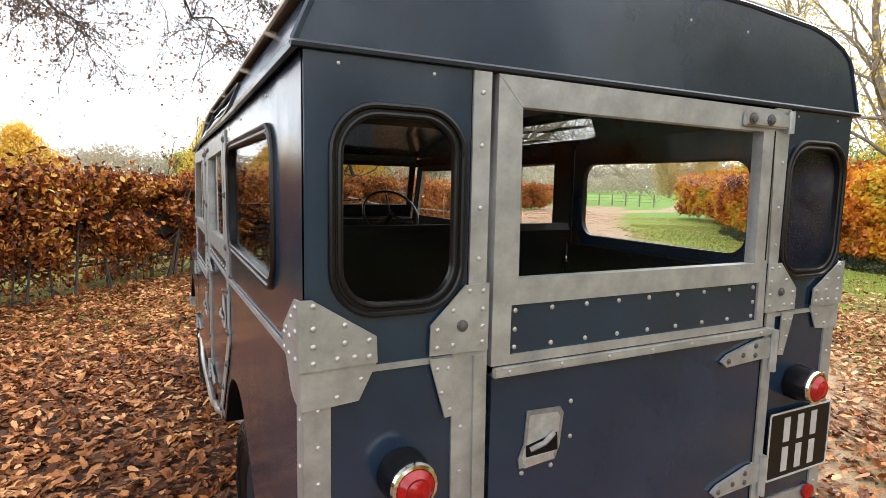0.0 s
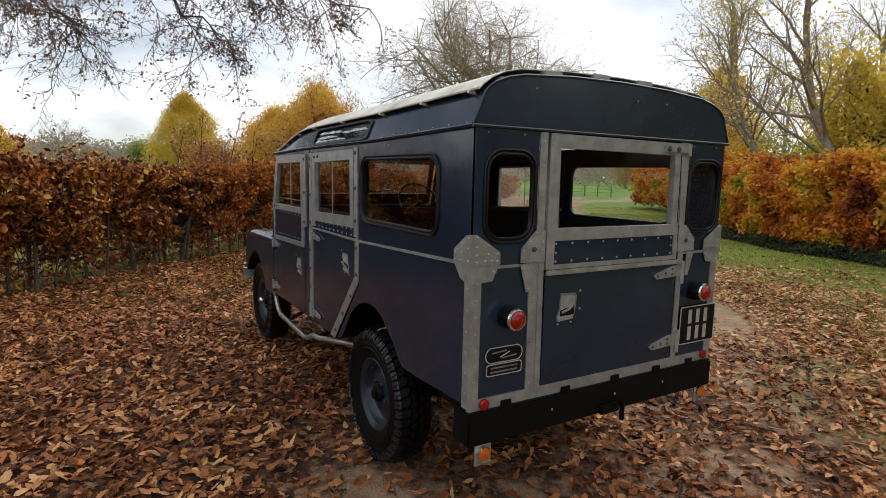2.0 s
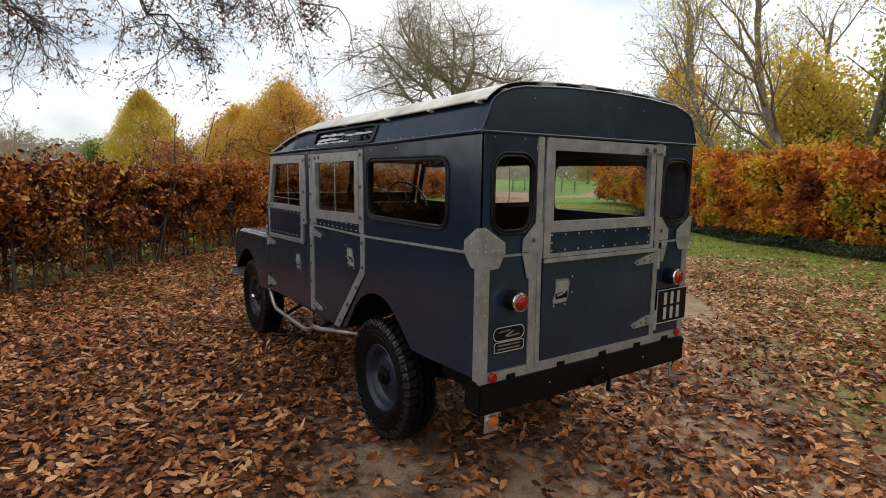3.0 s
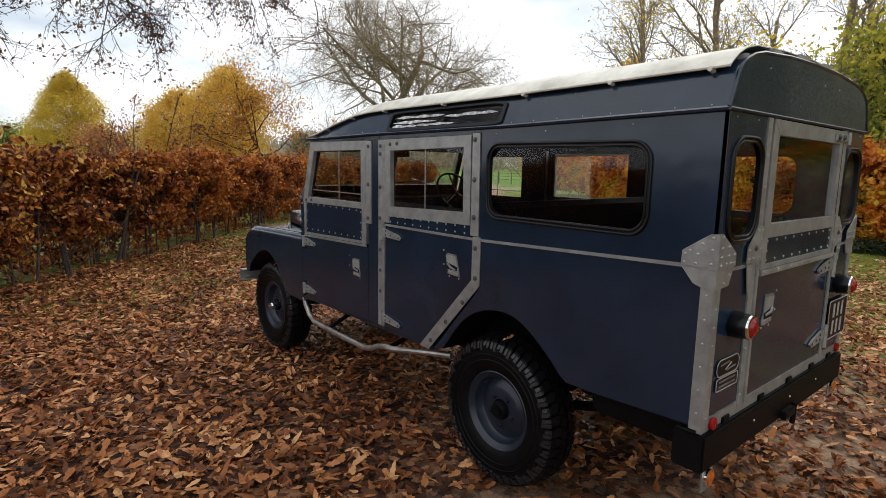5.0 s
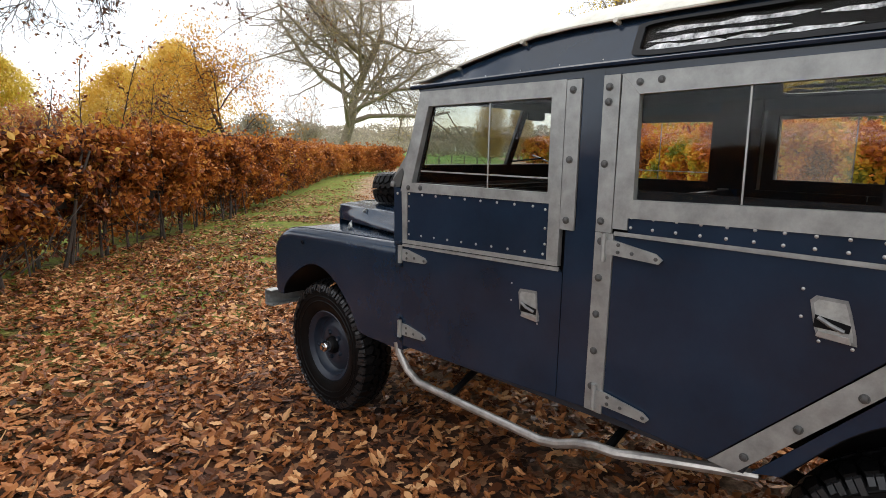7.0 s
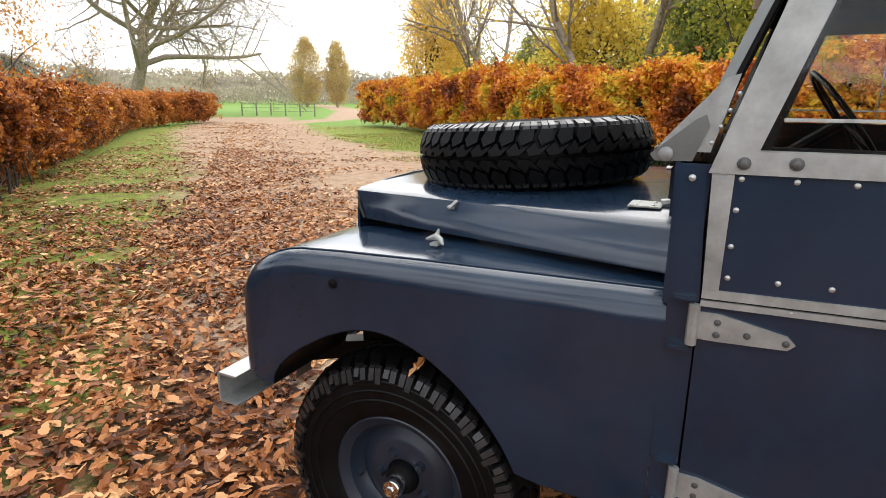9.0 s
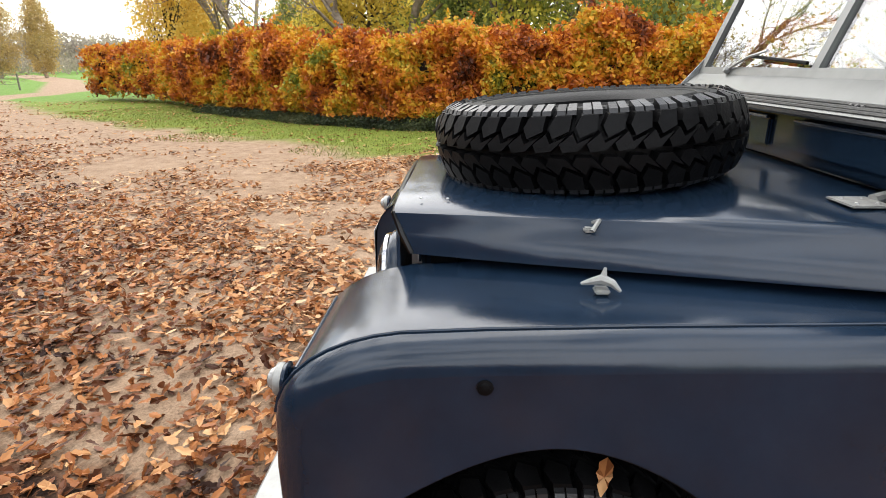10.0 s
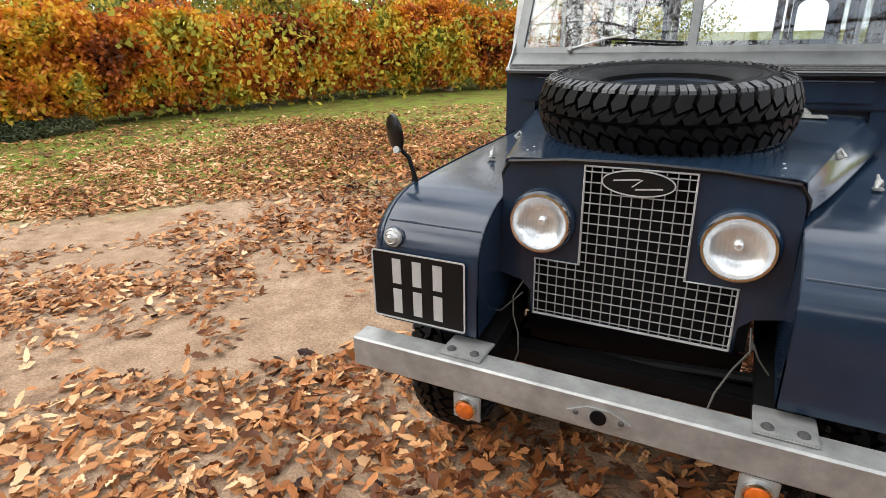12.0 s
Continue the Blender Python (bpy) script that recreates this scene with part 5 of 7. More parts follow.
def tyre_bm():
    bm = lathed([(0.205, -0.075), (0.222, -0.088), (0.26, -0.100), (0.32, -0.104), (0.348, -0.096), (0.358, -0.078), (0.372, -0.035), (0.374, 0.0), (0.372, 0.035), (0.358, 0.078), (0.348, 0.096), (0.32, 0.104), (0.26, 0.100), (0.222, 0.088), (0.205, 0.075)], Matrix(), segs=56, closed=True)
    for r, h in ((0.275, 0.102), (0.305, 0.1045), (0.335, 0.1035)):
        for sg in (-1, 1):
            lathe(bm, [(r - 0.004, sg * h), (r, sg * (h + 0.003)), (r + 0.004, sg * h)], Matrix(), segs=56)
    n = 44

    def block(outline, r0, r1, shrink=0.955):
        # outline: (turn, across) corners of one rubber block
        low = [bm.verts.new((r0 * math.cos(a), r0 * math.sin(a), z)) for a, z in outline]
        top = []
        ca, cz = sum(a for a, z in outline) / len(outline), sum(z for a, z in outline) / len(outline)
        for a, z in outline:
            a2, z2 = ca + (a - ca) * shrink, cz + (z - cz) * shrink
            rr = r1 - 0.018 * (abs(z) / 0.09) ** 2
            top.append(bm.verts.new((rr * math.cos(a2), rr * math.sin(a2), z2)))
        bm.faces.new(top)
        for i in range(len(outline)):
            j = (i + 1) % len(outline)
            bm.faces.new((low[i], low[j], top[j], top[i]))

    w = 2 * math.pi / n

    def slanted(pts):
        return [(a + w * 0.5 * (0.106 - abs(z)) / 0.106, z) for a, z in pts]

    for k in range(n):
        for sg in (-1, 1):
            c = w * (k + (0.5 if sg > 0 else 0.0))
            # shoulder lug with a pointed inner end, and the slanted block that fits against it
            block(slanted([(c - w * 0.38, sg * 0.090), (c + w * 0.34, sg * 0.090), (c + w * 0.46, sg * 0.062), (c + w * 0.14, sg * 0.034), (c - w * 0.46, sg * 0.052)]), 0.348, TR, 0.88)
            block(slanted([(c - w * 0.46, sg * 0.044), (c + w * 0.16, sg * 0.026), (c + w * 0.47, sg * 0.052), (c + w * 0.92, sg * 0.024), (c + w * 0.66, sg * 0.002), (c + w * 0.02, sg * 0.005)]), 0.362, TR + 0.001, 0.84)
            # the lug's foot on the wall of the tyre, long and short in turn
            foot = 0.326 if k % 2 else 0.338
            for e0, e1, r_in in ((-0.40, -0.05, foot), (0.02, 0.36, foot + 0.010)):
                vs = []
                for r, z in ((r_in, 0.1005), (r_in + 0.004, 0.1115), (0.372, 0.0985), (0.376, 0.088), (0.345, 0.080)):
                    for e2 in (e0, e1):
                        a = c + w * e2
                        vs.append(bm.verts.new((r * math.cos(a), r * math.sin(a), sg * z)))
                for q in ((0, 1, 3, 2), (2, 3, 5, 4), (4, 5, 7, 6), (6, 7, 9, 8), (0, 2, 4, 6, 8), (1, 9, 7, 5, 3)):
                    bm.faces.new([vs[i] for i in q]).material_index = 1
    return bm


def wheel_things(parent, m, name, hub, label):
    """A wheel about m's z, which points out of the car."""
    tyre = part(name, tyre_bm(), TYRE, parent, label, angle=28) if "tyre" not in WHEEL else shared(name, WHEEL["tyre"], parent, m, label)
    if "tyre" not in WHEEL:
        WHEEL["tyre"] = tyre.data
        tyre.data.materials.append(TYRE_WORN)
        tyre.matrix_world = m
        WHEEL["rim"] = part("rim", lathed([(0.208, -0.074), (0.214, -0.060), (0.186, -0.050), (0.180, 0.02), (0.188, 0.058), (0.214, 0.066), (0.216, 0.080), (0.209, 0.084), (0.200, 0.078), (0.180, 0.064), (0.172, 0.030), (0.160, 0.016), (0.148, 0.020), (0.120, 0.038), (0.105, 0.044), (0.055, 0.044), (0.050, 0.036), (0.0, 0.036)], Matrix(), segs=40), RIM).data
        WHEEL["nut"] = part("wheel_nut", lathed([(0.017, 0), (0.016, 0.006), (0.012, 0.016), (0, 0.017)], Matrix(), segs=6), RIM).data
        WHEEL["hub"] = part("hub", lathed([(0.052, 0.03), (0.050, 0.060), (0.044, 0.072), (0.030, 0.076), (0.030, 0.088), (0, 0.090)], Matrix(), segs=20), BLACK).data
        WHEEL["cap"] = part("hub_cap", lathed([(0.030, 0.07), (0.032, 0.105), (0.026, 0.116), (0.014, 0.120), (0.014, 0.130), (0, 0.131)], Matrix(), segs=16), CHROME).data
        for ob in [o for o in scene.objects if o.data in (WHEEL["rim"], WHEEL["nut"], WHEEL["hub"], WHEEL["cap"]) and o.parent is None]:
            bpy.data.objects.remove(ob)
    rim = shared("rim", WHEEL["rim"], None, Matrix(), "blue painted steel rim")
    rim.parent = tyre
    kids = [("hub", WHEEL["hub"], Matrix())] + ([("hub_cap", WHEEL["cap"], Matrix())] if hub == "cap" else [])
    if hub:
        kids += [("wheel_nut", WHEEL["nut"], Matrix.Rotation(2 * math.pi * k / 5, 4, "Z") @ Matrix.Translation((0.080, 0, 0.044))) for k in range(5)]
        kids += [("wheel_nut", WHEEL["nut"], Matrix.Translation((0.17, 0.03, 0.030)))]
    for nm, me, mm in kids:
        if not hub and nm != "hub":
            continue
        if hub:
            o = shared(nm, me, None, mm)
            o.parent = tyre
    return tyre


WHEEL = {}
for y, hub in ((-0.025, "plain"), (2.748, "cap")):
    for s in (-1, 1):
        m = Matrix.Translation((s * 0.648, y, 0.385)) @ pose(0, 0, 0, 0, 90 * s, 0) @ pose(0, 0, 0, 0, 0, 20 * y + 40)
        wheel_things(car, m, "wheel", hub, "black chunky mud-terrain tyre on blue steel rim")
m = Matrix.Translation((0.02, 2.615, 1.316)) @ pose(0, 0, 0, -3.6, 0, 0) @ pose(0, 0, 0, 0, 180, 0) @ Matrix.Diagonal((1.012, 1.012, 0.92, 1))
spare = wheel_things(car, m, "spare_wheel", "", "spare mud-terrain wheel lying on the bonnet")
part("spare_clamp", lathed([(0, 1.21), (0.12, 1.21), (0.11, 1.225), (0, 1.23)], Matrix.Translation((0.02, 2.615, 0.0)), segs=20), PAINT, car)

# ---- inside ----
part("cabin_floor", boxed(-0.76, 0.76, 0.46, 2.04, 0.600, 0.615), VINYL, car)
part("load_floor", boxed(-0.47, 0.47, -1.09, 0.456, 0.600, 0.615), VINYL, car)
part("load_floor", boxed(-0.76, 0.76, -1.09, -0.56, 0.700, 0.712), VINYL, car)
for s in (-1, 1):
    part("wheel_box", boxed(*sorted((s * 0.46, s * 0.772)), -1.08, 0.10, 0.985, 1.02, bevel=0.01), VINYL, car)
    part("inner_trim", boxed(*sorted((s * 0.745, s * 0.757)), -1.07, 0.08, 1.00, 1.38, bevel=0.003), VINYL, car)
    part("bench_cushion", boxed(*sorted((s * 0.42, s * 0.74)), -1.04, 0.00, 1.03, 1.13, bevel=0.03), VINYL, car)

    # cabin shade put in as added black panels behind doors, frames and posts
    part("door_lining", boxed(*sorted((s * 0.738, s * 0.750)), 0.46, 1.03, 0.62, 1.375, bevel=0.003), VINYL, car, "black panel added for the shaded inside of the door")
    part("door_lining", boxed(*sorted((s * 0.738, s * 0.750)), 0.09, 0.455, 0.98, 1.375, bevel=0.003), VINYL, car, "black panel added for the shaded inside of the door")
    part("door_lining", boxed(*sorted((s * 0.738, s * 0.750)), 1.04, 2.02, 0.62, 1.350, bevel=0.003), VINYL, car, "black panel added for the shaded inside of the door")
    for rim_, gap in (([(0.165, 1.375), (0.925, 1.375), (0.925, 1.812), (0.165, 1.812)], [(0.216, 1.432), (0.870, 1.432), (0.870, 1.758), (0.216, 1.758)]),
                      ([(1.140, 1.350), (1.990, 1.350), (1.884, 1.788), (1.140, 1.788)], [(1.194, 1.406), (1.920, 1.406), (1.827, 1.734), (1.194, 1.734)])):
        part("window_lining", sheeted(rim_, [gap], lambda u, v, w, s=s: (s * (X + w), u, v), -0.034, -0.0225), VINYL, car, "black backing for the shaded inside of the window frame")
    part("post_lining", boxed(*sorted((s * 0.730, s * 0.752)), 0.06, 0.19, 1.375, 1.86, bevel=0.004), VINYL, car, "black backing for the shaded inside of the post")
    part("post_lining", boxed(*sorted((s * 0.730, s * 0.752)), 0.94, 1.15, 1.375, 1.84, bevel=0.004), VINYL, car, "black backing for the shaded inside of the post")


def seat(x0, x1, y, top, lean=0.10):
    bk = part("seat_back", sheeted([(y, 0.98), (y + 0.09, 0.98), (y + 0.06 - lean, top - 0.03), (y + 0.03 - lean, top), (y - 0.01 - lean, top), (y - 0.03 - lean, top - 0.03)], [], lambda u, v, w: (w, u, v), x0, x1), VINYL, car, "black vinyl seat back")
    part("seat_cushion", boxed(x0, x1, y + 0.06, y + 0.52, 0.90, 1.01, bevel=0.03), VINYL, car, "black vinyl seat cushion")
    return bk


seat(-0.70, -0.27, 1.16, 1.37)
seat(-0.22, 0.18, 1.16, 1.35)
seat(0.24, 0.70, 1.16, 1.37)
seat(-0.70, 0.70, 0.14, 1.475)
part("dashboard", boxed(-0.735, 0.735, 1.90, 2.012, 1.08, 1.375, bevel=0.02), VINYL, car, "black dashboard")
sw = Matrix.Translation((0.445, 1.640, 1.425)) @ pose(0, 0, 0, 53, 0, 0)
stw = part("steering_wheel", tubed([sw @ Vector((0.20 * math.cos(2 * math.pi * k / 32), 0.20 * math.sin(2 * math.pi * k / 32), 0)) for k in range(33)], 0.009, sides=8), RUBBER, car, "thin black steering wheel")
for k in range(3):
    a = 2 * math.pi * k / 3 + math.pi / 2
    part("spoke", tubed([sw @ Vector((0, 0, -0.01)), sw @ Vector((0.197 * math.cos(a), 0.197 * math.sin(a), 0))], 0.007, sides=6), RUBBER, stw)
part("steering_column", tubed([sw @ Vector((0, 0, 0.01)), sw @ Vector((0, 0, -0.55))], 0.02, sides=8), BLACK, stw)
part("rear_view_mirror", boxed(-0.08, 0.08, 1.83, 1.845, 1.715, 1.765, bevel=0.008), BLACK, car)
part("roof_lining", boxed(-0.70, 0.70, -1.08, 1.25, 1.995, 2.003), VINYL, car)


# ---- ground ----
def ground_material():
    m = bpy.data.materials.new("leafy_earth_and_grass")
    m.use_nodes = True
    n, l = m.node_tree.nodes, m.node_tree.links
    p = n["Principled BSDF"]
    p.inputs["Roughness"].default_value, p.inputs["Specular IOR Level"].default_value = 0.9, 0.2
    co = n.new("ShaderNodeTexCoord")

    def dot(x, y):
        d = n.new("ShaderNodeVectorMath")
        d.operation = "DOT_PRODUCT"
        d.inputs[1].default_value = (x, y, 0)
        l.new(co.outputs["Object"], d.inputs[0])
        return d.outputs["Value"]

    def noise_(scale, detail=4.0, rough=0.6):
        t = n.new("ShaderNodeTexNoise")
        t.inputs["Scale"].default_value, t.inputs["Detail"].default_value, t.inputs["Roughness"].default_value = scale, detail, rough
        l.new(co.outputs["Object"], t.inputs["Vector"])
        return t.outputs["Fac"]

    def ramp(fac, stops):
        r = n.new("ShaderNodeValToRGB")
        e = r.color_ramp.elements
        while len(e) < len(stops):
            e.new(0.5)
        for i, (pos, c) in enumerate(stops):
            e[i].position, e[i].color = pos, (*c, 1)
        l.new(fac, r.inputs["Fac"])
        return r.outputs["Color"]

    def step(value, a, b):
        r = n.new("ShaderNodeMapRange")
        r.interpolation_type = "SMOOTHSTEP"
        r.inputs["From Min"].default_value, r.inputs["From Max"].default_value = a, b
        l.new(value, r.inputs["Value"])
        return r.outputs["Result"]

    def calc(op, a, b):
        r = n.new("ShaderNodeMath")
        r.operation = op
        for i, v in enumerate((a, b)):
            if isinstance(v, (int, float)):
                r.inputs[i].default_value = v
            else:
                l.new(v, r.inputs[i])
        return r.outputs["Value"]

    def mix(f, a, b):
        r = n.new("ShaderNodeMix")
        r.data_type = "RGBA"
        l.new(f, r.inputs["Factor"]), l.new(a, r.inputs["A"]), l.new(b, r.inputs["B"])
        return r.outputs["Result"]

    u, v = dot(0.7071, -0.7071), dot(0.7071, 0.7071)
    wob = calc("MULTIPLY", calc("SUBTRACT", noise_(0.55, 5), 0.5), 2.6)
    uw = calc("ADD", u, wob)
    right = step(calc("ADD", uw, calc("MULTIPLY", step(v, 8, 26), 2.6)), 2.2, 3.4)
    left = calc("MULTIPLY", step(calc("MULTIPLY", calc("ADD", uw, calc("MULTIPLY", step(v, 8, 30), 2.2)), -1), 3.2, 4.4), step(v, 0, 5))
    far = step(calc("ADD", v, wob), 48, 52)
    grass = calc("MAXIMUM", calc("MAXIMUM", right, left), far)
    outside = step(calc("MULTIPLY", uw, -1), 8.0, 10.0)
    grass = calc("MAXIMUM", grass, outside)
    soil = ramp(noise_(5.0, 8, 0.7), [(0.25, (0.235, 0.150, 0.094)), (0.5, (0.385, 0.258, 0.165)), (0.75, (0.52, 0.375, 0.255))])
    fine = ramp(noise_(70.0, 4, 0.7), [(0.3, (0.55, 0.55, 0.55)), (0.7, (1.2, 1.2, 1.2))])
    mul = n.new("ShaderNodeMix")
    mul.data_type, mul.blend_type = "RGBA", "MULTIPLY"
    mul.inputs["Factor"].default_value = 1.0
    l.new(soil, mul.inputs["A"]), l.new(fine, mul.inputs["B"])
    cells = n.new("ShaderNodeTexVoronoi")
    cells.inputs["Scale"].default_value = 24.0
    ruffle, bent = n.new("ShaderNodeTexNoise"), n.new("ShaderNodeVectorMath")
    ruffle.inputs["Scale"].default_value, ruffle.inputs["Detail"].default_value = 22.0, 3.0
    bent.operation = "MULTIPLY_ADD"
    bent.inputs[1].default_value = (0.07, 0.07, 0.07)
    l.new(co.outputs["Object"], ruffle.inputs["Vector"]), l.new(ruffle.outputs["Color"], bent.inputs[0]), l.new(co.outputs["Object"], bent.inputs[2])
    l.new(bent.outputs["Vector"], cells.inputs["Vector"])
    sep = n.new("ShaderNodeSeparateColor")
    l.new(cells.outputs["Color"], sep.inputs["Color"])
    litter = ramp(sep.outputs["Red"], [(0.0, (0.018, 0.009, 0.006)), (0.45, (0.060, 0.026, 0.014)), (0.75, (0.15, 0.064, 0.030)), (1.0, (0.32, 0.165, 0.085))])
    sandy = calc("MULTIPLY", step(calc("ADD", v, calc("MULTIPLY", u, 1.6)), -2.8, -0.4), step(v, 0.5, 2.5))
    leafy = calc("SUBTRACT", calc("MULTIPLY", step(calc("MULTIPLY", u, -1), -0.5, 2.5), 0.22), calc("MULTIPLY", sandy, 0.36))
    cover = step(calc("ADD", noise_(0.8, 6, 0.7), leafy), 0.44, 0.60)
    earth = mix(cover, mul.outputs["Result"], litter)
    green = ramp(noise_(9.0, 8, 0.75), [(0.28, (0.075, 0.105, 0.014)), (0.5, (0.165, 0.215, 0.027)), (0.72, (0.29, 0.30, 0.056))])
    dead = mix(step(noise_(2.2, 7, 0.75), 0.44, 0.66), green, litter)
    near = mix(step(calc("SUBTRACT", calc("ADD", v, calc("MULTIPLY", wob, 2.0)), calc("MULTIPLY", step(calc("MULTIPLY", u, -1), -1, 1), 3)), 7, 12), dead, green)
    straw = ramp(noise_(14.0, 8, 0.75), [(0.28, (0.065, 0.052, 0.015)), (0.5, (0.165, 0.135, 0.032)), (0.72, (0.32, 0.24, 0.07))])
    lefty = calc("MULTIPLY", calc("MAXIMUM", step(calc("MULTIPLY", u, -1), -1, 1), step(calc("MULTIPLY", v, -1), -11, -7)), step(noise_(1.6, 6, 0.7), 0.46, 0.68))
    near = mix(lefty, near, straw)
    meadow = ramp(noise_(3.0, 8, 0.75), [(0.28, (0.085, 0.165, 0.024)), (0.5, (0.135, 0.240, 0.036)), (0.72, (0.21, 0.30, 0.06))])
    verge = mix(step(v, 31, 36), near, meadow)
    def lane(ax, ay, bx, by, half):
        # how much a place lies within half a width of the line from a to b
        d2 = (bx - ax) ** 2 + (by - ay) ** 2
        k = calc("SUBTRACT", dot((bx - ax) / d2, (by - ay) / d2), (ax * (bx - ax) + ay * (by - ay)) / d2)
        inside = calc("MULTIPLY", step(k, -0.02, 0.02), step(calc("MULTIPLY", k, -1), -1.02, -0.98))
        off = calc("ABSOLUTE", calc("SUBTRACT", dot((by - ay) / d2 ** 0.5, (ax - bx) / d2 ** 0.5), (ax * (by - ay) + ay * (ax - bx)) / d2 ** 0.5), 0)
        return calc("MULTIPLY", inside, step(calc("MULTIPLY", off, -1), -half - 0.4, -half + 0.4))

    path1 = calc("MAXIMUM", lane(22.0, 26.3, 36.0, 29.4, 1.3), calc("MAXIMUM", lane(35.6, 29.3, 61.5, 47.5, 1.6), lane(61.0, 47.0, 112.0, 92.0, 2.2)))
    l.new(mix(path1, mix(grass, earth, verge), mul.outputs["Result"]), p.inputs["Base Color"])
    b = n.new("ShaderNodeBump")
    b.inputs["Strength"].default_value, b.inputs["Distance"].default_value = 0.7, 0.03
    l.new(noise_(38.0, 6, 0.7), b.inputs["Height"])
    l.new(b.outputs["Normal"], p.inputs["Normal"])
    return m


def lie(x, y):
    """The ground's height."""
    drop = np.clip((y - 2.9) / 2.2, 0, 1)
    return 0.020 * np.sin(0.9 * x + 0.4 * y) * np.cos(0.7 * y - 0.3 * x) - 0.012 - 0.05 * drop * drop * (3 - 2 * drop)


steps = [-3000, -900, -300, -120, -60, -30] + list(np.arange(-18, 46.1, 0.8)) + [60, 90, 150, 300, 900, 3000]
rows = [[(x, y, float(lie(x, y))) for x in steps] for y in steps]
ground = part("ground", grid(bmesh.new(), rows), ground_material())
tagged(ground, "bare earth track and grass verge strewn with brown fallen leaves", "ground", kind="structure")

rng = np.random.default_rng(7)
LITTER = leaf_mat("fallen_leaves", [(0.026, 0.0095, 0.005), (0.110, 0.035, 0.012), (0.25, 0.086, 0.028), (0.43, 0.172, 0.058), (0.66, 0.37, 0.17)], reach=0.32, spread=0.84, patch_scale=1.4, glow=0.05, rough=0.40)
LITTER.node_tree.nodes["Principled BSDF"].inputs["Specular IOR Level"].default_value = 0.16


def litter(count, x0, x1, y0, y1, keep, size):
    """Places for fallen leaves, thinned by keep(u, v, patch)."""
    x, y = rng.uniform(x0, x1, count), rng.uniform(y0, y1, count)
    patch = np.array([noise.noise(Vector((a * 0.75, b * 0.75, 3.0))) + 0.5 * noise.noise(Vector((a * 2.1, b * 2.1, 9.0))) for a, b in zip(x, y)])
    uu, vv = (x - y) * 0.7071, (x + y) * 0.7071
    ok = rng.uniform(0, 1, count) < keep(uu, vv, patch)
    x, y, patch = x[ok], y[ok], patch[ok]
    z = lie(x, y) + rng.uniform(0.002, 0.040, len(x))
    return np.stack([x, y, z], 1), size * rng.uniform(0.65, 1.25, len(x))


def density(uu, vv, patch):
    d = np.where(uu < -0.8, 0.80 + 0.3 * patch + 0.18 * np.clip(-2.4 - uu, 0, 1), np.where(uu < 2.6, 0.40 + 1.35 * patch, 0.42 + 0.6 * patch))
    # the sandy middle of the track, its leafy side and the verge along the hedge
    d = np.where((uu < -2.0) & (vv > 6.5), 0.66 + 0.6 * patch, d)
    d = np.where((uu < -3.8) & (vv > 6.0), 0.50 - 0.26 * np.clip((vv - 7) / 3, 0, 1) + 0.6 * patch, d)
    d = np.where((uu < -1.0) & (uu > -4.0) & (vv > 1) & (vv < 8), 0.84 + 0.5 * patch + 0.3 * np.clip(-2.6 - uu, 0, 1), d)
    sand = np.clip((uu + 3.0) / 1.8, 0, 1) * np.clip((vv - 5.5) / 4.5, 0, 1) * (uu < 2.4)
    d = d * (1 - sand) + (0.12 + 0.4 * patch) * sand
    d = np.where((uu > 2.6) & (vv < 9), 0.80 + 0.6 * patch, d)
    d = np.where((uu > -1.0) & (uu < 3.2) & (vv < 2.4) & (vv > -6), 0.62 + 0.75 * patch, d)
    # worn bare patches along the near flank of the car
    x, y = (uu + vv) * 0.7071, (vv - uu) * 0.7071
    flank = np.clip(1 - np.abs(x + 0.95) / 0.75, 0, 1) * np.clip((y + 2.2) / 0.8, 0, 1) * np.clip((3.0 - y) / 0.8, 0, 1)
    d = d - flank * np.clip(0.45 + 1.1 * patch, 0, 0.9)
    return np.clip(d + np.where((np.abs(uu) < 6.8) | ((uu > 0) & (uu < 9.6) & (vv < 8)), 0, -2), 0.0, 1)


# paler twin of the litter colours, for the brighter ground ahead
LITTER_PALE = leaf_mat("pale_fallen_leaves", [(0.078, 0.030, 0.014), (0.22, 0.086, 0.031), (0.41, 0.180, 0.068), (0.56, 0.30, 0.135), (0.70, 0.49, 0.29)], reach=0.36, spread=0.80, patch_scale=1.2, glow=0.08, rough=0.5)
LITTER_PALE.node_tree.nodes["Principled BSDF"].inputs["Specular IOR Level"].default_value = 0.16


def nearby(uu, vv, patch):
    """How much a place lies in the thick of the leaves about the car, fading out raggedly."""
    x, y = (uu + vv) * 0.7071, (vv - uu) * 0.7071
    rim_ = np.minimum(np.minimum(x + 7.6, 8.6 - x), np.minimum(y + 5.4, 10.6 - y))
    return np.clip(rim_ / 2.0 + 0.5 * patch, 0, 1) * (rim_ > 0)


p, sz = litter(180000, -7.6, 8.6, -5.4, 10.6, lambda a, b, c: density(a, b, c) * nearby(a, b, c), 0.072)
# shade beside and behind the car is put into the darker leaf colours
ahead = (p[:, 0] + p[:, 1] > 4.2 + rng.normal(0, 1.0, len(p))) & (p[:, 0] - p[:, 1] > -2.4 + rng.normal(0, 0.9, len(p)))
form = rng.integers(0, 3, len(p))
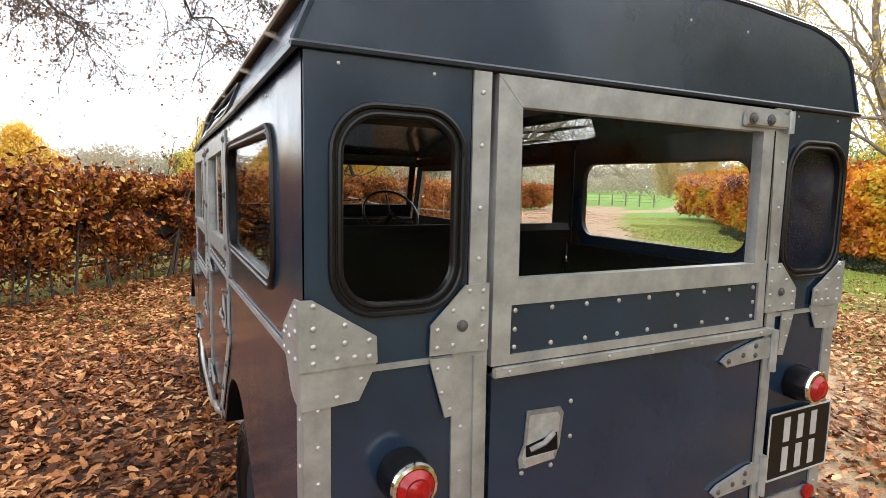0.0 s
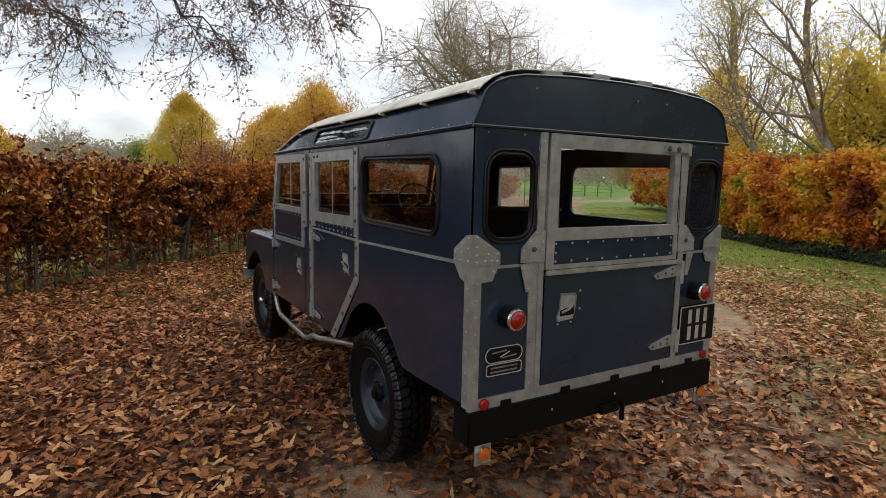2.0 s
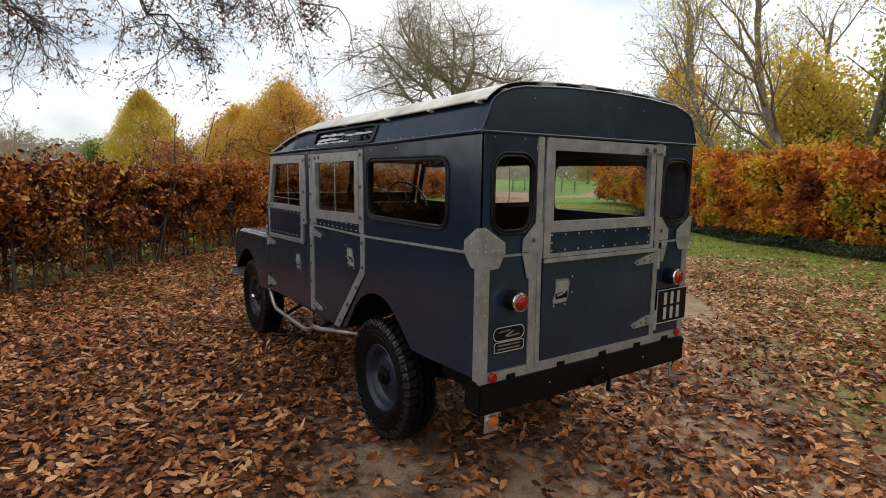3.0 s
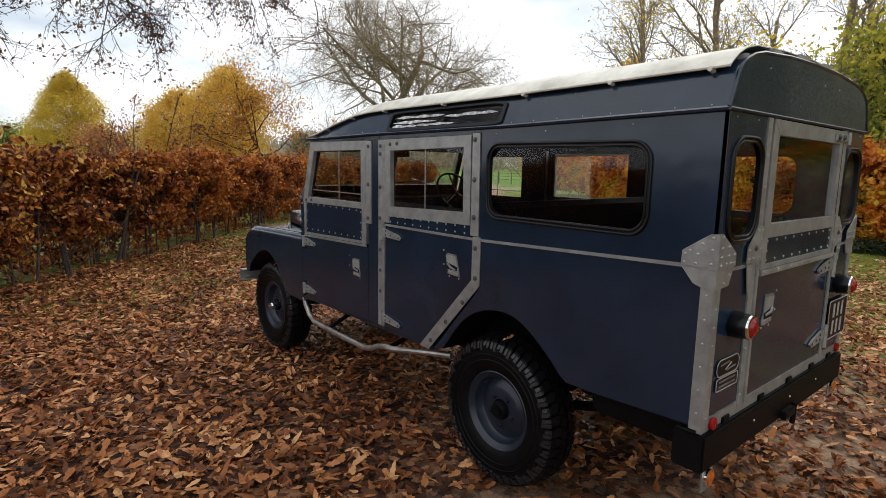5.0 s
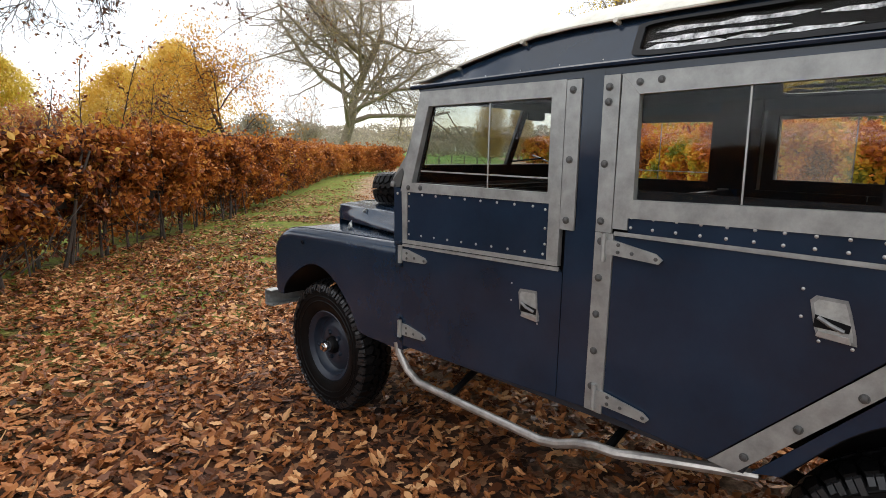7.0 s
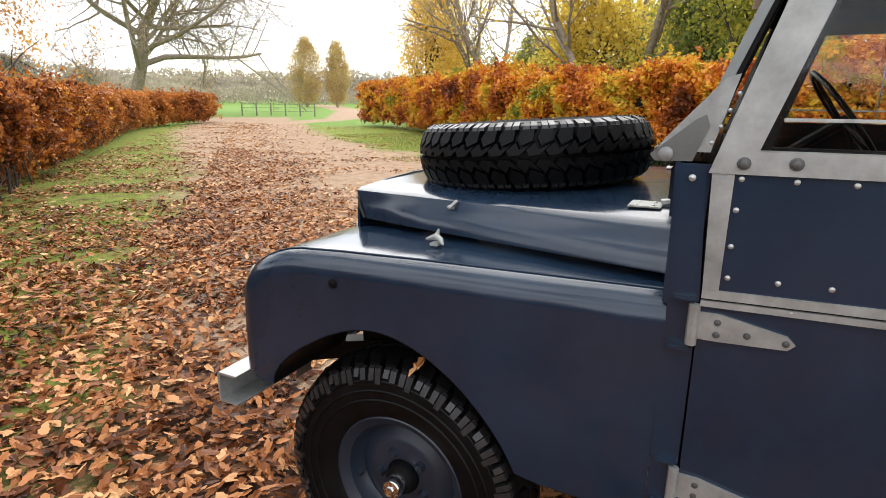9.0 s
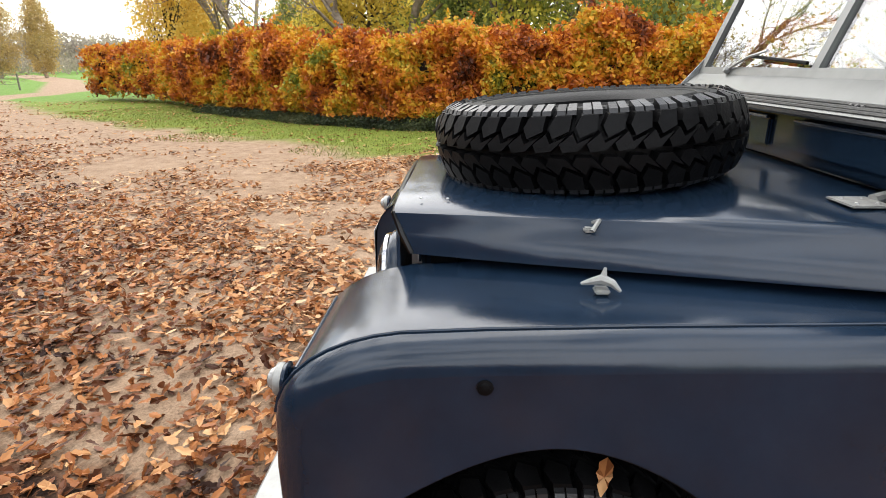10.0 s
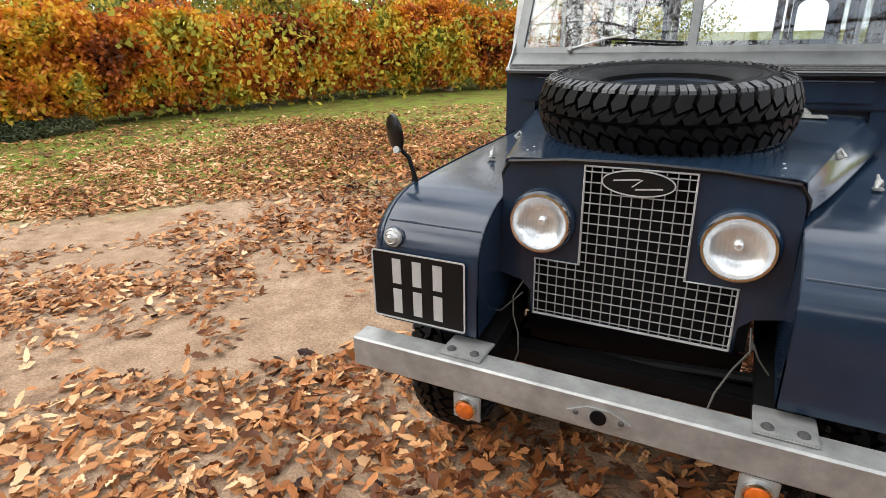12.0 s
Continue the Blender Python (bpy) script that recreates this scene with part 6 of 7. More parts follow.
for darker, mat_, word_ in ((True, LITTER, "darker red-brown"), (False, LITTER_PALE, "paler orange and tan")):
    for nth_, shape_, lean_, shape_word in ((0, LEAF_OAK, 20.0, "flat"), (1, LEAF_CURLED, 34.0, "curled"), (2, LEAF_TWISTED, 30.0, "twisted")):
        k = (ahead != darker) & (form == nth_)
        tagged(leaves("fallen_leaves", rng, p[k], sz[k], mat_, shape_, lean_ * (1.25 if darker else 1.0), None, 0.9, (0.85, 1.35)), f"{word_} {shape_word} oak leaves strewn on the earth", "leaves", kind="stuff")
p, sz = litter(70000, -3, 11, 9.5, 19, lambda a, b, c: density(a, b, c) * np.clip(1.25 - (b - 8) / 14, 0.2, 1), 0.085)
for share_, mat_, word_ in ((True, LITTER, "darker red-brown"), (False, LITTER_PALE, "paler tan")):
    k = (rng.uniform(0, 1, len(p)) < 0.5) == share_
    tagged(leaves("fallen_leaves", rng, p[k], sz[k], mat_, LEAF_PLAIN, 26.0, None, 0.9, (0.8, 1.2)), f"{word_} leaves thick along the side of the track", "leaves", kind="stuff")
p, sz = litter(190000, -14, 25, -12, 30, lambda a, b, c: density(a, b, c) * (1 - nearby(a, b, c)) * np.where((a > 2.4) & (b > 9), 0.25, 0.85), 0.10)
tagged(leaves("fallen_leaves", rng, p, sz, LITTER_PALE, LEAF_PLAIN, 30.0, None, 0.9, (0.6, 1.0)), "tan fallen leaves scattered along the track and grass", "leaves", kind="stuff")

# grass blades on the verges
GRASS = leaf_mat("grass_blades", [(0.08, 0.092, 0.016), (0.14, 0.165, 0.026), (0.22, 0.23, 0.04), (0.34, 0.30, 0.09)], patch_scale=0.7, glow=0.3, rough=0.5)
BLADE = (np.array([(-0.06, 0, 0), (0.06, 0, 0), (0.02, 0.12, 0.55), (0.0, 0.35, 1.0)]), np.array([(0, 1, 2), (0, 2, 3)]))


def blades(count, x0, x1, y0, y1, ok):
    x, y = rng.uniform(x0, x1, count), rng.uniform(y0, y1, count)
    uu, vv = (x - y) * 0.7071, (x + y) * 0.7071
    wob = np.array([noise.noise(Vector((a * 0.5, b * 0.5, 1.0))) for a, b in zip(x, y)])
    k = ok(uu, vv, wob)
    x, y = x[k], y[k]
    pts = np.stack([x, y, lie(x, y) - 0.002], 1)
    return pts


def blade_mesh(name, pts, lo, hi):
    n_ = len(pts)
    tv, tf = BLADE
    v = np.repeat(tv[None], n_, 0) * rng.uniform(lo, hi, (n_, 1, 1))
    v[:, :, 0] *= 2.4
    v = np.einsum("nij,nkj->nki", turned(rng, n_, 18), v) + pts[:, None]
    f = tf[None] + (np.arange(n_) * len(tv))[:, None, None]
    return numpy_mesh(name, v.reshape(-1, 3), f.reshape(-1, 3), GRASS)


pts = blades(150000, 0, 24, -8, 20, lambda a, b, w: (a > 2.9 + 1.6 * w - np.clip((b - 8) / 12, 0, 1) * 2.2) & (a < 7.5) & (b < 26) & ((b > 9) | (w > 0.05)))
tagged(blade_mesh("grass", pts, 0.03, 0.06), "short green autumn grass on the verge", "grass", kind="stuff")
pts = blades(16000, -4, 16, 4, 24, lambda a, b, w: (a < -3.9 + 1.6 * w - np.clip((b - 8) / 16, 0, 1) * 1.6) & (a > -6.3) & (b > 6.5))
tagged(blade_mesh("grass", pts, 0.03, 0.06), "thin green grass among fallen leaves by the hedge", "grass", kind="stuff")


# ---- branches and trees ----
def tubes(name, branches, material, parent=None, sides=5):
    """Tapering limbs, all of one tree, as one mesh. Each is (points, radii)."""
    vs, fs, base, most = [], [], 0, sides
    for pts, rad in branches:
        sides = most if max(rad) > 0.02 else 3
        ang = np.arange(sides) * 2 * np.pi / sides
        pts, rad = np.asarray(pts), np.asarray(rad)
        t = np.gradient(pts, axis=0)
        t /= np.linalg.norm(t, axis=1, keepdims=True) + 1e-9
        ref = np.array([0.0, 0.0, 1.0]) if abs(t[:, 2]).mean() < 0.8 else np.array([1.0, 0.0, 0.0])
        a = np.cross(t, ref)
        a /= np.linalg.norm(a, axis=1, keepdims=True) + 1e-9
        b = np.cross(t, a)
        ring = pts[:, None] + rad[:, None, None] * (a[:, None] * np.cos(ang)[None, :, None] + b[:, None] * np.sin(ang)[None, :, None])
        vs.append(ring.reshape(-1, 3))
        i, k = np.meshgrid(np.arange(len(pts) - 1), np.arange(sides), indexing="ij")
        j = (k + 1) % sides
        fs.append(np.stack([base + i * sides + k, base + i * sides + j, base + (i + 1) * sides + j, base + (i + 1) * sides + k], -1).reshape(-1, 4))
        base += len(pts) * sides
    return numpy_mesh(name, np.concatenate(vs), np.concatenate(fs), material, parent, smooth=True)


def unit(v):
    return v / (np.linalg.norm(v) + 1e-9)


def grow(g, start, direction, length, radius, level, cfg, out, tips):
    """One limb with its wobble, then its side shoots."""
    n_ = 6 if level < 2 else 4 if level < 3 else 2
    pts, d = [np.array(start, float)], unit(np.array(direction, float))
    for _ in range(n_):
        d = unit(d + g.normal(0, cfg["wobble"], 3) + np.array([0, 0, cfg["lift"][min(level, len(cfg["lift"]) - 1)]]))
        pts.append(pts[-1] + d * length / n_)
    rad = np.linspace(radius, radius * (0.45 if level < cfg["levels"] else 0.25), n_ + 1)
    out.append((np.array(pts), rad))
    if level >= cfg["levels"]:
        tips.extend(pts[1:])
        return
    kids = cfg["kids"][level]
    lo = cfg["clear"] if level == 0 else 0.25
    for k in range(kids):
        f = lo + (1 - lo) * (k + g.uniform(0.1, 0.9)) / kids
        i = min(int(f * n_), n_ - 1)
        p = pts[i] + (pts[i + 1] - pts[i]) * (f * n_ - i)
        axis = unit(pts[i + 1] - pts[i])
        side = unit(np.cross(axis, g.normal(0, 1, 3)))
        a = np.radians(g.uniform(*cfg["angle"]))
        nd = axis * np.cos(a) + side * np.sin(a)
        scale = cfg["shrink"] * g.uniform(0.7, 1.15) * (1.15 - 0.55 * f if level == 0 else 1.0)
        grow(g, p, nd, length * scale * (cfg["spread"] if level == 0 else 1.0), max(radius * (0.45 if level else 0.40) * (1.1 - 0.5 * f), cfg["thin"]), level + 1, cfg, out, tips)


def tree(name, seed, at, height, radius, cfg, bark, leaf=None, n_leaf=0, leaf_size=0.1, label="", fuzz=0.25, lean=(0, 0, 1), sides=5, dome=None):
    """A tapered trunk with limbs, and a crown of single leaves about the twigs."""
    g = np.random.default_rng(seed)
    out, tips = [], []
    grow(g, (0, 0, -0.1), lean, height * cfg.get("trunk", 0.75), radius, 0, cfg, out, tips)
    ob = tagged(new(name), label, "tree")
    tubes("trunk", out, bark, ob, sides)
    if leaf:
        tips = np.array(tips)
        pick = tips[g.integers(0, len(tips), n_leaf)] + g.normal(0, fuzz, (n_leaf, 3))
        if dome:
            # foliage in sprays through a rounded envelope: foot, top, half width, where it is widest
            z0, z1, half_w, belly = dome
            nc = n_leaf // 24
            zf = g.uniform(0, 1, nc) ** 0.9
            prof = np.where(zf < belly, np.sqrt(np.clip(1 - ((belly - zf) / belly) ** 2 * 0.75, 0, 1)), np.clip(1 - (np.clip(zf - belly, 0, 1) / (1 - belly)) ** 1.7, 0, 1) ** 0.8)
            th = g.uniform(0, 2 * np.pi, nc)
            bulge = 1 + 0.42 * np.array([noise.noise(Vector((math.cos(a) * 1.6, math.sin(a) * 1.6, b * 5 + seed))) for a, b in zip(th, zf)])
            rr = half_w * prof * bulge * np.sqrt(g.uniform(0.15, 1, nc))
            mid = np.stack([rr * np.cos(th), rr * np.sin(th), z0 + (z1 - z0) * zf], 1)
            pick = np.repeat(mid, 24, 0) + g.normal(0, fuzz, (nc * 24, 3))
        n_all = len(pick)
        leaves("crown", g, pick, leaf_size * g.uniform(0.6, 1.3, n_all), leaf, LEAF_PLAIN, 180.0, ob)
    ob.location = at
    return ob


SPREADING = dict(levels=4, kids=[9, 7, 5, 4], angle=(32, 68), wobble=0.16, lift=[0.05, 0.06, 0.04, 0.0, -0.02], clear=0.32, shrink=0.55, spread=1.25, thin=0.010, trunk=0.72)
TALL = dict(levels=4, kids=[12, 5, 4, 3], angle=(28, 55), wobble=0.13, lift=[0.05, 0.08, 0.06, 0.02], clear=0.22, shrink=0.50, spread=0.75, thin=0.010, trunk=0.90)
CONE = dict(levels=3, kids=[26, 7, 5], angle=(45, 70), wobble=0.08, lift=[0.02, 0.10, 0.08], clear=0.06, shrink=0.42, spread=0.95, thin=0.008, trunk=0.95)
ROUND = dict(levels=3, kids=[14, 8, 6], angle=(35, 75), wobble=0.15, lift=[0.03, 0.05, 0.02], clear=0.22, shrink=0.55, spread=1.15, thin=0.010, trunk=0.75)
SHRUB = dict(levels=3, kids=[12, 7, 5], angle=(20, 60), wobble=0.18, lift=[0.02, 0.06, 0.04], clear=0.05, shrink=0.6, spread=1.3, thin=0.006, trunk=0.75)

YELLOW = leaf_mat("yellow_leaves", [(0.36, 0.28, 0.05), (0.60, 0.45, 0.07), (0.74, 0.56, 0.10), (0.80, 0.66, 0.18)], patch_scale=0.5, glow=0.75)
GOLD = leaf_mat("golden_leaves", [(0.52, 0.33, 0.06), (0.70, 0.46, 0.08), (0.78, 0.55, 0.12), (0.84, 0.66, 0.22)], patch_scale=0.5, glow=0.6)
TANGOLD = leaf_mat("tan_gold_leaves", [(0.30, 0.20, 0.08), (0.46, 0.32, 0.12), (0.58, 0.42, 0.17), (0.64, 0.50, 0.24)], patch_scale=0.4, glow=0.4)
RUSSET = leaf_mat("russet_leaves", [(0.156, 0.052, 0.026), (0.338, 0.111, 0.039), (0.468, 0.182, 0.065), (0.520, 0.286, 0.130)], patch_scale=0.5)
AMBERGOLD = leaf_mat("amber_oak_leaves", [(0.26, 0.085, 0.022), (0.52, 0.23, 0.035), (0.70, 0.38, 0.05), (0.78, 0.50, 0.09)], patch_scale=0.45, glow=0.5)
GREENGOLD = leaf_mat("green_gold_leaves", [(0.18, 0.22, 0.04), (0.34, 0.36, 0.06), (0.58, 0.50, 0.08), (0.78, 0.62, 0.11)], patch_scale=0.35, glow=0.75)
GREEN = leaf_mat("dull_green_leaves", [(0.09, 0.13, 0.035), (0.16, 0.21, 0.055), (0.28, 0.32, 0.09), (0.42, 0.42, 0.15)], patch_scale=0.4, glow=0.5)
# twig brown with the haze of distance mixed into its colour
HAZE = leaf_mat("hazed_brown_twigs", [(0.22, 0.185, 0.15), (0.30, 0.255, 0.20), (0.38, 0.32, 0.245), (0.44, 0.375, 0.27)], patch_scale=0.05)


def from_eye(az, d):
    return (-2.2 + d * math.sin(radians(az)), -1.5 + d * math.cos(radians(az)), 0.0)


tree("bare_tree", 3, (32.6, 50.9, 0.0), 22.0, 0.72, dict(SPREADING, kids=[16, 10, 8, 7], levels=4, spread=1.66, clear=0.24, angle=(46, 80), wobble=0.12, trunk=0.66, thin=0.012), BARK_MID, TANGOLD, 26000, 0.12, "large nearly leafless spreading tree with stout brown trunk behind the hedge", 0.5, (0.0, 0.02, 1), 4)
tree("yellow_tree", 5, (4.7, 57.5, 0.0), 6.0, 0.18, dict(CONE, spread=0.9), BARK, YELLOW, 46000, 0.17, "conical yellow autumn tree beyond the hedge", 0.26, dome=(0.4, 8.5, 3.7, 0.28))
tree("golden_tree", 13, (-8.6, 41.0, 0.0), 3.8, 0.18, dict(ROUND, clear=0.1), BARK_DARK, GOLD, 16000, 0.16, "small rounded golden tree in the field beyond the hedge", 0.28, dome=(0.4, 4.5, 2.1, 0.45))
tree("bare_tree", 8, from_eye(-2.3, 58), 6.0, 0.18, dict(SPREADING, levels=4), BARK_PALE, None, 0, 0, "small leafless rounded tree far off in the field")
tree("golden_tree", 11, (10.7, 35.6, 0.0), 5.0, 0.2, dict(ROUND, clear=0.1), BARK_DARK, GOLD, 36000, 0.15, "broad golden autumn tree beyond the hedge", 0.28, dome=(0.6, 7.2, 3.0, 0.5))
tree("golden_tree", 12, (8.6, 38.6, 0.0), 4.4, 0.2, dict(ROUND, clear=0.1), BARK_DARK, GOLD, 30000, 0.15, "lower rounded golden tree beyond the hedge", 0.28, dome=(0.5, 5.8, 2.9, 0.5))
tree("oak_tree", 14, (4.85, 16.8, 0.0), 4.7, 0.095, dict(SPREADING, kids=[10, 7, 5, 3], clear=0.55, spread=1.6, angle=(55, 85), thin=0.005), BARK_DARK, AMBERGOLD, 9000, 0.085, "slender young oak with golden and russet leaves", 0.16, (0.22, -0.04, 1))
tree("green_gold_tree", 20, (31.1, 19.1, 0.0), 7.0, 0.2, TALL, BARK_DARK, GOLD, 15000, 0.16, "upright golden tree at the wood's edge", 0.26, dome=(1.2, 8.5, 2.1, 0.45))
tree("russet_bush", 15, from_eye(10.0, 44), 3.8, 0.1, SHRUB, BARK, RUSSET, 5000, 0.15, "rounded russet bush beyond the hedge", 0.3)
tree("bare_bush", 16, from_eye(13.5, 50), 5.0, 0.1, dict(SHRUB, levels=3), BARK_PALE, HAZE, 3000, 0.12, "pale twiggy bush beyond the hedge", 0.3)
tree("bare_tree", 17, from_eye(29.6, 46), 5.6, 0.12, dict(SHRUB, levels=4, kids=[10, 6, 4, 3]), BARK_PALE, None, 0, 0, "small pale leafless tree beyond the hedge")
tree("birch_tree", 18, (79.2, 69.2, 0.0), 10.0, 0.3, TALL, BARK_PALE, TANGOLD, 12000, 0.26, "tall thin yellowing birch far off by the track", 0.42, dome=(0.8, 11.2, 2.8, 0.5))
tree("birch_tree", 19, (82.5, 65.0, 0.0), 9.6, 0.3, TALL, BARK_PALE, TANGOLD, 9000, 0.26, "tall thin yellowing birch far off by the track", 0.42, dome=(0.8, 10.6, 2.0, 0.5))
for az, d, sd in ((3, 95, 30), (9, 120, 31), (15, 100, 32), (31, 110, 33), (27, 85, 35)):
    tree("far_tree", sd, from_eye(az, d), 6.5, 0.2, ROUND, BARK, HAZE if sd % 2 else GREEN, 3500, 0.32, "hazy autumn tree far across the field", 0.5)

# woodland behind the far hedge: four kinds, then copies
proto = [
    tree("woodland_tree", 41, (17.5, 2.0, 0), 7.5, 0.16, TALL, BARK_DARK, GREENGOLD, 9500, 0.17, "tall green and gold tree behind the beech hedge", 0.40),
    tree("woodland_tree", 42, (19.5, -2.5, 0), 12.0, 0.20, dict(TALL, kids=[13, 6, 4, 3]), BARK_MID, YELLOW, 1300, 0.13, "tall thinly leaved tree with bare branches", 0.35),
    tree("woodland_tree", 43, (22.0, 7.0, 0), 6.0, 0.15, ROUND, BARK_DARK, YELLOW, 9000, 0.17, "bushy yellow-green tree behind the hedge", 0.40),
    tree("woodland_tree", 44, (18.5, -9.0, 0), 7.5, 0.20, dict(TALL, clear=0.08, spread=0.6), BARK_DARK, GREEN, 15000, 0.14, "dark ivy-clad evergreen tree", 0.30),
]
for o in proto:
    o["group"] = "woodland trees behind the hedge"
spots = [(19.8, 6.7), (27.0, 13.5)]
for i in range(34):
    v_ = -17 + 60 * (i + rng.uniform(0, 1)) / 34
    u_ = (8.8 if v_ > 4 else 8.8 + (4 - v_) * 0.42) + [3.0, 7.0, 11.0, 5.0][i % 4] + rng.uniform(-0.8, 0.8)
    spots.append(((u_ + v_) * 0.7071, (v_ - u_) * 0.7071))
for i, (x, y) in enumerate(spots):
    k = 1 if i < 2 else (0, 1, 2, 1, 0, 3, 1, 2)[i % 8] if x + y > 20 else (1, 2, 1, 1)[i % 4]
    sc = rng.uniform(0.75, 1.05) if k == 1 else rng.uniform(0.62, 0.86)
    c = copy_thing(proto[k], Matrix.Translation((x, y, 0)) @ Matrix.Rotation(rng.uniform(0, 6.28), 4, "Z"))
    c.scale = (sc, sc, sc * rng.uniform(0.9, 1.15))

# undergrowth filling the wood's edge
def brush(count, v0, v1, off, depth, h, seed):
    g = np.random.default_rng(seed)
    v_ = g.uniform(v0, v1, count)
    base = np.where(v_ > 4, 8.0, 8.0 + (4 - v_) * 0.42) + off
    u_ = base + g.uniform(0, depth, count)
    lump = np.array([noise.noise(Vector((a * 0.35, b * 0.35, seed))) for a, b in zip(u_, v_)])
    z = h * (0.75 + 0.5 * lump) * g.uniform(0, 1, count) ** 0.7
    return np.stack([(u_ + v_) * 0.7071, (v_ - u_) * 0.7071, z], 1)


tagged(leaves("undergrowth", rng, brush(19000, -18, 43, 1.2, 3.0, 3.4, 3), rng.uniform(0.10, 0.2, 19000), GREENGOLD), "tangled green and yellow undergrowth at the wood's edge", "bushes", kind="stuff")
tagged(leaves("undergrowth", rng, brush(30000, -20, 30, 8.0, 5.0, 9.5, 5), rng.uniform(0.16, 0.30, 30000), GREENGOLD), "tall tangle of yellow-green trees filling the wood", "bushes", kind="stuff")
tagged(leaves("undergrowth", rng, brush(32000, -18, 43, 3.0, 2.5, 5.6, 6), rng.uniform(0.10, 0.2, 32000), GREEN), "green leafy thicket behind the orange hedge", "bushes", kind="stuff")
tagged(leaves("undergrowth", rng, brush(22000, -18, 43, 5.0, 5.0, 4.6, 4), rng.uniform(0.14, 0.26, 22000), GREEN), "dull green undergrowth deeper in the wood", "bushes", kind="stuff")


# ---- hedges ----
BEECH = leaf_mat("copper_beech_leaves", [(0.028, 0.011, 0.008), (0.090, 0.026, 0.012), (0.21, 0.058, 0.019), (0.39, 0.120, 0.031), (0.60, 0.245, 0.052), (0.72, 0.46, 0.09)], reach=0.34, spread=0.85, patch_scale=1.6, glow=0.28, rough=0.40)
HORN = leaf_mat("orange_hornbeam_leaves", [(0.10, 0.030, 0.013), (0.28, 0.066, 0.016), (0.48, 0.135, 0.022), (0.66, 0.230, 0.026), (0.72, 0.38, 0.030), (0.58, 0.42, 0.035), (0.20, 0.23, 0.032)], reach=0.86, spread=0.34, patch_scale=0.95, glow=0.32, rough=0.42)
HEDGE_SHADE = mat("hedge_core_shade", (0.020, 0.012, 0.008), 0.95, 0, 0.5, 8, 0.6, 20)


def along(path, s):
    """Places and headings at lengths s along a line of points."""
    path = np.array(path, float)
    d = np.linalg.norm(np.diff(path, axis=0), axis=1)
    cum = np.r_[0, np.cumsum(d)]
    x, y = np.interp(s, cum, path[:, 0]), np.interp(s, cum, path[:, 1])
    e = 0.4
    dx, dy = np.interp(s + e, cum, path[:, 0]) - np.interp(s - e, cum, path[:, 0]), np.interp(s + e, cum, path[:, 1]) - np.interp(s - e, cum, path[:, 1])
    k = np.hypot(dx, dy) + 1e-9
    return x, y, dx / k, dy / k, cum[-1]


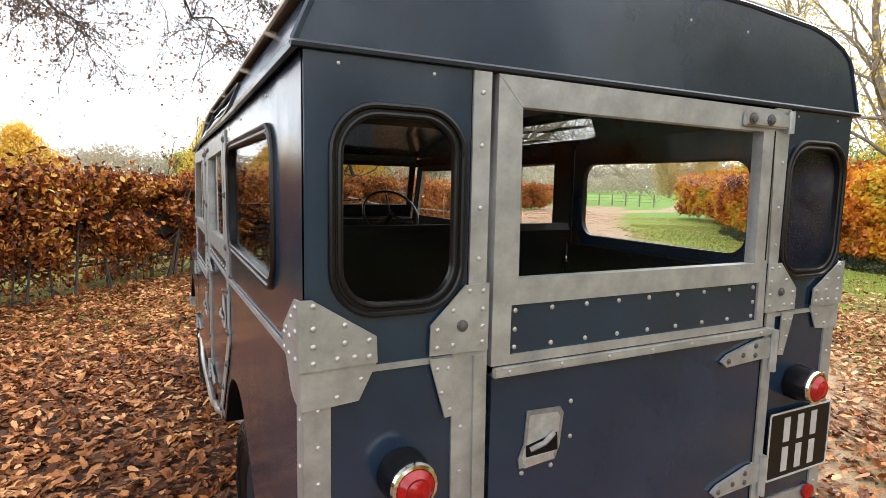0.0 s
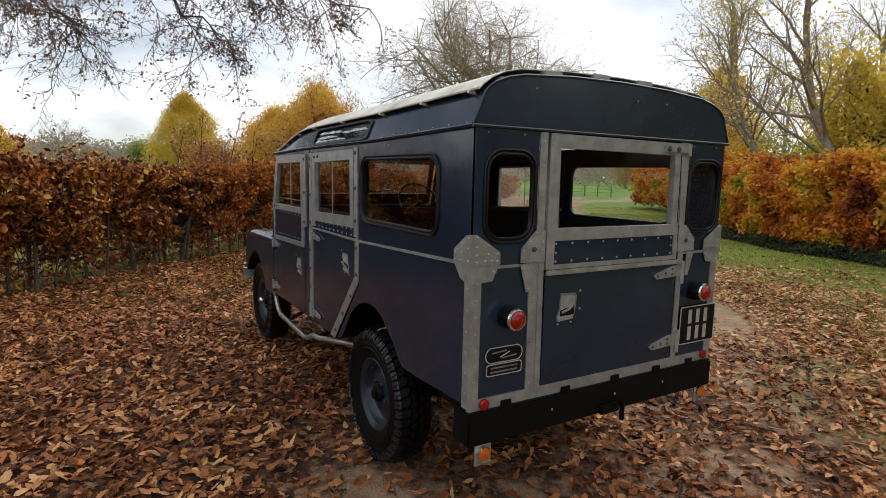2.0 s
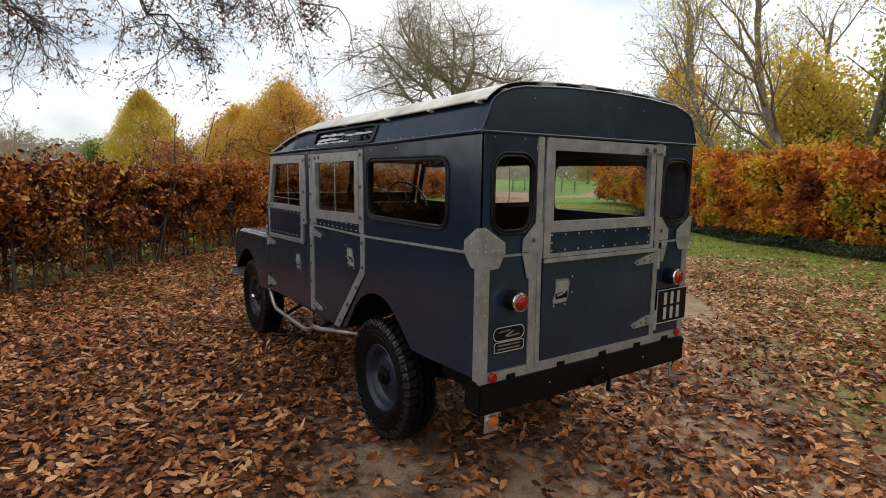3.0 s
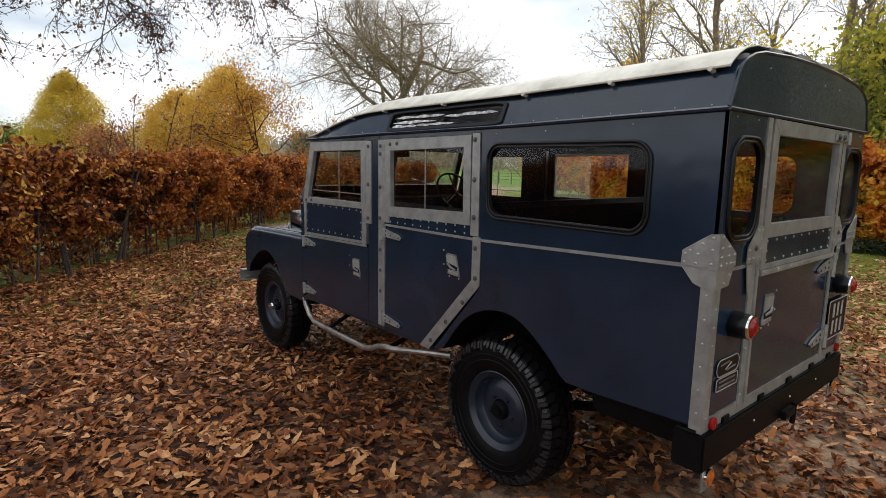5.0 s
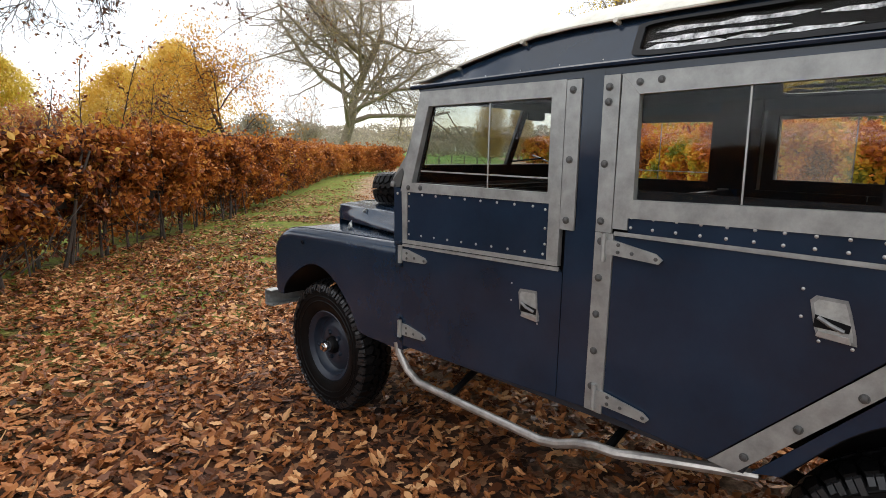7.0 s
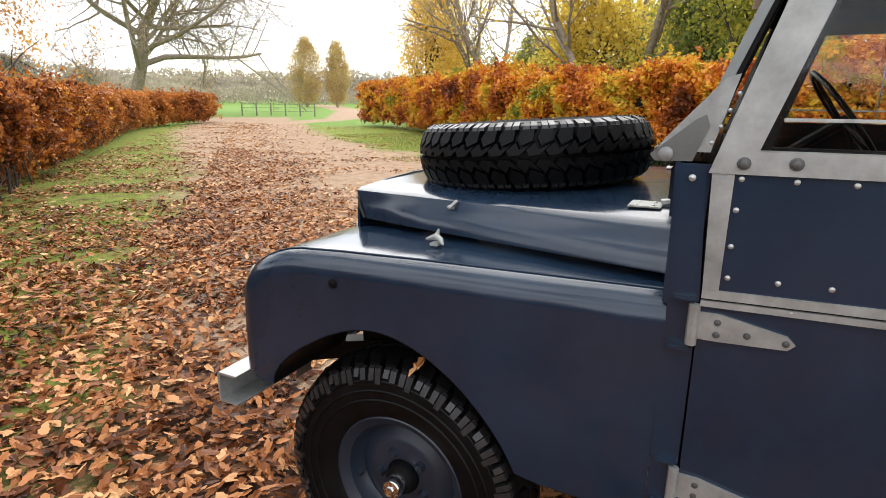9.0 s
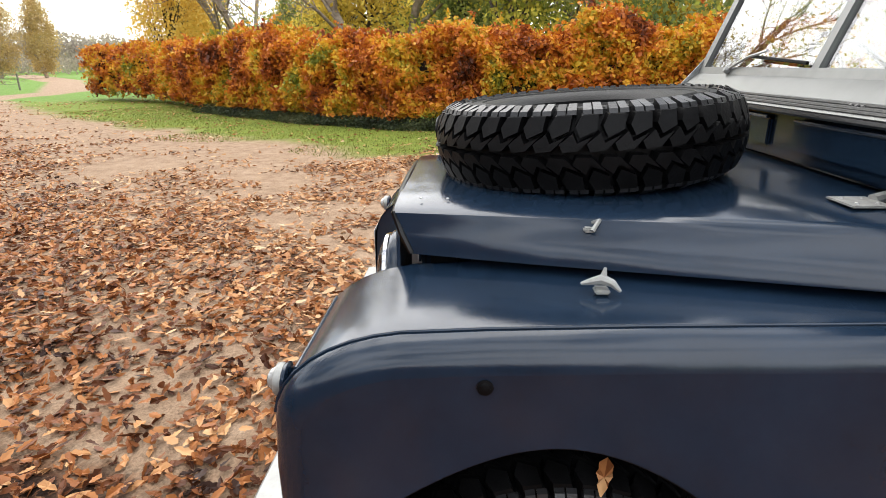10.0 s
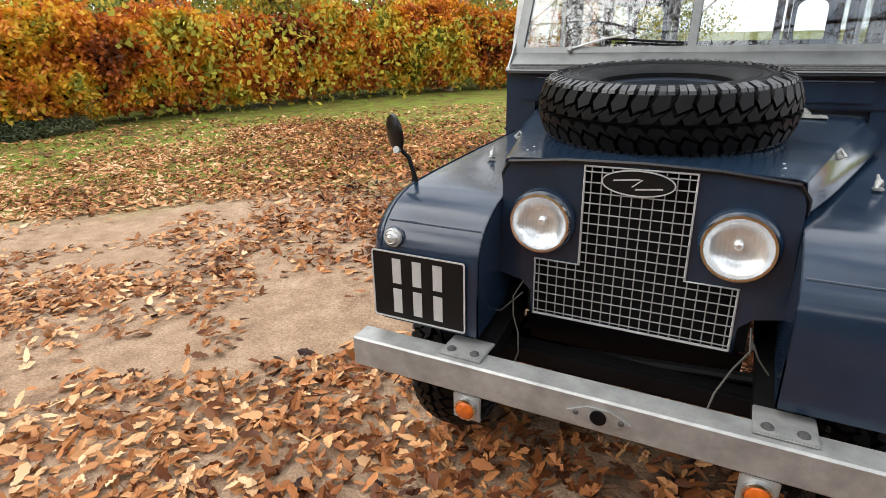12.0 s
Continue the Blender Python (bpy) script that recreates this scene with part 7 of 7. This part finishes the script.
def hedge(name, path, side, width, height, bare, count, near_len, size0, size1, leaf, label, stems, seed, wild=1.0, shape=LEAF_PLAIN, hollow=(-0.12, 0.20)):
    """Stems, a twiggy heart with inner shade in its near-black colour, and a coat of leaves; the front face runs along
    the path, the hedge's body lies on its side.
    """
    g = np.random.default_rng(seed)
    ob = tagged(new(name), label, "hedge")
    total = along(path, np.array([0.0]))[4]
    # heart: a solid skin, near-black to stand for the shade between the twigs
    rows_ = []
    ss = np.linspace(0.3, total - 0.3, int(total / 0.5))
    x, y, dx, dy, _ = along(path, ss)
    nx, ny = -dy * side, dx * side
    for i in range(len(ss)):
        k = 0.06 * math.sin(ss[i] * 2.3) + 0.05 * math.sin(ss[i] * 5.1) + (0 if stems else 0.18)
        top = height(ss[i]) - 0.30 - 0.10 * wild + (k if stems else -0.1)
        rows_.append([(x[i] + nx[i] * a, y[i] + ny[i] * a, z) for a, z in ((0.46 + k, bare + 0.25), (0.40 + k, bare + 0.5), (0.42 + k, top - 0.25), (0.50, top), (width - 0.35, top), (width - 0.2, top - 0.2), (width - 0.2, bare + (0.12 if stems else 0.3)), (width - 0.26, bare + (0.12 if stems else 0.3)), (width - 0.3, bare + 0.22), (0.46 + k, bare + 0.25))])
    part("heart", grid(bmesh.new(), rows_), HEDGE_SHADE, ob, "twiggy heart coloured as dark inner shade")
    # sprays of leaves: more and smaller where the camera passes
    per = 9
    nc = count // per
    s_ = np.where(g.uniform(0, 1, nc) < near_len[2], g.uniform(near_len[0], near_len[1], nc), g.uniform(0, total, nc))
    x, y, dx, dy, _ = along(path, s_)
    nx, ny = -dy * side, dx * side
    h = np.array([height(a) for a in s_])
    lump = np.array([noise.noise(Vector((a * 0.9, b * 0.9, seed))) for a, b in zip(x, y)])
    kind_ = g.uniform(0, 1, nc)
    depth_in = np.abs(g.normal(0, 0.21, nc))
    zf = g.uniform(0, 1, nc)
    fine = np.array([noise.noise(Vector((a * 2.2, b * 2.2, c * 2.5 + seed))) for a, b, c in zip(x, y, zf)])
    low = np.where(s_ < stems if stems else True, bare, 0.08) + 0.32 * fine
    z = low + (h + 0.12 * wild * lump - low) * zf
    a = depth_in + 0.10 - 0.24 * wild * fine - 0.14 * wild * lump + 0.28 * np.clip((zf - 0.80) / 0.2, 0, 1) ** 2 + 0.20 * np.clip((0.25 - zf) / 0.25, 0, 1)
    on_top = kind_ > 0.70
    a = np.where(on_top, g.uniform(0.15, width, nc), a)
    z = np.where(on_top, h - np.abs(g.normal(0, 0.09, nc)) + 0.16 * wild * fine + 0.18 * wild * lump, z)
    # hollows between the sprays, where the dark heart shows
    hole = np.array([noise.noise(Vector((p_ * 1.9, q_ * 1.9, r_ * 2.6 + seed * 3))) for p_, q_, r_ in zip(x, y, z)])
    a = np.where((hole < hollow[0]) & ~on_top, a + hollow[1] + 0.5 * np.clip(hollow[0] - hole, 0, 0.5), a)
    back_ = kind_ > 0.93
    a = np.where(back_, width - depth_in, a)
    z = np.where(back_, low + (h - low) * zf, z)
    sprig = g.uniform(0, 1, nc) > 0.95
    z = np.where(sprig & on_top, z + g.uniform(0, 0.35, nc), z)
    under = (g.uniform(0, 1, nc) > 0.93) & (bare > 0.3) & (s_ < stems)
    a = np.where(under, g.uniform(0.45, width + 0.5, nc), a)
    z = np.where(under, bare * g.uniform(0, 1, nc), z)
    mid = np.stack([x + nx * a, y + ny * a, z], 1)
    dist = np.clip((np.hypot(x + 2, y - 2) - 8) / 25, 0, 1)
    size = size0 + (size1 - size0) * dist
    # each spray reaches along its own twig
    twig = g.normal(0, 1, (nc, 3)) * np.array([1, 1, 0.35])
    twig /= np.linalg.norm(twig, axis=1, keepdims=True)
    pos = np.repeat(mid, per, 0) + np.repeat(twig * size[:, None], per, 0) * g.uniform(-1.3, 1.3, (nc * per, 1)) + np.repeat(size, per)[:, None] * g.normal(0, 0.34, (nc * per, 3))
    leaves("foliage", g, pos, np.repeat(size, per) * g.uniform(0.7, 1.25, nc * per), leaf, shape, 85.0, ob, 0.9)
    ob.children[-1]["kind"] = "stuff"
    # bare twigs low down and out of the top
    tw = []
    n_tw = int(total * (22 if stems else 9))
    st = g.uniform(0.3, min(total, 40) - 0.3, n_tw)
    x, y, dx, dy, _ = along(path, st)
    for i in range(n_tw):
        a0 = g.uniform(0.1, width * 0.7)
        p0 = np.array([x[i] - dy[i] * side * a0, y[i] + dx[i] * side * a0, g.uniform(0.0, bare + 0.15)])
        d = unit(np.array([g.normal(0, 0.5), g.normal(0, 0.5), g.uniform(0.3, 1.0)]))
        ln = g.uniform(0.3, 0.9)
        mid_ = p0 + d * ln * 0.5 + g.normal(0, 0.05, 3)
        tw.append((np.array([p0, mid_, p0 + d * ln + g.normal(0, 0.08, 3)]), np.array([0.008, 0.006, 0.003]) * g.uniform(0.6, 1.3)))
    tubes("twig_tangle", tw, BARK_DARK, ob, 4)
    ob.children[-1]["kind"] = "stuff"
    # stems
    if stems:
        s_ = np.arange(0.4, stems, 0.30)
        s_ = s_ + g.uniform(-0.15, 0.15, len(s_))
        x, y, dx, dy, _ = along(path, s_)
        for i in range(len(s_)):
            a0 = g.uniform(0.25, width * 0.55)
            px, py = x[i] - dy[i] * side * a0, y[i] + dx[i] * side * a0
            r = g.choice([0.011, 0.017, 0.024, 0.034], p=[0.35, 0.35, 0.24, 0.06])
            lx, ly = g.normal(0, 0.09, 2)
            part("stem", tubed([(px, py, -0.06), (px + lx * 0.4, py + ly * 0.4, 0.3), (px + lx, py + ly, bare + 0.5), (px + lx * 1.8, py + ly * 1.8, bare + 1.0)], [r * 1.25, r, r * 0.8, r * 0.6], sides=7), BARK_DARK, ob)
    return ob


LEFT = [(-10.5, -0.9), (-6.5, 2.75), (-3.1, 5.9), (-1.5, 7.35), (0.1, 8.9), (4.0, 12.9), (9.3, 19.1)]
hedge("beech_hedge", LEFT[:5], 1, 1.0, lambda s: 1.66 + 0.05 * math.sin(s * 0.8), 0.46, 108000, (2.5, 14.4, 0.80), 0.088, 0.11, BEECH, "clipped copper beech hedge with rust-brown leaves and bare stems", 14.4, 21, 1.15, LEAF_OVATE)
BEECH_MID = leaf_mat("rust_beech_leaves", [(0.065, 0.022, 0.011), (0.19, 0.055, 0.017), (0.40, 0.125, 0.026), (0.60, 0.225, 0.042), (0.72, 0.36, 0.07)], reach=0.40, spread=0.72, patch_scale=1.2, glow=0.32, rough=0.40)
hedge("beech_hedge", [(-0.1, 8.7)] + LEFT[5:], 1, 1.0, lambda s: 1.66 + 0.05 * math.sin(s * 0.8), 0.40, 62000, (0, 8, 0.5), 0.098, 0.125, BEECH_MID, "clipped rust-orange beech hedge along the track", 6.0, 24, 1.15)
# the hedge's sun-facing run: its brighter light is put into the leaf colours
BEECH_SUNLIT = leaf_mat("sunlit_beech_leaves", [(0.14, 0.045, 0.018), (0.32, 0.105, 0.028), (0.54, 0.205, 0.048), (0.68, 0.33, 0.08)], patch_scale=0.8, glow=0.35, rough=0.42)
hedge("beech_hedge", [(9.0, 18.8), (13.6, 24.2), (17.2, 27.9), (20.6, 29.7), (25.4, 31.6)], 1, 1.2, lambda s: 1.62 + 0.06 * math.sin(s * 0.9), 0.12, 46000, (0, 20, 0.5), 0.13, 0.15, BEECH_SUNLIT, "orange beech hedge in sunlit tones curving along the track", 0, 23, 1.1)
RIGHT = [(25.8, 21.6), (25.2, 19.8), (22.8, 16.4), (18.6, 12.6), (15.2, 8.7), (13.2, 6.0), (12.0, 3.2), (11.2, 0.2), (10.8, -2.0), (10.2, -4.4), (9.2, -7.4), (7.4, -11.0), (4.5, -14.5)]
hedge("hornbeam_hedge", RIGHT, 1, 1.8, lambda s: 2.20 + 0.16 * math.sin(s * 0.55) + 0.12 * math.sin(s * 1.7) + 0.10 * math.sin(s * 3.1 + 1), 0.24, 230000, (8, 48, 0.76), 0.110, 0.17, HORN, "orange and yellow autumn hedge beside the track", 0, 22, 2.0, LEAF_PLAIN, (-0.24, 0.10))
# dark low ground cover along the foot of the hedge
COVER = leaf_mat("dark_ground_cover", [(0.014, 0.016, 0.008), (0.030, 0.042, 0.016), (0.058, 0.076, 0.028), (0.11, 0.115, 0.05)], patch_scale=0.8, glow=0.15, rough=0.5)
cover_foot = np.array(RIGHT[3:9], float)
cover_seg = rng.integers(0, len(cover_foot) - 1, 22000)
cover_run = cover_foot[cover_seg + 1] - cover_foot[cover_seg]
cover_along = cover_foot[cover_seg] + cover_run * rng.uniform(0, 1, (22000, 1))
cover_out = np.stack([-cover_run[:, 1], cover_run[:, 0]], 1) / np.hypot(cover_run[:, 0], cover_run[:, 1])[:, None]
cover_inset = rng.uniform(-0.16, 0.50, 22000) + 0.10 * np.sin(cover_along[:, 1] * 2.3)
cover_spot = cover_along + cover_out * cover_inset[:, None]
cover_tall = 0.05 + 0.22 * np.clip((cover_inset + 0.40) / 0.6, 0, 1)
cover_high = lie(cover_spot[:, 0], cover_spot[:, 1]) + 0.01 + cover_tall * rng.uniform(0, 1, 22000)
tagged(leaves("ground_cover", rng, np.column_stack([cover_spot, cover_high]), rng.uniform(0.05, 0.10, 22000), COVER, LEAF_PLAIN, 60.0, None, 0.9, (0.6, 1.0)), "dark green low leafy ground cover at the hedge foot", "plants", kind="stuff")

# tall shoots standing out of the beech hedge
for k, (x, y, h_) in enumerate(((-0.3, 9.4, 2.6), (0.3, 10.0, 2.9), (0.9, 10.4, 2.5), (-1.0, 8.8, 2.2))):
    tree("hedge_shoot", 60 + k, (x, y, 0.6), h_, 0.014, dict(levels=2, kids=[9, 4], angle=(25, 50), wobble=0.07, lift=[0.05, 0.05, 0.02], clear=0.35, shrink=0.26, spread=0.9, thin=0.004, trunk=0.85), BARK_DARK, BEECH, 120, 0.06, "thin upright shoot with few leaves above the hedge", 0.05)

# low rail behind the beech stems
rail = tagged(new("rail_fence"), "low weathered rail fence among the hedge stems", "fence")
for s0 in np.arange(3.0, 26.0, 2.6):
    x, y, dx, dy, _ = along(LEFT, np.array([s0, s0 + 2.6]))
    off = 0.75
    p0, p1 = (x[0] - dy[0] * off, y[0] + dx[0] * off), (x[1] - dy[1] * off, y[1] + dx[1] * off)
    part("post", tubed([(*p0, -0.1), (*p0, 0.85)], 0.032, sides=6), RAILWOOD, rail)
    part("rail", tubed([(*p0, 0.30), (*p1, 0.30)], 0.016, sides=6), RAILWOOD, rail)

# ---- the big oak whose boughs hang over the hedge ----
OAK_LEAF = leaf_mat("dark_oak_leaves", [(0.05, 0.024, 0.014), (0.12, 0.054, 0.028), (0.21, 0.095, 0.046), (0.34, 0.18, 0.09)], patch_scale=0.5, glow=0.25)


def oak():
    g = np.random.default_rng(77)
    out, tips = [], []
    root = np.array((-9.5, 15.5, -0.1))
    trunk_ = [root, root + (0.1, 0, 2.5), root + (0.5, -0.2, 5.0), root + (1.2, -0.4, 8.0), root + (1.6, -0.2, 11.0)]
    out.append((np.array(trunk_), np.array([0.65, 0.52, 0.46, 0.34, 0.18])))
    boughs = [
        [(-9.0, 15.3, 5.0), (-6.0, 14.6, 7.6), (-3.0, 13.8, 8.2), (0.0, 13.2, 7.4), (2.6, 12.8, 6.6), (4.6, 12.4, 6.0)],
        [(-8.6, 15.1, 7.0), (-5.0, 14.2, 9.2), (-1.0, 13.6, 8.8), (2.0, 13.6, 7.6), (3.4, 13.6, 6.6)],
        [(-8.8, 15.2, 5.6), (-5.0, 14.6, 7.6), (-1.6, 14.0, 7.0), (0.2, 14.0, 5.8), (1.2, 14.2, 5.0)],
        [(-9.2, 15.3, 4.2), (-7.0, 15.2, 6.2), (-4.8, 15.0, 6.6), (-3.2, 15.0, 5.8), (-2.4, 15.1, 5.0)],
        [(-9.2, 15.3, 5.2), (-7.4, 15.6, 7.0), (-5.6, 15.4, 7.0), (-4.2, 15.4, 6.0)],
        [(-8.4, 15.1, 9.0), (-5.0, 17.0, 11.0), (0.0, 18.5, 11.5), (5.0, 19.0, 10.5)],
        [(-8.8, 15.2, 6.5), (-10.0, 11.0, 9.2), (-9.0, 6.0, 9.4), (-7.0, 2.0, 8.6)],
        [(-9.4, 15.5, 6.0), (-13.0, 16.0, 8.5), (-17.0, 15.0, 8.5)],
        [(-8.4, 15.1, 8.5), (-4.0, 12.5, 11.5), (0.0, 11.5, 11.2), (4.0, 11.0, 10.6), (7.0, 10.5, 10.2)],
        [(-8.4, 15.1, 9.5), (-4.0, 11.0, 12.5), (1.0, 9.0, 12.0), (5.0, 8.0, 11.2)],
        [(-8.2, 15.0, 9.0), (-4.0, 13.5, 11.5), (2.0, 14.0, 11.8), (7.0, 13.0, 11.4)],
        [(-8.2, 15.0, 10.0), (-5.0, 9.0, 12.0), (-3.0, 5.0, 12.0), (-2.5, 1.0, 11.6)],
        [(-8.2, 15.0, 8.0), (-3.0, 14.5, 9.6), (2.0, 15.5, 9.9), (6.5, 16.0, 9.9)],
        [(-8.2, 15.0, 9.0), (-3.0, 16.0, 12.4), (3.0, 17.0, 13.0), (8.0, 16.5, 12.6)],
    ]
    cfg = dict(levels=3, kids=[0, 7, 6], angle=(30, 70), wobble=0.22, lift=[0, -0.06, -0.08, -0.08], clear=0.2, shrink=0.50, spread=1.0, thin=0.008)
    for b in boughs:
        b = np.array(b, float)
        t_ = np.linspace(0, len(b) - 1, 4 * len(b))
        pts = np.stack([np.interp(t_, np.arange(len(b)), b[:, i]) for i in range(3)], 1)
        pts[1:-1] += g.normal(0, 0.10, (len(pts) - 2, 3))
        out.append((pts, np.linspace(0.085, 0.012, len(pts))))
        many = 28 if b[-1][2] > 9.8 else 24
        for k in range(many):
            f = 0.42 + 0.58 * (k + g.uniform(0, 1)) / many
            p = pts[min(int(f * (len(pts) - 1)), len(pts) - 2)]
            d = unit(g.normal(0, 0.8, 3) + np.array([0.4, 0, -0.55]))
            grow(g, p, d, g.uniform(0.9, 2.1), 0.019, 1, cfg, out, tips)
    ob = tagged(new("oak_tree"), "big oak with long twiggy boughs and the last brown leaves", "tree")
    tubes("trunk", out, BARK_DARK, ob, 4)
    tips = np.array(tips)
    pick = tips[g.integers(0, len(tips), 32000)] + g.normal(0, 0.05, (32000, 3))
    leaves("crown", g, pick, 0.090 * g.uniform(0.6, 1.3, 32000), OAK_LEAF, LEAF_PLAIN, 180.0, ob)


oak()

# ---- the distance ----
def far_band(name, d0, az0, az1, h0, h1, seed, size, count, material, label):
    g = np.random.default_rng(seed)
    az = np.radians(g.uniform(az0, az1, count))
    d = d0 * g.uniform(0.92, 1.1, count)
    lump = np.array([noise.noise(Vector((a * 9, seed, 0.0))) + 0.6 * noise.noise(Vector((a * 40, seed, 4.0))) for a in az])
    z = (h0 + (h1 - h0) * (0.55 + 0.6 * lump)) * g.uniform(0, 1, count) ** 0.6
    return tagged(leaves(name, g, np.stack([-2 + d * np.sin(az), d * np.cos(az), z], 1), size * g.uniform(0.6, 1.4, count), material), label, "woods", kind="stuff")


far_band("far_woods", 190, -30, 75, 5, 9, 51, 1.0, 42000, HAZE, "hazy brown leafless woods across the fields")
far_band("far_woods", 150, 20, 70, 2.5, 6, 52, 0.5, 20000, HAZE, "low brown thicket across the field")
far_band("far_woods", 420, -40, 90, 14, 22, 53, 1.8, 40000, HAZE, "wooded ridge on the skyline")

fence = tagged(new("field_fence"), "dark post and rail fence across the green field", "fence")
a0, a1 = Vector((35.7, 40.4, 0)), Vector((38.4, 34.6, 0))
n_post = 6
for k in range(n_post):
    p_ = a0.lerp(a1, k / (n_post - 1))
    part("post", boxed(p_.x - 0.045, p_.x + 0.045, p_.y - 0.045, p_.y + 0.045, -0.1, 1.05), FENCEWOOD, fence)
    if k < n_post - 1:
        q_ = a0.lerp(a1, (k + 1) / (n_post - 1))
        for z_ in (0.35, 0.65, 0.95):
            part("rail", tubed([(p_.x, p_.y, z_), (q_.x, q_.y, z_)], 0.017, sides=4), FENCEWOOD, fence)

# two leaves caught on the tyres
for p_, d_ in (((-0.722, 2.680, 0.778), (-0.5, 0.2, 0.8)), ((-0.690, -0.060, 0.786), (-0.3, 0.1, 0.9))):
    bm = bmesh.new()
    m_ = aim(p_, d_) @ Matrix.Scale(0.065, 4)
    vs_ = [bm.verts.new(m_ @ Vector(q)) for q in LEAF_OAK[0]]
    for f_ in LEAF_OAK[1]:
        bm.faces.new([vs_[i] for i in f_])
    tagged(part("caught_leaf", bm, LITTER), "curled tan leaf caught on a tyre", "leaf")
